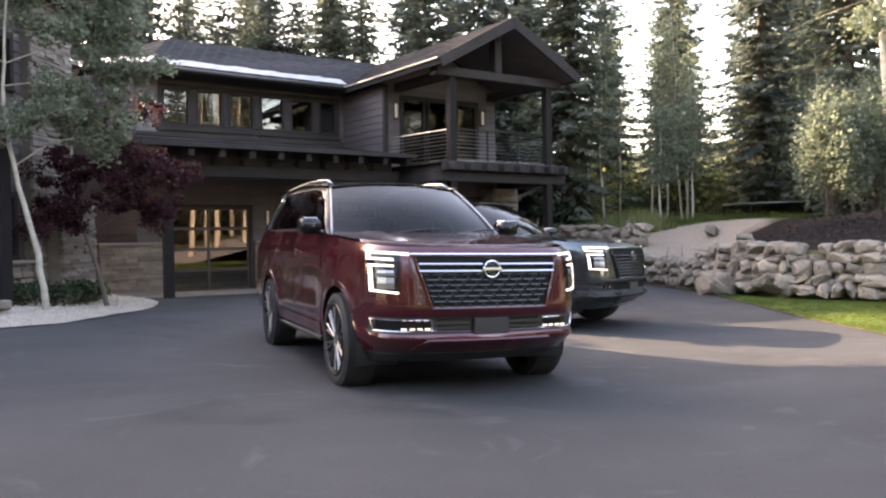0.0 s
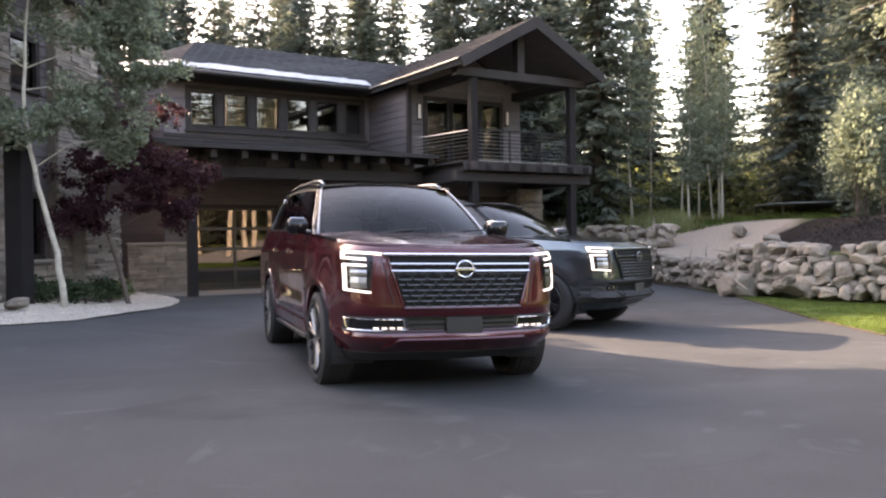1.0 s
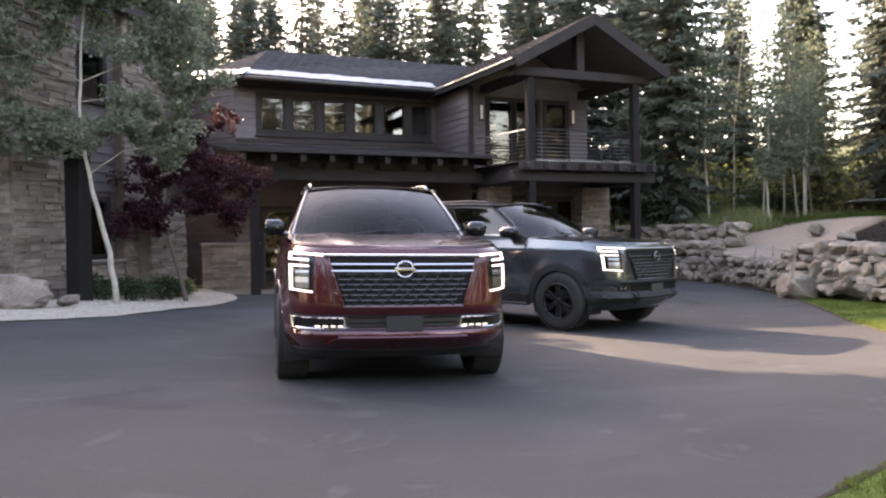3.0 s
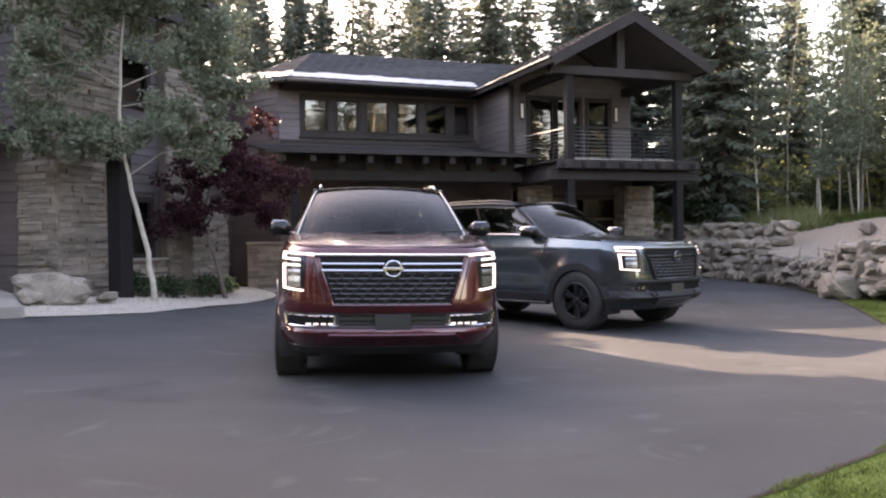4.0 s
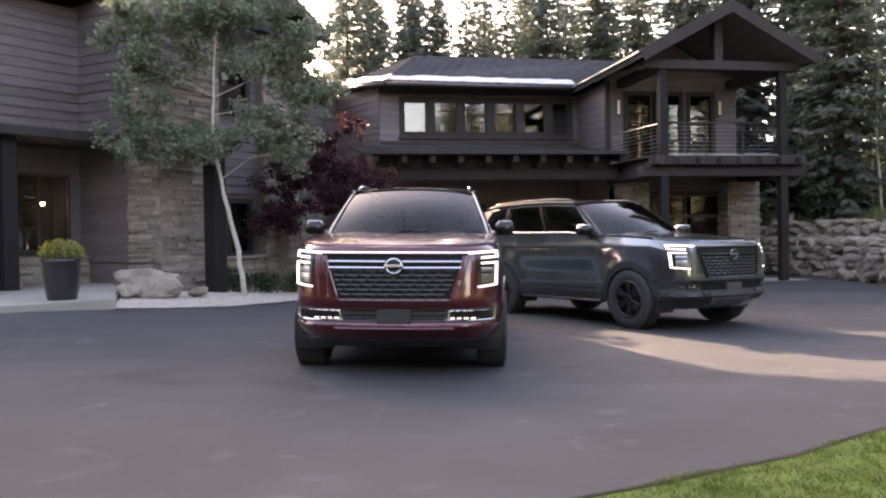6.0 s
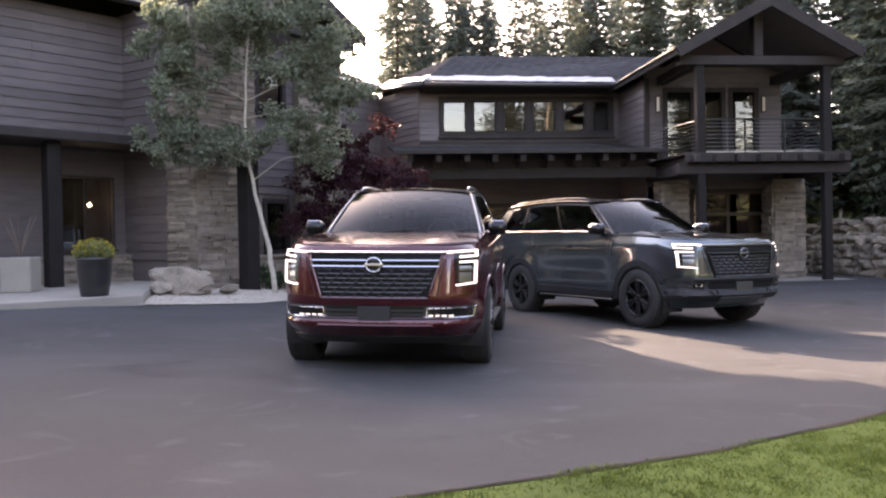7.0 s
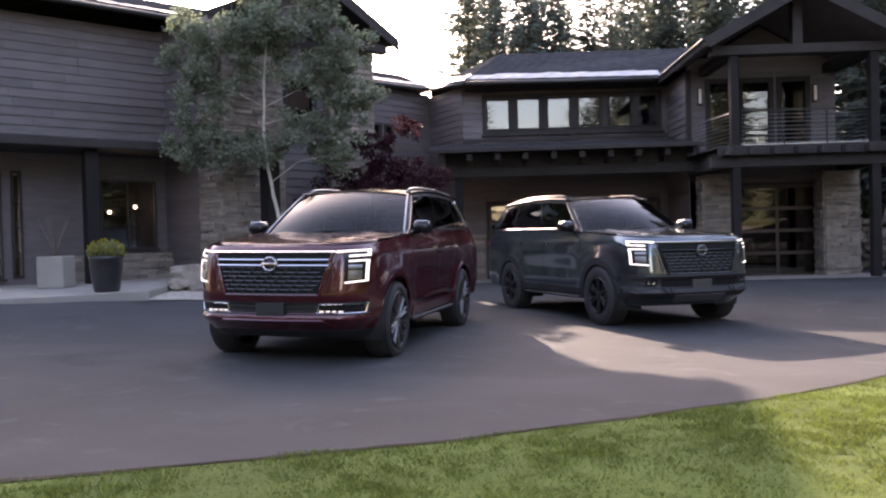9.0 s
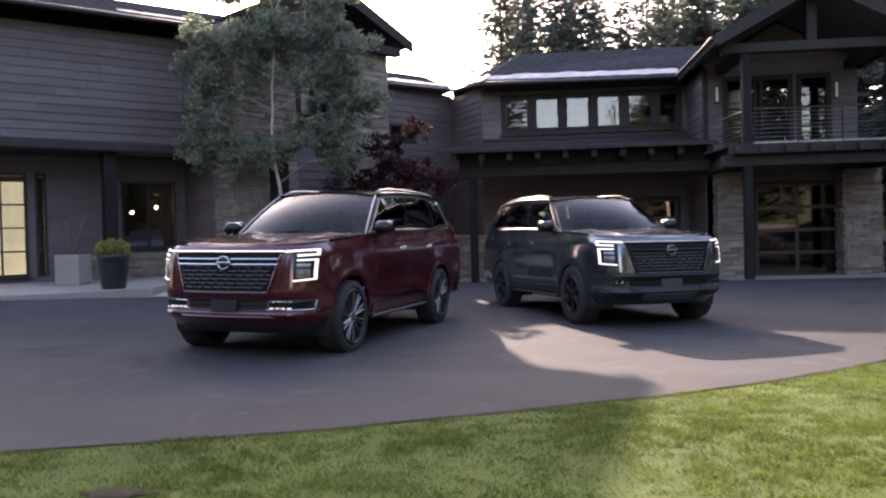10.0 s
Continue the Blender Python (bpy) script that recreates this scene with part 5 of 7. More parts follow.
        mir.matrix_local = Matrix.Translation((s * 0.965, -0.64, 1.435)) @ Matrix.Diagonal((s, 1, 1, 1))
        part("mirror_glass", box_bm(0.03, 0.165, 0.101, 0.106, -0.055, 0.045), M_CHROME, mir)
        part("mirror_stalk", tube_bm([(-0.07, 0.01, -0.085), (0.06, 0.0, -0.06)], 0.022, 8), M_GLOSSBLACK, mir)
        part("mirror_trim", box_bm(0.04, 0.18, -0.115, 0.065, 0.062, 0.073, bevel=0.005), M_CHROME, mir)
        # door gaps, handles, sill
        for line in ([(-0.80, 0.50), (-0.86, 0.80), (-0.84, 1.36)], [(0.30, 0.46), (0.30, 1.38)], [(1.04, 0.98), (1.28, 1.38)], [(1.04, 0.98), (1.00, 0.82)], [(-0.80, 0.50), (0.98, 0.50)]):
            part("door_gap", ribbon(bmesh.new(), "side", line, 0.004, 0.0012, 0.01, s), M_PLASTIC, car)
        for y in (0.08, 1.12):
            hd = part("door_handle", ribbon(bmesh.new(), "side", [(y, 1.17), (y + 0.19, 1.175)], 0.016, 0.03, -0.012, s), M_CHROME if not rugged else body, car, "bright handle" if not rugged else "")
            part("handle_cup", ribbon(bmesh.new(), "side", [(y + 0.03, 1.165), (y + 0.16, 1.17)], 0.03, 0.0015, 0.01, s), M_PLASTIC, hd)
        part("sill", ribbon(bmesh.new(), "side", [(-0.96, 0.455), (0.98, 0.465)], 0.05, 0.02, 0.02, s), M_PLASTIC if rugged else body, car)
        part("running_board", box_bm(s * 0.90, s * 1.03, -0.95, 0.97, 0.345, 0.385, bevel=0.012), M_PLASTIC, car)
        part("door_trim", ribbon(bmesh.new(), "side", [(-0.78, 0.56), (0.96, 0.56)], 0.012, 0.008, 0.01, s), M_CHROME if not rugged else M_PLASTIC, car)
        part("wing_vent", ribbon(bmesh.new(), "side", [(-0.93, 1.02), (-0.93, 1.26)], 0.02, 0.008, 0.01, s), body if not rugged else M_PLASTIC, car)
        # arch lips and liners
        for c in (-WB, WB):
            arc = [(c + (ARCH + 0.022) * math.cos(a), 0.42 + (ARCH + 0.022) * math.sin(a)) for a in [math.pi * (-0.02 + 1.04 * k / 20) for k in range(21)]]
            part("arch_cladding", ribbon(bmesh.new(), "side", arc, 0.045 if rugged else 0.024, 0.014 if rugged else 0.006, 0.03, s, step=0.1), M_PLASTIC if rugged else body, car)
            bm = bmesh.new()
            ring = [[bm.verts.new((s * xx, c + (ARCH + 0.01) * math.cos(a), 0.42 + (ARCH + 0.01) * math.sin(a))) for xx in (0.99, 0.62)] for a in [math.pi * (-0.12 + 1.24 * k / 24) for k in range(25)]]
            for p, q in zip(ring, ring[1:]):
                bm.faces.new((p[0], p[1], q[1], q[0]))
            mid = bm.verts.new((s * 0.62, c, 0.42))
            for p, q in zip(ring, ring[1:]):
                bm.faces.new((p[1], mid, q[1]))
            part("arch_liner", bm, M_PLASTIC, car)
    # roof
    bm = bmesh.new()
    surface_grid(bm, lambda u, v: Vector(((2 * u - 1) * (0.735 - 0.04 * smooth01(1.4, 2.5, -0.22 + 2.75 * v)), -0.22 + 0.10 * (2 * u - 1) ** 2 * (1 - v) + 2.75 * v, roof_z((2 * u - 1) * 0.735, -0.22 + 2.75 * v))), 16, 22)
    bmesh.ops.solidify(bm, geom=bm.faces[:], thickness=0.02)
    part("roof", recalc(bm), M_GLOSSBLACK, car, "gloss black roof", smooth=True)
    bm = bmesh.new()
    surface_grid(bm, lambda u, v: Vector(((2 * u - 1) * (0.86 - 0.18 * v), 2.72 - 0.22 * v, 1.40 + 0.49 * v)), 8, 6)
    part("rear_window", bm, M_CARGLASS, car, smooth=True)
    # cabin: dash, wheel, seats
    part("dashboard", box_bm(-0.82, 0.82, -0.95, -0.52, 1.15, 1.36, bevel=0.05), M_SEAT, car)
    bm = bmesh.new()
    pts = [Vector((0.40 + 0.17 * math.cos(math.tau * k / 20), -0.42 + 0.05 * math.sin(math.tau * k / 20), 1.36 + 0.16 * math.sin(math.tau * k / 20))) for k in range(21)]
    add_tube(bm, pts, 0.014, 6)
    part("steering_wheel", bm, M_SEAT, car)
    for y in (0.10, 1.05, 1.9):
        for x in (-0.40, 0.40):
            st = part("seat", box_bm(-0.25, 0.25, -0.28, 0.25, 0.85, 1.02, bevel=0.05), M_SEAT, car)
            st.matrix_local = Matrix.Translation((x, y, 0))
            part("backrest", box_bm(-0.24, 0.24, 0.18, 0.30, 1.0, 1.56, pose(0, 0, 0), 0.05), M_SEAT, st)
            part("headrest", box_bm(-0.12, 0.12, 0.19, 0.29, 1.58, 1.76, bevel=0.04), M_SEAT, st)
    # ---- nose ----
    gl = lambda z: -(0.505 + (z - 0.745) / 0.405 * 0.125)
    grille = part("grille", patch(bmesh.new(), "front", gl, lambda z: -gl(z), 0.742, 1.15, 0.003, 0.02, 24, 10), M_GRILLEDARK, car, "black mesh grille with bright bars")
    rows, z_lo, z_hi = 6, 0.752, 1.012
    cell, upright = bmesh.new(), bmesh.new()
    for r in range(rows + 1):
        z0 = z_lo + r * (z_hi - z_lo) / rows
        z1 = z0 + (z_hi - z_lo) / rows
        x_end = -gl(z0) - 0.018
        x = -x_end + (0.06 if r % 2 else 0.0)
        while x < x_end:
            a, b = max(-x_end, x - 0.048), min(x_end, x + 0.048)
            if b - a > 0.02:
                ribbon(cell, "front", [(a, z0), (b, z0)], 0.008, 0.016, 0.0, peak=0.004)
            if r < rows:
                for c, d in ((a, -0.011), (b, 0.011)):
                    if abs(c + d) < x_end and b - a > 0.06:
                        ribbon(upright, "front", [(c, z0), (c + d, z1)], 0.004, 0.008, 0.0)
            x += 0.12
    tagged(part("grille_mesh", cell, M_GRILLE, grille), kind="stuff")
    tagged(part("grille_rib", upright, M_PLASTIC, grille), kind="stuff")
    part("grille_frame", ribbon(bmesh.new(), "front", [(-0.635, 1.14), (-0.508, 0.745), (0.508, 0.745), (0.635, 1.14)], 0.010, 0.022, 0.01, peak=0.006), M_GLOSSBLACK if rugged else body, grille)
    bright = M_CHROME if not rugged else M_GLOSSBLACK
    for z in ((1.092, 1.036) if not rugged else (1.06,)):
        part("bright_bar", ribbon(bmesh.new(), "front", [(-0.605, z), (-0.075, z)], 0.0095, 0.026, 0.0, peak=0.004), bright, grille)
        part("bright_bar", ribbon(bmesh.new(), "front", [(0.075, z), (0.605, z)], 0.0095, 0.026, 0.0, peak=0.004), bright, grille)
    part("top_bar", ribbon(bmesh.new(), "front", [(-0.665, 1.163), (0.665, 1.163)], 0.011, 0.024, 0.01, peak=0.010), M_CHROME if not rugged else M_RIM, grille, "bright strip" if not rugged else "dull silver strip")
    # plain round badge with a cross bar
    bz, by = 1.058, front_surface(0, 1.058) - 0.038
    bm = bmesh.new()
    add_tube(bm, [(0.072 * math.cos(math.tau * k / 28), by, bz + 0.066 * math.sin(math.tau * k / 28)) for k in range(29)], 0.008, 8, cap=False)
    bd = part("badge", bm, M_CHROME if not rugged else M_RIM, car, "plain ring with a bar across", smooth=True)
    part("badge_bar", box_bm(-0.088, 0.088, by - 0.012, by + 0.006, bz - 0.012, bz + 0.012, bevel=0.004), M_CHROME if not rugged else M_RIM, bd)
    part("badge_back", box_bm(-0.06, 0.06, by + 0.012, by + 0.05, bz - 0.055, bz + 0.055, bevel=0.02), M_GLOSSBLACK, bd)
    for s in (-1, 1):
        inner = lambda z: 0.735 + (1.20 - z) * 0.10
        lo = inner if s > 0 else (lambda z: -0.945)
        hi = (lambda z: 0.945) if s > 0 else (lambda z: -inner(z))
        hl = part("headlight", patch(bmesh.new(), "front", lo, hi, 0.86, 1.203, 0.004, 0.03, 10, 8), M_GLOSSBLACK, car, "black lamp unit with lit white strips")
        for line in ([(s * 0.672, 1.172), (s * 0.928, 1.188), (s * 0.934, 1.140), (s * 0.79, 1.130)], [(s * 0.79, 1.082), (s * 0.93, 1.088), (s * 0.925, 0.886), (s * 0.762, 0.868)]):
            part("light_strip", ribbon(bmesh.new(), "front", line, 0.0075, 0.016, 0.0), M_DRL, hl, "lit white strip")
        for zz, hh in ((1.025, 0.022), (0.945, 0.046)):
            part("lamp_module", ribbon(bmesh.new(), "front", [(s * 0.79, zz), (s * 0.895, zz)], hh, 0.007, 0.0, peak=0.004), M_DISC, hl)
        part("wing_crease", ribbon(bmesh.new(), "front", [(s * 0.68, 1.14), (s * 0.60, 0.84), (s * 0.58, 0.76)], 0.004, 0.002, 0.01), M_PLASTIC, car)
        # fog lamp in a bright surround
        if not rugged:
            fg = part("fog_lamp", ribbon(bmesh.new(), "front", [(s * 0.50, 0.604), (s * 0.90, 0.612)], 0.046, 0.006, 0.02), M_GLOSSBLACK, car, "lamp in a bright surround")
            part("surround", ribbon(bmesh.new(), "front", [(s * 0.49, 0.558), (s * 0.905, 0.566), (s * 0.925, 0.660), (s * 0.50, 0.650)], 0.005, 0.012, 0.01, closed=True, peak=0.005), M_CHROME, fg)
            for k in range(4):
                x = 0.51 + 0.062 * k
                part("led", ribbon(bmesh.new(), "front", [(s * x, 0.580), (s * (x + 0.040), 0.581)], 0.0065, 0.016, 0.0), M_FOG, fg, "lit lamp")
        else:
            fg = part("fog_lamp", ribbon(bmesh.new(), "front", [(s * 0.66, 0.63), (s * 0.80, 0.64)], 0.04, 0.018, 0.02), M_GLOSSBLACK, car, "small lamp in black plastic")
            part("led", ribbon(bmesh.new(), "front", [(s * 0.69, 0.63), (s * 0.77, 0.635)], 0.02, 0.022, 0.0), M_DISC, fg)
    if rugged:
        part("bumper", patch(bmesh.new(), "front", lambda z: -0.97, lambda z: 0.97, 0.42, 0.735, 0.010, 0.01, 40, 8), M_BUMPER, car, "dark textured bumper")
        part("intake", patch(bmesh.new(), "front", lambda z: -0.60, lambda z: 0.60, 0.55, 0.675, 0.014, 0.01, 24, 5), M_GRILLEDARK, car)
        part("bumper_bar", ribbon(bmesh.new(), "front", [(-0.80, 0.715), (0.80, 0.715)], 0.018, 0.022, 0.01, peak=0.008), M_BUMPER, car)
        for s in (-1, 1):
            part("bumper_fang", ribbon(bmesh.new(), "front", [(s * 0.62, 0.70), (s * 0.66, 0.58), (s * 0.52, 0.525)], 0.022, 0.024, 0.01), M_BUMPER, car)
            part("bumper_wing", ribbon(bmesh.new(), "front", [(s * 0.76, 0.70), (s * 0.88, 0.58), (s * 0.90, 0.50)], 0.035, 0.020, 0.01), M_PLASTIC, car)
            part("recovery_hook", ribbon(bmesh.new(), "front", [(s * 0.47, 0.52), (s * 0.47, 0.575)], 0.018, 0.030, 0.01), M_PLASTIC, car)
        part("skid_plate", patch(bmesh.new(), "front", lambda z: -0.34 - 0.5 * (z - 0.33), lambda z: 0.34 + 0.5 * (z - 0.33), 0.37, 0.47, 0.018, 0.01, 20, 6), M_SKID, car, "silver skid plate")
    else:
        part("intake", patch(bmesh.new(), "front", lambda z: -0.935, lambda z: 0.935, 0.545, 0.675, 0.003, 0.01, 40, 6), M_PLASTIC, car)
        for z in (0.57, 0.61, 0.65):
            part("intake_bar", ribbon(bmesh.new(), "front", [(-0.46, z), (0.46, z)], 0.006, 0.012, 0.0), M_GLOSSBLACK, car)
        part("lower_lip", patch(bmesh.new(), "front", lambda z: -0.95, lambda z: 0.95, 0.30, 0.375, 0.006, 0.01, 40, 5), M_PLASTIC, car)
        part("lip_crease", ribbon(bmesh.new(), "front", [(-0.66, 0.42), (-0.54, 0.485), (0.54, 0.485), (0.66, 0.42)], 0.012, 0.012, 0.01, peak=0.006), body, car)
    pl = part("number_plate", box_bm(-0.155, 0.155, front_surface(0, 0.63) - 0.045, front_surface(0, 0.63) - 0.014, 0.535, 0.665, bevel=0.006), M_PLATEPALE if rugged else M_PLATE, car, "blank dull plate" if rugged else "blank dark plate")
    part("radar_panel", box_bm(-0.06, 0.06, -2.47, -2.44, 0.50, 0.54, bevel=0.005), M_GLOSSBLACK, car)
    # wipers, aerial, lamps behind
    for x in (-0.35, 0.30):
        part("wiper", tube_bm([(x, -1.06, 1.36), (x + 0.30, -0.98, 1.395), (x + 0.55, -0.93, 1.41)], 0.010, 6), M_PLASTIC, car)
    for s in (-1, 1):
        part("tail_lamp", box_bm(s * 0.62, s * 0.93, 2.70, 2.80, 1.06, 1.22, bevel=0.02), M_TAIL, car, "red lamp")
    R = 0.425 if rugged else 0.415
    for x in (-0.905, 0.905):
        for y in (-WB, WB):
            wheel(car, x, y, R, 0.255 if rugged else 0.308, rugged)
    for y in (-WB, WB):
        part("axle", tube_bm([(-0.8, y, R), (0.8, y, R)], 0.05, 8), M_PLASTIC, car)
    return car


M_GLASSDARK = mat("inner_dark", (0.012, 0.012, 0.012), 0.5, bump=0)
M_TAIL = mat("tail_red", (0.25, 0.01, 0.01), 0.2, bump=0, coat=0.5)
M_BUMPER = mat("bumper_grey", (0.016, 0.016, 0.017), 0.55, fine=200, bump=0.1)
build_suv("red_suv", pose(4.866, 7.828, -0.03, 0, 1.2, -12.7), M_RED, False, "dark red full-size SUV with black roof, lights on")
build_suv("grey_suv", pose(8.56, 10.825, -0.078, 0, 0.4, 21.3), M_GREY, True, "slate grey off-road SUV with black wheels, lights on")
# ---- stones ----
def rock_mesh(seed, blocky=0.6):
    """A broken boulder about one unit across: a many-sided block with worn edges and uneven faces."""
    rnd = random.Random(seed)
    bm = bmesh.new()
    for _ in range(22):
        d = Vector((rnd.uniform(-1, 1), rnd.uniform(-1, 1), rnd.uniform(-1, 1)))
        c = max(abs(d.x), abs(d.y), abs(d.z))
        k = d.length
        p = d * (0.5 / c) * blocky + d * (0.5 / k) * (1 - blocky)
        bm.verts.new(p * rnd.uniform(0.88, 1.0))
    r = bmesh.ops.convex_hull(bm, input=bm.verts[:])
    bmesh.ops.delete(bm, geom=[v for v in bm.verts if not v.link_faces], context="VERTS")
    bmesh.ops.dissolve_limit(bm, angle_limit=0.30, verts=bm.verts[:], edges=bm.edges[:])
    bmesh.ops.bevel(bm, geom=bm.edges[:], offset=0.075, segments=2, affect="EDGES", profile=0.6)
    bmesh.ops.triangulate(bm, faces=bm.faces[:])
    off = Vector((rnd.uniform(0, 50), rnd.uniform(0, 50), rnd.uniform(0, 50)))
    bmesh.ops.subdivide_edges(bm, edges=[e for e in bm.edges if e.calc_length() > 0.16], cuts=1)
    bmesh.ops.triangulate(bm, faces=bm.faces[:])
    for v in bm.verts:
        v.co += v.co.normalized() * (0.07 * noise.noise(v.co * 3 + off) + 0.05 * noise.noise(v.co * 8 + off))
    recalc(bm)
    me = bpy.data.meshes.new("boulder")
    bm.to_mesh(me)
    bm.free()
    me.materials.append(M_BOULDER)
    return me


ROCKS = [rock_mesh(100 + k, 0.70 + 0.045 * (k % 6)) for k in range(14)]


def polyline_at(line, s):
    for (x0, y0), (x1, y1) in zip(line, line[1:]):
        L = math.hypot(x1 - x0, y1 - y0)
        if s <= L:
            t = s / L
            return x0 + (x1 - x0) * t, y0 + (y1 - y0) * t, math.atan2(y1 - y0, x1 - x0)
        s -= L
    return None


def stone_wall(name, line, base, height, label, seed, back=0.0):
    """A dry-stacked wall of boulders; each boulder a part."""
    rnd = random.Random(seed)
    w = tagged(new(name), label, kind="structure")
    z = 0.0
    row = 0
    while z < height - 0.08:
        h = rnd.uniform(0.18, 0.27) if row else 0.25
        s = rnd.uniform(-0.3, 0.0)
        while True:
            L = rnd.uniform(0.22, 0.58) * (1.05 if row == 0 else 1)
            q = polyline_at(line, max(0.0, s + L / 2))
            if q is None:
                break
            x, y, a = q
            hh = h * rnd.uniform(0.85, 1.2)
            top_gap = rnd.random() < 0.25 and z + h > height - 0.2
            dip = smooth01(11.6, 13.2, y) * (1 - smooth01(15.2, 16.6, y)) if base == 0.0 else 0.0
            if not top_gap and z + h * 0.6 < height * (1 - 0.42 * dip):
                ob = new("boulder", rnd.choice(ROCKS))
                ob.parent = w
                b = base(x, y) if callable(base) else base
                nx, ny = math.sin(a), -math.cos(a)
                lean = back + z * 0.16 + rnd.uniform(-0.05, 0.05)
                ob.matrix_local = Matrix.Translation((x + nx * lean, y + ny * lean, b + z + hh * 0.45)) @ Matrix.Rotation(a + rnd.uniform(-0.12, 0.12), 4, "Z") @ Matrix.Rotation(rnd.uniform(-0.12, 0.12), 4, "Y") @ Matrix.Diagonal((L * 1.14, rnd.uniform(0.5, 0.62), hh * 1.26, 1))
                if rnd.random() < 0.3:
                    o2 = new("boulder", rnd.choice(ROCKS))
                    o2.parent = w
                    k = rnd.uniform(0.12, 0.22)
                    o2.matrix_local = Matrix.Translation((x + nx * (lean - 0.12) + math.cos(a) * L / 2, y + ny * (lean - 0.12) + math.sin(a) * L / 2, b + z + hh * rnd.uniform(0.1, 0.8))) @ Matrix.Rotation(rnd.uniform(0, 6), 4, "Z") @ Matrix.Diagonal((k * 1.3, k, k, 1))
            s += L
        z += h * 0.92
        row += 1
    return w


low_line = [(17.2, 5.2), (16.9, 5.8), (16.2, 8.4), (15.8, 10.2), (16.25, 12.0), (17.2, 14.0), (17.75, 15.6), (18.2, 18.0), (18.05, 20.0), (17.7, 22.3)]
stone_wall("retaining_wall", low_line, 0.0, 1.12, "dry-stacked retaining wall of pale brown boulders", 5)
up_line = [(19.15, 16.7), (18.9, 18.4), (18.7, 20.4), (18.3, 22.3)]
stone_wall("retaining_wall_upper", up_line, lambda x, y: 0.95, 0.75, "upper tier of stacked brown boulders on the bank", 6)


def boulder(x, y, sx, sy, sz, seed, label, rz=0.0, dz=0.0):
    ob = new("garden_boulder", ROCKS[seed % len(ROCKS)].copy())
    ob.matrix_world = Matrix.Translation((x, y, gz(x, y) + sz * 0.36 + dz)) @ Matrix.Rotation(rz, 4, "Z") @ Matrix.Diagonal((sx, sy, sz, 1))
    return tagged(ob, label, "boulder", group="loose boulders")


boulder(0.92, 13.4, 1.15, 0.85, 0.62, 8, "large pale boulder in the gravel bed", 0.5, 0.03)
boulder(0.62, 12.95, 0.42, 0.36, 0.26, 7, "pale boulder beside the large one in gravel", 0.9, 0.05)
boulder(1.75, 13.62, 0.36, 0.28, 0.2, 5, "small dark stone in the gravel bed", 0.2, 0.05)
boulder(19.6, 13.6, 0.7, 0.5, 0.3, 9, "brown boulder lying on the dirt bank", 0.7)
boulder(20.6, 15.4, 0.5, 0.4, 0.35, 10, "small boulder lying on the dirt bank", 0.3)
boulder(15.75, 11.6, 1.15, 0.7, 0.66, 11, "pale boulder at the foot of the wall", 1.2)


# ---- trees ----
def kite(verts, faces, p, d, n, length, width):
    """A narrow leaf or twig of needles from p along d, across n."""
    i = len(verts)
    m = p + d * length * 0.45
    verts += [p, m + n * width, p + d * length, m - n * width]
    faces += [(i, i + 1, i + 2, i + 3)]


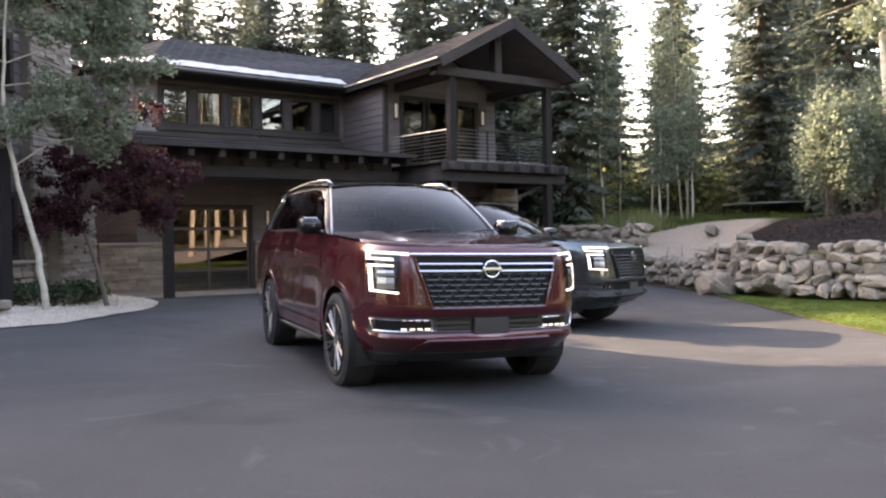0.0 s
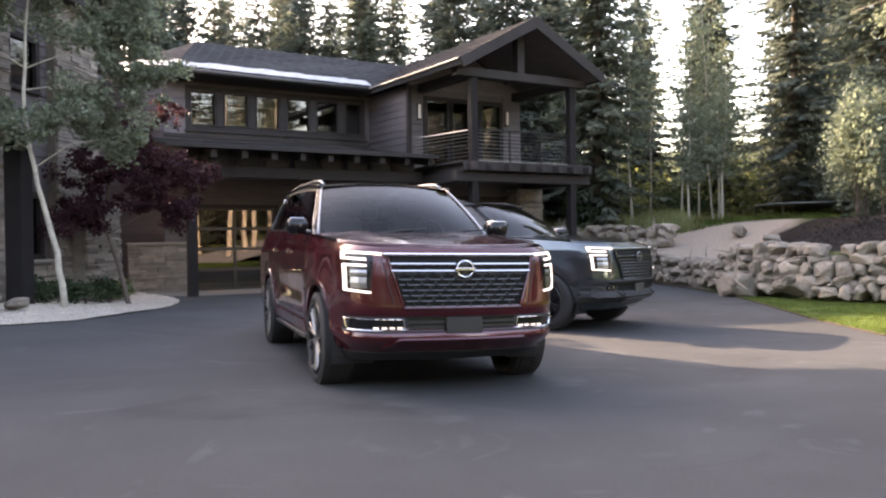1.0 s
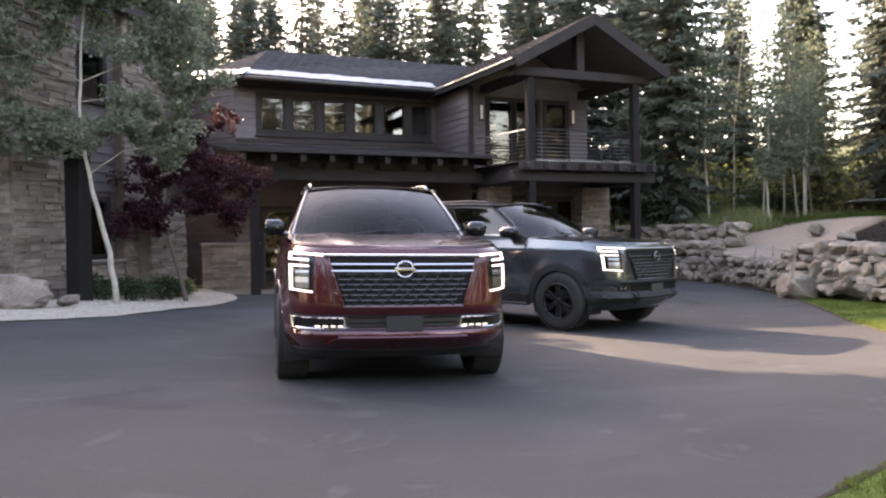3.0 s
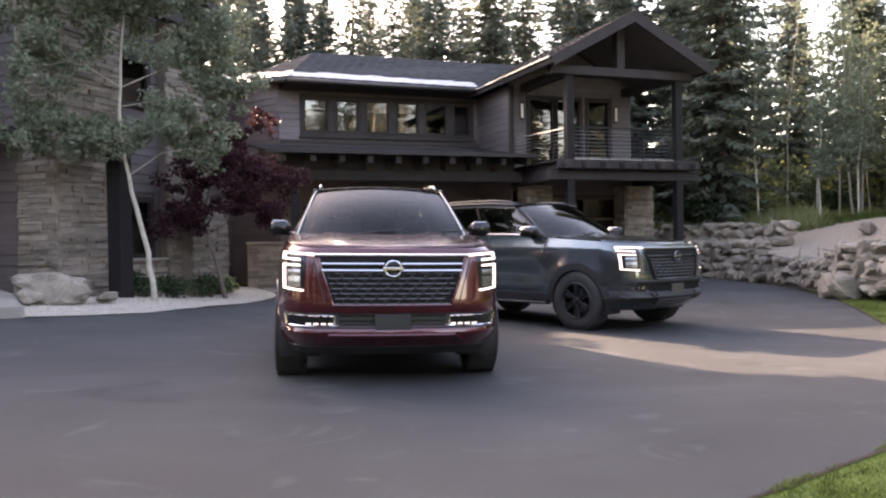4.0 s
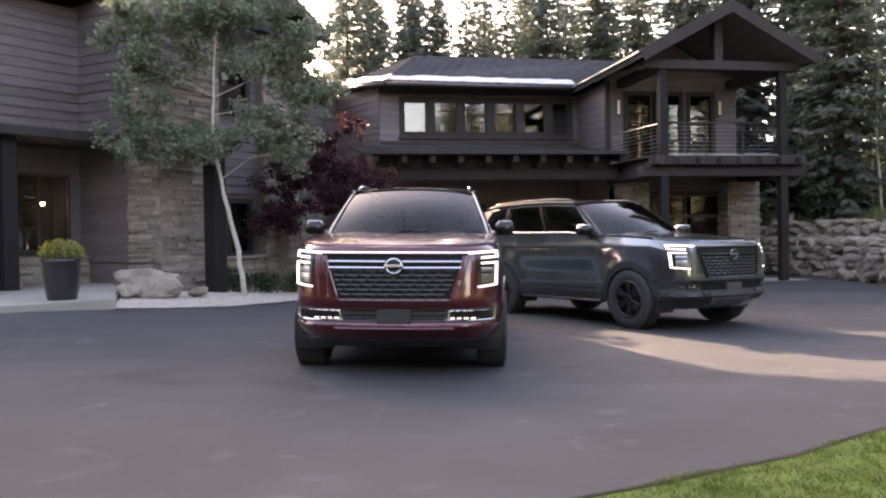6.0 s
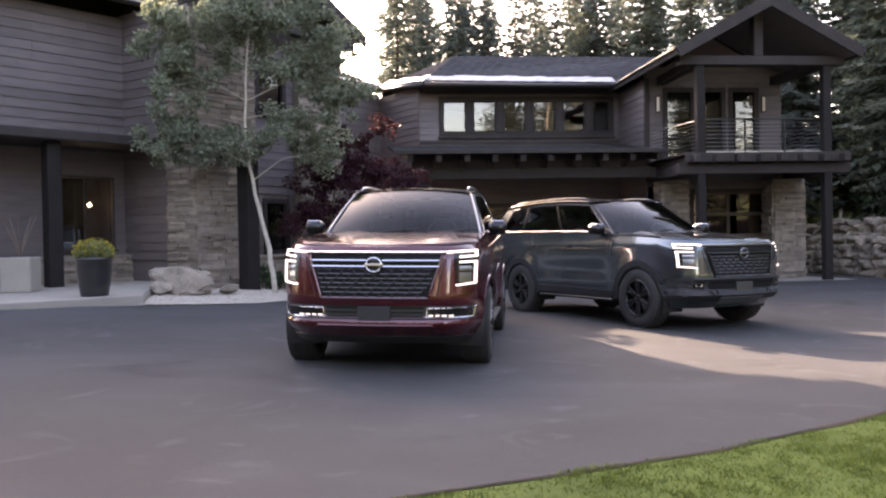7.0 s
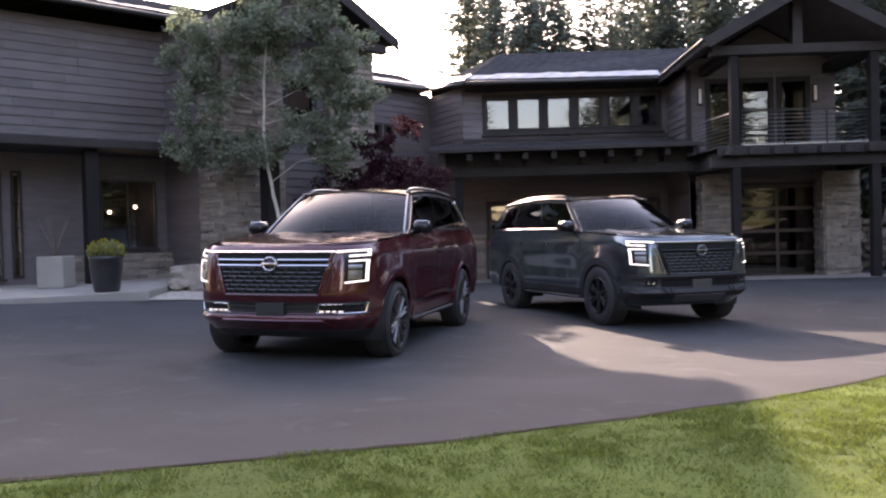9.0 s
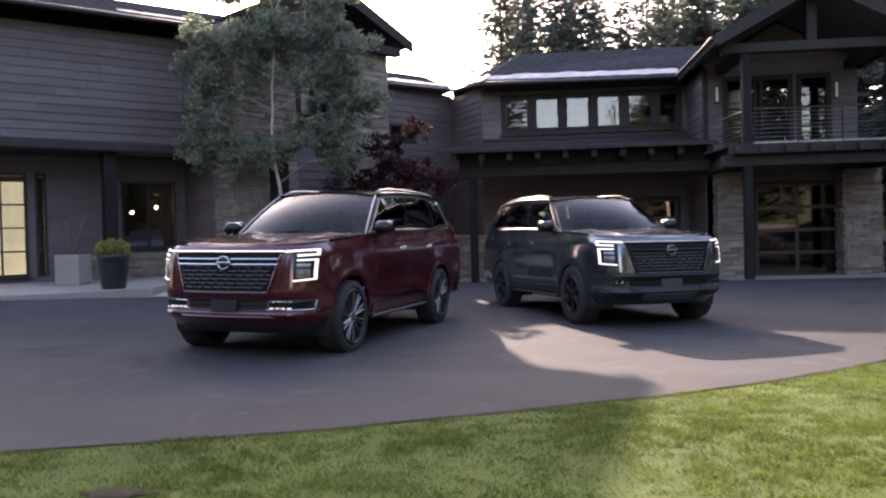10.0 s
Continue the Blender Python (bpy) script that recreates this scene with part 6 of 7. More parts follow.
def spruce_meshes(h, r, seed, gap=0.36, twig=0.17, bare=0.10):
    """Trunk and crown of a spruce: whorls of drooping boughs set with sprays of needles."""
    rnd = random.Random(seed)
    tb = bmesh.new()
    lean = rnd.uniform(-0.02, 0.02)
    pts = [Vector((lean * h * t + 0.05 * math.sin(7 * t + seed), 0.04 * math.sin(5 * t), h * t)) for t in [k / 10 for k in range(11)]]
    add_tube(tb, pts, [0.018 * h * (1 - 0.93 * k / 10) * (1.25 if k == 0 else 1) * 0.6 for k in range(11)], 9)
    verts, faces = [], []
    z = h * bare
    while z < h * 0.995:
        t = (z - h * bare) / (h * (1 - bare))
        n = rnd.randint(5, 7)
        a0 = rnd.uniform(0, math.tau)
        cx, cy = lean * z, 0
        for k in range(n):
            a = a0 + math.tau * k / n + rnd.uniform(-0.35, 0.35)
            L = (r * (1 - t) ** 0.72 * (0.55 + 0.45 * smooth01(0, 0.18, t)) + 0.16) * rnd.uniform(0.6, 1.18)
            if rnd.random() < 0.07:
                L *= 0.4
            pitch = -0.42 + 0.95 * t + rnd.uniform(-0.15, 0.15)
            out = Vector((math.cos(a), math.sin(a), 0))
            across = Vector((-math.sin(a), math.cos(a), 0))
            p = Vector((cx, cy, z))
            steps = max(2, int(L / twig))
            for j in range(1, steps + 1):
                s = j / steps
                zz = math.tan(pitch) * L * s * 0.8 - 0.22 * L * s * s + 0.20 * L * s ** 4
                q = Vector((cx, cy, z)) + out * (L * s) + Vector((0, 0, zz))
                d = (q - p).normalized()
                if j == 1 or j % 2 == 0:
                    i = len(verts)
                    verts += [p + Vector((0, 0, 0.018)), p - Vector((0, 0, 0.018)), q - Vector((0, 0, 0.012)), q + Vector((0, 0, 0.012))]
                    faces += [(i, i + 1, i + 2, i + 3)]
                wl = (0.16 + 0.34 * (1 - s) + 0.08) * min(1.0, 0.5 + L / 2.0) * rnd.uniform(0.7, 1.25)
                for sg in (-1, 1):
                    td = (d * 0.75 + across * sg * rnd.uniform(0.5, 0.95) + Vector((0, 0, rnd.uniform(-0.5, 0.05)))).normalized()
                    nn = td.cross(Vector((rnd.uniform(-0.6, 0.6), rnd.uniform(-0.6, 0.6), 1))).normalized()
                    kite(verts, faces, q - d * rnd.uniform(0, twig), td, nn, wl * 1.1, 0.075 + 0.045 * rnd.random())
                if rnd.random() < 0.55:
                    td = (d * 0.5 + Vector((0, 0, -1)) * rnd.uniform(0.5, 1.0) + across * rnd.uniform(-0.3, 0.3)).normalized()
                    kite(verts, faces, q, td, across, wl * 0.8, 0.05)
                p = q
        z += gap * rnd.uniform(0.7, 1.3) * (0.75 + 0.4 * (1 - t))
    return tb, verts, faces


def make_spruce(h, r, seed, needles, label, gap=0.36, twig=0.17, bare=0.1, base=(0, 0, 0)):
    tb, verts, faces = spruce_meshes(h, r, seed, gap, twig, bare)
    tree = empty("spruce_tree", Matrix.Translation(base), label, "tree", group="spruce trees")
    part("trunk", tb, M_BARK, tree, smooth=True)
    from_lists("crown", verts, faces, needles, tree, "drooping boughs of needles")
    return tree


def leafy(verts, faces, c, rad, count, size, rnd, shell=0.35):
    """Leaves scattered through an uneven blob."""
    for _ in range(count):
        d = Vector((rnd.gauss(0, 1), rnd.gauss(0, 1), rnd.gauss(0, 1))).normalized()
        k = shell + (1 - shell) * rnd.random() ** 0.6
        p = c + Vector((d.x * rad.x, d.y * rad.y, d.z * rad.z)) * k
        a = Vector((rnd.gauss(0, 1), rnd.gauss(0, 1), rnd.gauss(0, 0.7))).normalized()
        b = a.cross(Vector((rnd.gauss(0, 1), rnd.gauss(0, 1), rnd.gauss(0, 1)))).normalized()
        s = size * rnd.uniform(0.7, 1.3)
        kite(verts, faces, p, a, b, s * 1.25, s * 0.5)


def make_broadleaf(name, m, trunk_pts, radius, clumps, leaf_count, size, bark, leaves, label, group, seed, twigs=26):
    """A trunk with limbs towards leaf clumps; the crown is thousands of small leaves with gaps."""
    rnd = random.Random(seed)
    tree = empty(name, m, label, "tree", group=group)
    bm = bmesh.new()
    n = len(trunk_pts)
    fine = []
    for i in range(n - 1):
        p, q = Vector(trunk_pts[i]), Vector(trunk_pts[i + 1])
        for j in range(4):
            fine.append(p.lerp(q, j / 4) + Vector((rnd.uniform(-1, 1), rnd.uniform(-1, 1), 0)) * radius * 0.35)
    fine.append(Vector(trunk_pts[-1]))
    add_tube(bm, fine, [radius * (1.15 - 0.95 * k / (len(fine) - 1)) for k in range(len(fine))], 10)
    part("trunk", bm, bark, tree, smooth=True)
    verts, faces = [], []
    total = sum(c[1].x * c[1].y * c[1].z for c in clumps)
    for c, rad in clumps:
        k = min(fine, key=lambda p: (p - c).length + abs(p.z - (c.z - rad.z)) * 0.5)
        mid = k.lerp(c, 0.5) + Vector((rnd.uniform(-0.15, 0.15), rnd.uniform(-0.15, 0.15), rnd.uniform(0, 0.2)))
        lb = bmesh.new()
        add_tube(lb, [k, mid, c], [radius * 0.24, radius * 0.16, radius * 0.07], 6)
        for _ in range(max(3, int(twigs / len(clumps)))):
            e = c + Vector((rnd.uniform(-1, 1) * rad.x, rnd.uniform(-1, 1) * rad.y, rnd.uniform(-1, 1) * rad.z)) * 0.8
            add_tube(lb, [mid.lerp(c, rnd.uniform(0.3, 1)), e], [radius * 0.12, radius * 0.04], 4)
        part("limb", lb, bark, tree, smooth=True)
        m_ = int(leaf_count * rad.x * rad.y * rad.z / total)
        # small sub-clumps make an uneven outline
        for _ in range(24):
            d = Vector((rnd.gauss(0, 1), rnd.gauss(0, 1), rnd.gauss(0, 1))).normalized()
            cc = c + Vector((d.x * rad.x, d.y * rad.y, d.z * rad.z)) * rnd.uniform(0.25, 1.0)
            leafy(verts, faces, cc, rad * rnd.uniform(0.14, 0.36), m_ // 24, size, rnd, 0.1)
    from_lists("crown", verts, faces, leaves, tree, "many small leaves")
    return tree


V = Vector
rs = random.Random(77)
# near conifers on the hillside, each its own shape
near = [
    # the first two, behind the lodge, are added to shade the dirt bank
    ((18.7, 27.6), 14.5, 2.2, 10), ((16.6, 31.6), 15.5, 2.4, 11), ((29.8, 23.9), 14.2, 1.9, 1), ((27.6, 18.4), 18.0, 2.3, 2), ((33.6, 31.6), 11.5, 1.8, 3),
    ((20.9, 21.6), 16.0, 2.9, 5), ((19.4, 24.8), 13.5, 2.5, 12), ((21.2, 28.8), 15.0, 2.6, 13), ((21.9, 25.6), 14.5, 2.4, 6), ((31.0, 18.9), 17.0, 2.4, 7), ((20.6, 31.4), 15.0, 2.5, 8), ((25.8, 14.0), 16.0, 2.6, 9),
]
for (x, y), h, r, s in near:
    make_spruce(h, r, s, M_NEEDLE if s % 2 else M_NEEDLE2, "tall dark green spruce on the grassy hillside", 0.30, 0.14, 0.05 if s != 4 else 0.2, (x, y, gz(x, y) - 0.1))
# the wood behind the houses and round the clearing: five shapes, set out again and again
proto = [make_spruce(h, r, 40 + i, M_NEEDLE if i % 2 else M_NEEDLE2, "dark green spruce in the wood behind the houses", 0.34, 0.18, 0.05, b + (0,)) for i, (h, r, b) in enumerate(
    ((14.5, 2.5, (10.2, 39.8)), (13.0, 2.1, (15.2, 37.0)), (16.0, 2.7, (14.0, 41.5)), (12.0, 2.2, (19.0, 39.2)), (13.5, 2.0, (17.4, 36.4))))]
for o in proto:
    o.location.z = gz(o.location.x, o.location.y) - 0.1
spots = [(6.4, 38.5), (7.8, 37.2), (9.6, 38.4), (11.2, 39.5), (12.9, 40.6), (14.6, 38.6), (16.0, 36.6), (10.2, 43.4), (13.4, 44), (17, 41), (18.8, 36.2), (19.8, 34.4), (8.0, 43), (12.4, 38.2), (12.0, 46), (16.8, 44), (21.0, 36.0), (22.4, 42), (24.6, 33.6), (25.5, 38), (27.5, 31.0), (29.0, 36), (32.0, 30.5), (35.0, 29.0), (31.0, 33.0), (37.0, 25.5), (34.4, 20.5),
         (33.5, 34), (35.5, 27), (38, 31), (35.5, 23.0), (37.5, 18), (41, 24), (36.0, 12.5), (40, 8), (44, 16), (33, 40), (40, 38), (47, 30), (26, 47), (18.6, 48),
         (9.6, 49), (46, 3), (50, 12), (38.0, 2.0), (33.0, 8.4), (17.8, 33.4), (14.4, 34.8), (10.6, 36.6), (30, 44), (20, 45), (9.0, 36.0), (7.6, 40.5), (11.8, 42.6), (16.2, 39.6), (13.2, 36.4), (18.4, 42), (15.6, 47), (6.6, 46)]
def in_gap(x, y):
    """Two clearings in the wood through which the pale sky shows."""
    b = math.degrees(math.atan2(x, y))
    return 52.4 < b < 54.5 or 47.4 < b < 49.0


spots = [q for q in spots if not in_gap(*q)]
for x, y in spots:
    k = rs.uniform(0.8, 1.12)
    copy_thing(rs.choice(proto), Matrix.Translation((x, y, gz(x, y) - 0.1)) @ Matrix.Rotation(rs.uniform(0, 6.28), 4, "Z") @ Matrix.Diagonal((k, k, k, 1)))
# woods on the other sides of the clearing
for k in range(140):
    a = math.pi * (0.96 + 1.08 * (k + rs.uniform(-0.4, 0.4)) / 140)
    d = rs.uniform(20, 36)
    x, y = 6 + d * math.cos(a) * 1.25, -1 + d * math.sin(a)
    if 7.4 < 8.5 + (x - 8.5) * 48 / (22.9 - y) < 13.2 and y < -8:
        continue
    s = rs.uniform(0.9, 1.25)
    copy_thing(rs.choice(proto), Matrix.Translation((x, y, gz(x, y) - 0.1)) @ Matrix.Rotation(rs.uniform(0, 6.28), 4, "Z") @ Matrix.Diagonal((s, s, s, 1)))
# far woods closing the view
fv, ff = [], []
for k in range(250):
    a = math.radians(-8 + 196 * k / 250)
    d = rs.uniform(52, 78)
    if a > math.radians(95) and a < math.radians(120):
        continue
    x, y = 14 + d * math.cos(a), 2 + d * math.sin(a)
    if x < 7.5 - 0.05 * (y + 3) and y > 20:
        continue
    _, vv, fc = spruce_meshes(rs.uniform(11, 16.5) * (0.5 if in_gap(x, y) else 1), rs.uniform(2.0, 2.8), 900 + k, 0.8, 0.42, 0.02)
    _.free()
    n0, g = len(fv), gz(x, y)
    fv += [Vector((v.x * 1.25 + x, v.y * 1.25 + y, v.z + g)) for v in vv]
    ff += [tuple(n0 + i for i in f) for f in fc]
tagged(from_lists("far_woods", fv, ff, M_NEEDLE2), "far dark spruce wood closing the view", "trees", kind="stuff")

# slim aspens and saplings on the terrace
def aspen(x, y, h, seed, leaves=2600, lean=0.0, r=0.036, label="slim pale-barked aspen with sparse grey-green leaves"):
    rnd = random.Random(seed)
    pts = [(0, 0, 0), (lean * 0.4 * h * 0.1, 0.02 * h, h * 0.35), (lean * h * 0.08, -0.01 * h, h * 0.7), (lean * h * 0.1, 0, h)]
    cl = []
    for k in range(7):
        t = 0.42 + 0.58 * k / 6
        w = 0.15 * h * (1.15 - 0.75 * t) + 0.25
        cl.append((V((lean * h * 0.09 + rnd.uniform(-0.4, 0.4) * w, rnd.uniform(-0.4, 0.4) * w, h * t)), V((w, w, 0.10 * h))))
    return make_broadleaf("aspen_tree", Matrix.Translation((x, y, gz(x, y) - 0.05)), pts, r, cl, leaves, 0.085, M_ASPENBARK, M_ASPENLEAF, label, "aspen trees", seed)


for i, (x, y, h) in enumerate(((21.5, 20.5, 7), (22.6, 22.4, 9), (23.6, 20.2, 6.5), (24.8, 22.8, 10), (25.2, 20.8, 8), (22.0, 25.0, 8), (27.8, 21.8, 7),
                               (30.2, 18.2, 6), (28.4, 16.4, 7.5), (26.8, 13.6, 5), (25.6, 12.2, 4.5), (29.6, 13.0, 6), (31.2, 15.8, 7), (24.2, 25.6, 9), (33.0, 12.0, 8), (20.6, 22.6, 6), (23.0, 17.9, 4.5), (25.6, 20.2, 5.5), (30.6, 17.4, 4.2), (28.6, 19.2, 6.5), (29.4, 15.0, 5.2), (22.2, 18.6, 3.8), (30.6, 20.8, 7.2), (27.6, 12.4, 4.4), (31.8, 13.6, 6.4), (24.6, 19.6, 7.5))):
    aspen(x, y, h, 300 + i, 1900, rs.uniform(-1, 1))
aspen(21.9, 10.8, 13.5, 399, 17000, 0.2, 0.13, "tall spreading aspen with pale trunk behind the mulched mound")
ap = aspen(-6, -16, 11, 390, 2600, 0.3, 0.16, "tall aspen with pale bark at the clearing's edge")
for x, y in ((-1, -19), (4, -17), (17.1, -6.0), (18.4, -6.3), (18.8, -6.1), (20.6, -5.8), (14.5, -14), (19, -19), (23, -14), (-11, -13), (-15, -8), (26, -8), (1.5, -24)):
    copy_thing(ap, Matrix.Translation((x, y, -0.05)) @ Matrix.Rotation(rs.uniform(0, 6.28), 4, "Z"))

# the leaning aspen in the gravel bed, and its fuller neighbour
make_broadleaf("aspen_tree", Matrix.Translation((2.55, 14.5, gz(2.55, 14.5))), [(0, 0, -0.1), (-0.12, 0.0, 0.9), (-0.38, 0.05, 2.0), (-0.55, 0.1, 3.2), (-0.5, 0.1, 4.6), (-0.4, 0.1, 6.0)], 0.05,
               [(V((-1.0, 0.0, 3.1)), V((0.9, 0.8, 0.6))), (V((0.4, 0.2, 3.3)), V((0.9, 0.8, 0.6))), (V((-1.75, -0.1, 4.4)), V((0.75, 0.7, 0.8))), (V((0.85, 0.2, 4.6)), V((0.8, 0.8, 0.8))),
                (V((-0.5, 0.0, 5.4)), V((1.2, 1.0, 0.9))), (V((0.5, 0.3, 6.1)), V((0.9, 0.8, 0.7))), (V((-0.9, 0.2, 6.6)), V((1.1, 0.9, 0.8))), (V((-0.2, 0.1, 7.4)), V((0.8, 0.7, 0.7))), (V((1.0, 0.3, 2.9)), V((0.7, 0.6, 0.5))), (V((1.3, 0.3, 4.0)), V((0.8, 0.7, 0.6))), (V((-1.9, 0.0, 3.2)), V((0.8, 0.7, 0.7))), (V((-2.0, 0.0, 5.2)), V((0.9, 0.8, 0.8))), (V((1.2, 0.3, 5.2)), V((0.8, 0.7, 0.7)))],
               46000, 0.060, M_ASPENBARK, M_ASPENLEAF, "leaning aspen with pale trunk and dense leaves in gravel", "aspen trees", 411, 60)
# purple-leaved plum with two thin stems
make_broadleaf("plum_tree", Matrix.Translation((4.0, 16.9, gz(4.0, 16.9))), [(0.05, 0, -0.1), (-0.15, 0.0, 0.8), (-0.4, 0.1, 1.6), (-0.3, 0.1, 2.4), (-0.1, 0.1, 3.1)], 0.045,
               [(V((-1.0, 0.0, 1.8)), V((0.8, 0.7, 0.55))), (V((0.9, 0.0, 1.9)), V((0.7, 0.7, 0.5))), (V((1.3, 0.1, 2.6)), V((0.7, 0.6, 0.5))), (V((0.1, 0.0, 2.2)), V((0.75, 0.7, 0.5))), (V((-0.5, 0.1, 2.7)), V((0.8, 0.7, 0.5))), (V((0.5, 0.1, 2.9)), V((0.7, 0.6, 0.5))), (V((0.0, 0.0, 3.4)), V((0.7, 0.6, 0.5))), (V((0.9, 0.2, 3.9)), V((0.4, 0.4, 0.35)))],
               17000, 0.055, M_PLUMBARK, M_PLUMLEAF, "purple-leaved plum tree with thin stems in the bed", "", 412, 40)


def shrub(x, y, rx, rz, leaves, count, size, label, seed, dz=0.0):
    rnd = random.Random(seed)
    sh = empty("shrub", Matrix.Translation((x, y, gz(x, y) + dz)), label, "shrub", group="shrubs")
    verts, faces = [], []
    for _ in range(9):
        a, k = rnd.uniform(0, math.tau), rnd.uniform(0.1, 0.75)
        e = V((math.cos(a) * rx * k, math.sin(a) * rx * k, rz * rnd.uniform(0.5, 1.0)))
        part("stem", tube_bm([(0, 0, -0.03), e * 0.55 + V((0, 0, 0.05)), e], [0.012, 0.008, 0.004], 5), M_PLUMBARK, sh)
        leafy(verts, faces, V((e.x, e.y, e.z * 0.8)), V((rx * 0.45, rx * 0.45, rz * 0.38)), count // 9, size, rnd, 0.1)
    verts = [V((v.x, v.y, max(v.z, 0.01))) for v in verts]
    from_lists("foliage", verts, faces, leaves, sh)
    return sh


shrub(4.15, 18.5, 0.42, 0.45, M_SHRUB, 900, 0.06, "low yellow-green shrub in the gravel bed", 501)
shrub(3.0, 16.5, 0.55, 0.45, M_SHRUBDARK, 1200, 0.05, "low dark green shrub in the gravel bed", 502)
shrub(3.75, 17.4, 0.5, 0.5, M_SHRUBDARK, 1100, 0.05, "grey-green shrub below the plum tree", 503)
shrub(2.4, 15.9, 0.5, 0.5, M_SHRUBDARK, 1100, 0.05, "dark green shrub by the stone wall", 504)
shrub(0.9, 14.6, 0.35, 0.4, M_SHRUBDARK, 700, 0.05, "dark low shrub before the stone pier", 505)
for i, (x, y, r, h) in enumerate(((20.4, 21.6, 1.0, 1.1), (21.8, 23.4, 1.3, 1.4), (24.2, 24.4, 1.4, 1.3), (26.2, 22.2, 1.2, 1.2), (29.4, 20.2, 1.3, 1.5), (31.0, 17.2, 1.4, 1.5), (25.0, 27.0, 1.6, 1.6),
                                  (28.2, 27.5, 1.8, 1.6), (33.5, 16, 1.7, 1.8), (30.0, 10.5, 1.3, 1.6), (19.4, 24.5, 1.1, 1.2), (22.8, 29.0, 1.6, 1.6), (27.2, 23.6, 1.3, 1.7), (30.5, 25.5, 1.6, 1.6))):
    shrub(x, y, r, h, M_SHRUB if i % 3 else M_SHRUBDARK, 1500, 0.10, "loose green undergrowth shrub at the edge of the wood", 520 + i)


# leafy thicket of young aspens behind the mulched mound
for i, (b, d, r, h) in enumerate(((57.6, 32.5, 1.2, 3.2), (60.2, 24.0, 1.0, 3.0), (60.6, 26.0, 1.2, 3.6), (61.6, 23.6, 0.9, 2.8), (63.0, 25.0, 1.1, 3.4), (64.4, 24.0, 1.0, 3.0), (62.2, 28.0, 1.3, 4.4), (59.2, 33.5, 1.4, 4.2))):
    x, y = 0.15 + d * math.sin(math.radians(b)), 0.1 + d * math.cos(math.radians(b))
    shrub(x, y, r, h, M_ASPENLEAF, 3600, 0.085, "leafy pale green thicket of young aspens behind the mound", 560 + i)


# ---- grass ----
def blades(name, poly, count, lo, hi, width, material, label, seed, lift=0.0, keep=None, bend=0.5):
    rnd = random.Random(seed)
    x0, x1 = min(p[0] for p in poly), max(p[0] for p in poly)
    y0, y1 = min(p[1] for p in poly), max(p[1] for p in poly)
    verts, faces = [], []
    made = 0
    while made < count:
        x, y = rnd.uniform(x0, x1), rnd.uniform(y0, y1)
        if not inside(poly, x, y) or (keep and rnd.random() > keep(x, y)):
            continue
        made += 1
        z = gz(x, y) + lift
        a = rnd.uniform(0, math.tau)
        h = rnd.uniform(lo, hi) * (0.75 + 0.5 * noise.noise(Vector((x * 1.3, y * 1.3, 9.0))))
        w = width * rnd.uniform(0.7, 1.3)
        dx, dy = math.cos(a) * w, math.sin(a) * w
        b = bend * h
        ex, ey = rnd.uniform(-b, b), rnd.uniform(-b, b)
        i = len(verts)
        verts += [(x - dx, y - dy, z), (x + dx, y + dy, z), (x + ex, y + ey, z + h)]
        faces += [(i, i + 1, i + 2)]
    return tagged(from_lists(name, verts, faces, material), label, "grass", kind="stuff")


def tufty(x, y):
    """Grass grows in small tufts with thin places between."""
    n = noise.noise(Vector((x * 6.0, y * 6.0, 2.0))) + 0.6 * noise.noise(Vector((x * 1.7, y * 1.7, 5.0)))
    return 0.25 + 0.75 * smooth01(-0.35, 0.35, n)


near_lawn = [(2.2, 1.0), (4.34, 1.54), (5.28, 1.81), (6.28, 2.14), (7.37, 2.70), (8.68, 3.46), (9.8, 4.34), (10.97, 5.28), (12.0, 6.0), (12.4, 3.2), (10.5, 0.6), (8.6, -0.6), (5.5, -0.6), (2.2, 0.0)]
blades("lawn_grass", near_lawn, 150000, 0.020, 0.046, 0.0040, M_BLADE, "short green lawn along the driveway", 601, 0.005, keep=tufty, bend=1.1)
far_lawn = [(10.97, 5.28), (12.7, 7.85), (14.7, 10.35), (16.0, 12.15), (17.2, 14.2), (16.1, 11.6), (15.6, 10.2), (16.0, 8.2), (16.8, 5.6), (17.5, 3.0), (13.5, 1.0), (10.5, 0.6), (12.4, 3.2), (12.0, 6.0)]
blades("lawn_grass", far_lawn, 60000, 0.03, 0.055, 0.006, M_BLADE, "short green lawn below the stone wall", 602, 0.005, keep=tufty, bend=1.0)
terrace = [(20.2, 20.0), (22.6, 14.4), (25.0, 11.4), (27, 7), (34, 8), (36, 20), (30, 28), (20, 30), (18.5, 24)]
blades("meadow_grass", terrace, 64000, 0.3, 0.75, 0.016, M_TALLGRASS, "long pale meadow grass on the terrace", 603, -0.05, keep=lambda x, y: 0.0 if (x - 25.6) ** 2 + (y - 16.1) ** 2 < 19 else 1.0)
for i, line in enumerate((((19.2, 22.4), (21.0, 18.0), (22.5, 14.2), (24.4, 12.2)),)):
    strip = [(x, y) for x, y in line] + [(x + 1.6, y + 1.0) for x, y in line[::-1]]
    blades("meadow_grass", strip, 9000, 0.12, 0.3, 0.010, M_BLADE, "green grass along the bank's edge", 610 + i, -0.04)

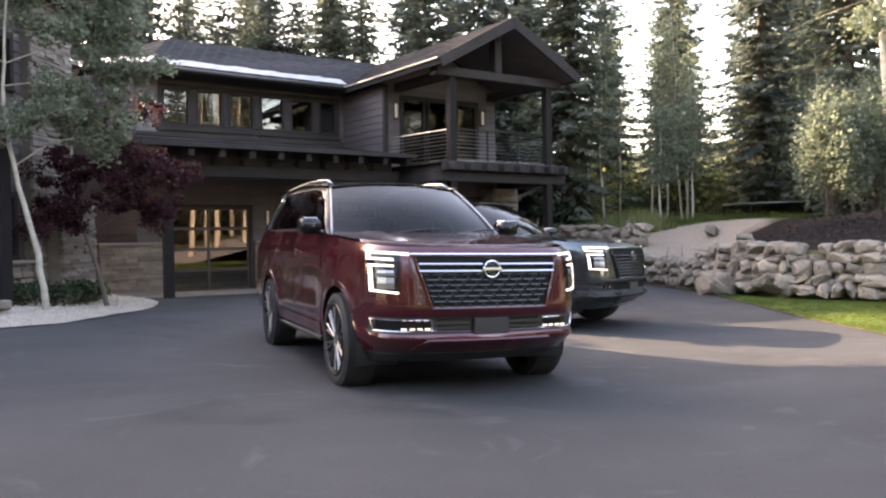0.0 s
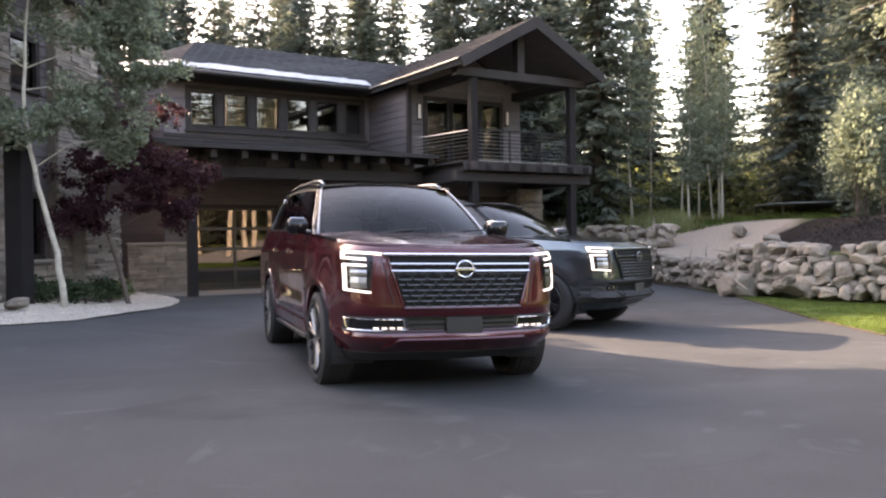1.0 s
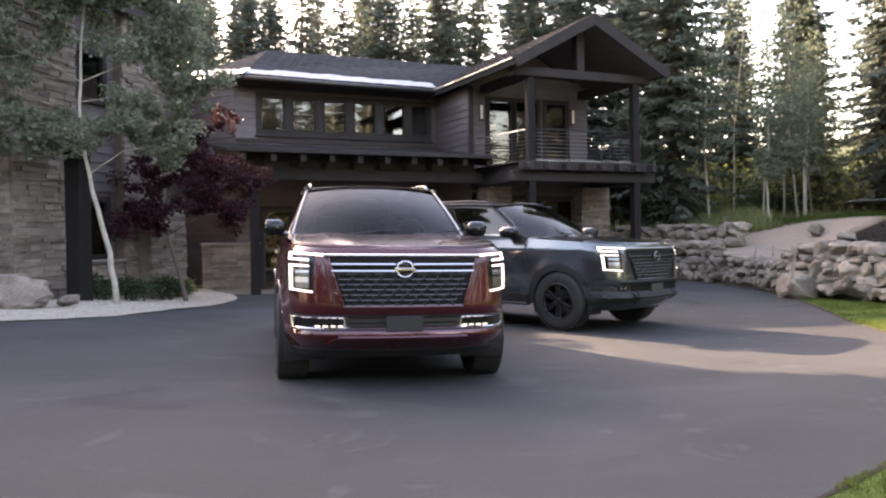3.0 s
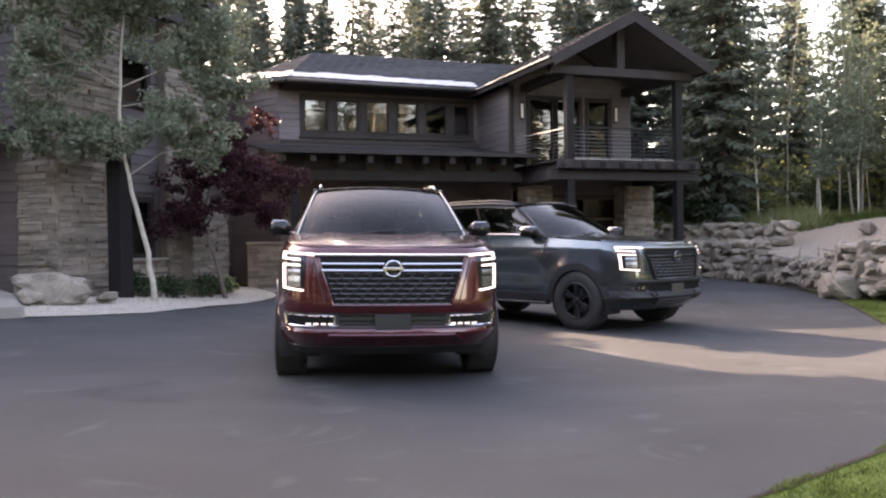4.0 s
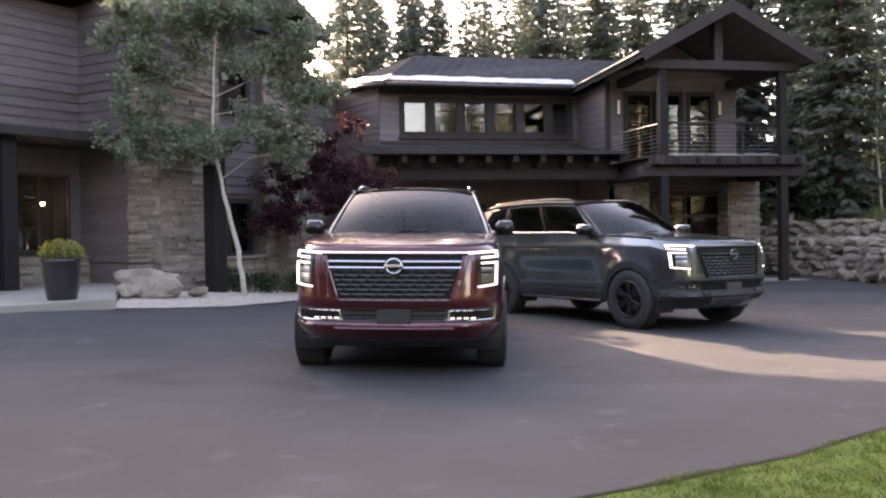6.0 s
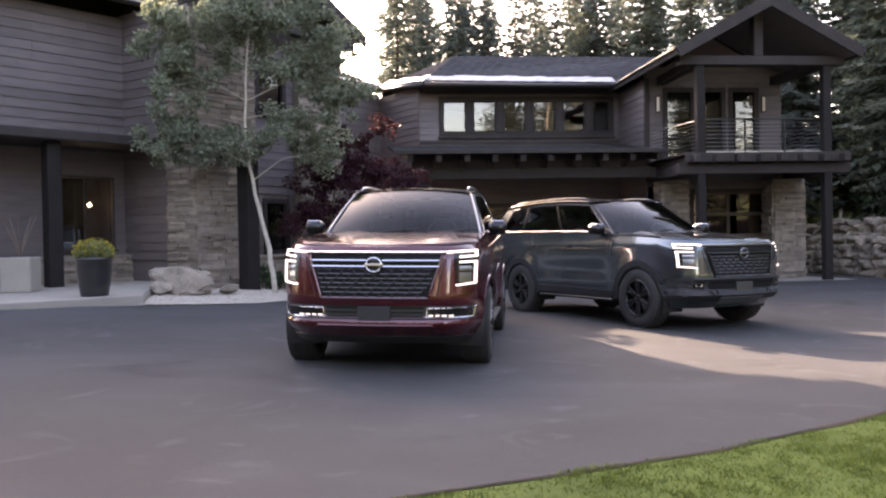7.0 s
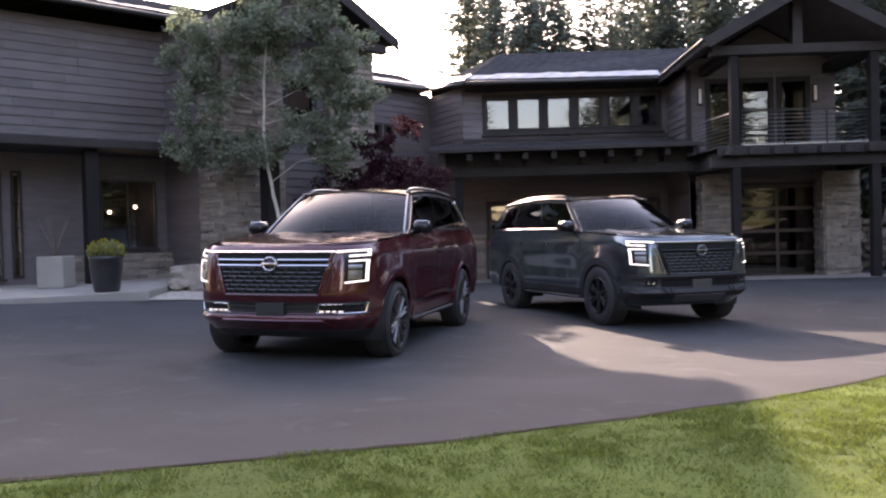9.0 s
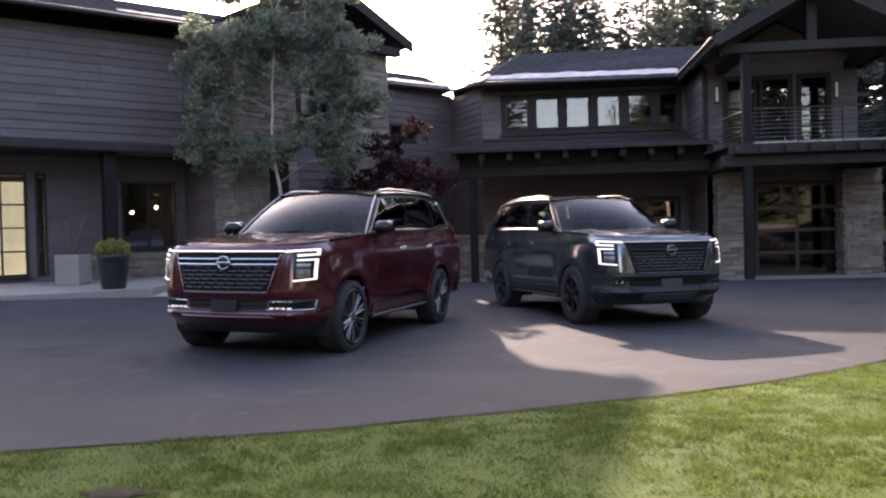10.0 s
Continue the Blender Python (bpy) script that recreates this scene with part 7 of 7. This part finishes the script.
# bare soil along the ragged edge of the lawn, and a bald spot in it
rnd = random.Random(61)
verts, faces = [], []
s = 0.0
while polyline_at(LAWN_EDGE[2:], s):
    x, y, a = polyline_at(LAWN_EDGE[2:], s)
    nx, ny = -math.sin(a), math.cos(a)
    w0 = 0.012 + 0.016 * noise.noise(Vector((s * 1.7, 2.0, 0)))
    w1 = 0.025 + 0.035 * noise.noise(Vector((s * 1.1, 8.0, 0)))
    verts += [(x + nx * w0, y + ny * w0, gz(x, y) + 0.004), (x, y, gz(x, y) + 0.024), (x - nx * w1, y - ny * w1, gz(x, y) + 0.018)]
    s += 0.05
for i in range(0, len(verts) - 3, 3):
    faces += [(i, i + 3, i + 4, i + 1), (i + 1, i + 4, i + 5, i + 2)]
tagged(from_lists("soil_edge", verts, faces, M_SOIL), "ragged strip of bare brown soil at the lawn's edge", "soil", kind="stuff")
spot = bmesh.new()
ring = [spot.verts.new((5.5 + 0.20 * math.cos(k * 0.35) * rnd.uniform(0.5, 1.3), 0.78 + 0.09 * math.sin(k * 0.35) * rnd.uniform(0.7, 1.2), 0.022)) for k in range(18)]
tip = spot.verts.new((5.5, 0.78, 0.030))
for k in range(18):
    spot.faces.new((ring[k], ring[(k + 1) % 18], tip))
tagged(part("bald_spot", spot, M_SOIL), "small bald spot of dark soil in the lawn", "soil")
blades("grass_tuft", [(x, y + 0.03) for x, y in LAWN_EDGE[3:12]] + [(x + 0.02, y - 0.02) for x, y in LAWN_EDGE[3:12][::-1]], 3000, 0.02, 0.05, 0.0035, M_BLADE, "longer grass tufts leaning over the driveway's edge", 615, 0.0, keep=lambda x, y: max(0.0, noise.noise(Vector((x * 3, y * 3, 4.0))) * 2))

# gravel bed and mulch chips
BED = BED_EDGE[2:] + [(6.1, 22.8), (5.2, 22.7), (4.6, 21.4), (3.7, 19.2), (1.9, 16.6), (0.6, 15.1), (0.3, 14.7)]
sheet("gravel_bed", BED, 0.0, 0.5, M_GRAVEL, "pale tan gravel planting bed", lift=lambda x, y: 0.018 + 0.014 * noise.noise(Vector((x, y, 0))))
rnd = random.Random(9)
verts, faces = [], []
while len(faces) < 22000:
    x, y = rnd.uniform(-0.2, 6), rnd.uniform(11, 22)
    if not inside(BED, x, y):
        continue
    z, s = gz(x, y) + 0.018 + 0.014 * noise.noise(Vector((x, y, 0))), rnd.uniform(0.008, 0.022)
    i = len(verts)
    a = rnd.uniform(0, 6.28)
    for k in range(3):
        verts.append((x + s * math.cos(a + k * 2.1), y + s * math.sin(a + k * 2.1), z - 0.004))
    verts.append((x, y, z + s * 0.7))
    faces += [(i, i + 1, i + 3), (i + 1, i + 2, i + 3), (i + 2, i, i + 3)]
tagged(from_lists("gravel", verts, faces, M_GRAVEL_ISLAND), "loose tan gravel in the planting bed", "gravel", kind="stuff")


# ---- pot, planter, trampoline ----
def turned(bm, profile, segs=28):
    rings = [[bm.verts.new((r * math.cos(math.tau * k / segs), r * math.sin(math.tau * k / segs), z)) for k in range(segs)] for r, z in profile]
    for a, b in zip(rings, rings[1:]):
        for k in range(segs):
            bm.faces.new((a[k], a[(k + 1) % segs], b[(k + 1) % segs], b[k]))
    recalc(bm)
    return bm


def flower_pot(x, y, z):
    pot = empty("flower_pot", Matrix.Translation((x, y, z)), "tall dark pot with a round yellow-green flowering plant", "pot")
    part("pot", turned(bmesh.new(), [(0.0, 0.0), (0.20, 0.0), (0.21, 0.02), (0.245, 0.2), (0.27, 0.42), (0.272, 0.55), (0.285, 0.57), (0.285, 0.62), (0.265, 0.625), (0.255, 0.59), (0.0, 0.57)]), M_POT, pot, smooth=True)
    rnd = random.Random(4)
    v, f = [], []
    leafy(v, f, V((0, 0, 0.68)), V((0.30, 0.30, 0.20)), 1500, 0.04, rnd, 0.5)
    from_lists("foliage", v, f, M_SHRUB, pot)
    v, f = [], []
    leafy(v, f, V((0, 0, 0.71)), V((0.31, 0.31, 0.21)), 500, 0.03, rnd, 0.85)
    from_lists("blossom", v, f, M_YELLOW, pot, "small yellow flowers")


flower_pot(0.03, 11.2, 0.45)
pl = empty("planter", Matrix.Translation((-1.76, 12.96, 0.45)), "square stone planter with bare forked branches", "planter")
part("box", box_bm(-0.26, 0.26, -0.26, 0.26, 0, 0.62, bevel=0.02), M_CONCRETE, pl)
part("soil", box_bm(-0.22, 0.22, -0.22, 0.22, 0.60, 0.63), M_MULCH, pl)
for k in range(5):
    a = k * 1.25
    part("branch", tube_bm([(0, 0, 0.6), (0.12 * math.cos(a), 0.12 * math.sin(a), 0.95), (0.3 * math.cos(a), 0.3 * math.sin(a), 1.35)], [0.018, 0.013, 0.006], 6), M_PLUMBARK, pl)

# undergrowth on the hillside between the trunks
rnd = random.Random(88)
verts, faces = [], []
for _ in range(560):
    b, d = math.radians(rnd.uniform(28, 72)), rnd.uniform(36, 62)
    x, y = d * math.sin(b), d * math.cos(b)
    if x < along(WALL_LINE, y) + 9:
        continue
    w = rnd.uniform(0.8, 2.5)
    leafy(verts, faces, V((x, y, gz(x, y) + w * 0.6)), V((w, w, w * rnd.uniform(0.7, 1.3))), 120, 0.22, rnd, 0.3)
tagged(from_lists("undergrowth", verts, faces, M_SHRUB), "loose green undergrowth between the spruce trunks", "undergrowth", kind="stuff")

TX, TY, TR = 27.4, 17.2, 2.2
tr = empty("trampoline", Matrix.Translation((TX, TY, gz(TX, TY))), "round black trampoline standing in the meadow grass", "trampoline")
ring = [(TR * math.cos(math.tau * k / 40), TR * math.sin(math.tau * k / 40), 0.58) for k in range(41)]
bm = bmesh.new()
add_tube(bm, ring, 0.035, 8, cap=False)
part("frame", bm, M_METAL, tr, smooth=True)
part("jumping_mat", turned(bmesh.new(), [(0.0, 0.53), (1.75, 0.55), (1.75, 0.56), (0.0, 0.54)], 40), M_PLASTIC, tr)
part("pad", turned(bmesh.new(), [(1.76, 0.59), (2.22, 0.62), (2.24, 0.58), (1.76, 0.56)], 40), M_PADGREY, tr, "grey safety pad")
for k in range(6):
    a = math.tau * k / 6
    part("leg", tube_bm([(TR * math.cos(a), TR * math.sin(a), 0.56), (TR * math.cos(a), TR * math.sin(a), -0.3)], 0.025, 8), M_METAL, tr)

# bark chips on the mulched mound
rnd = random.Random(19)
verts, faces = [], []
while len(faces) < 9000:
    x, y = 20.4 + rnd.gauss(0, 1.6), 9.6 + rnd.gauss(0, 1.4)
    if x < along(WALL_LINE, y) + 0.7:
        continue
    kite(verts, faces, Vector((x, y, gz(x, y) - 0.02)), Vector((rnd.uniform(-1, 1), rnd.uniform(-1, 1), rnd.uniform(0, 0.6))).normalized(), Vector((rnd.uniform(-1, 1), rnd.uniform(-1, 1), 0.3)).normalized(), rnd.uniform(0.04, 0.12), 0.015)
tagged(from_lists("bark_mulch", verts, faces, M_MULCH_ISLAND), "dark bark mulch on the mound", "mulch", kind="stuff")
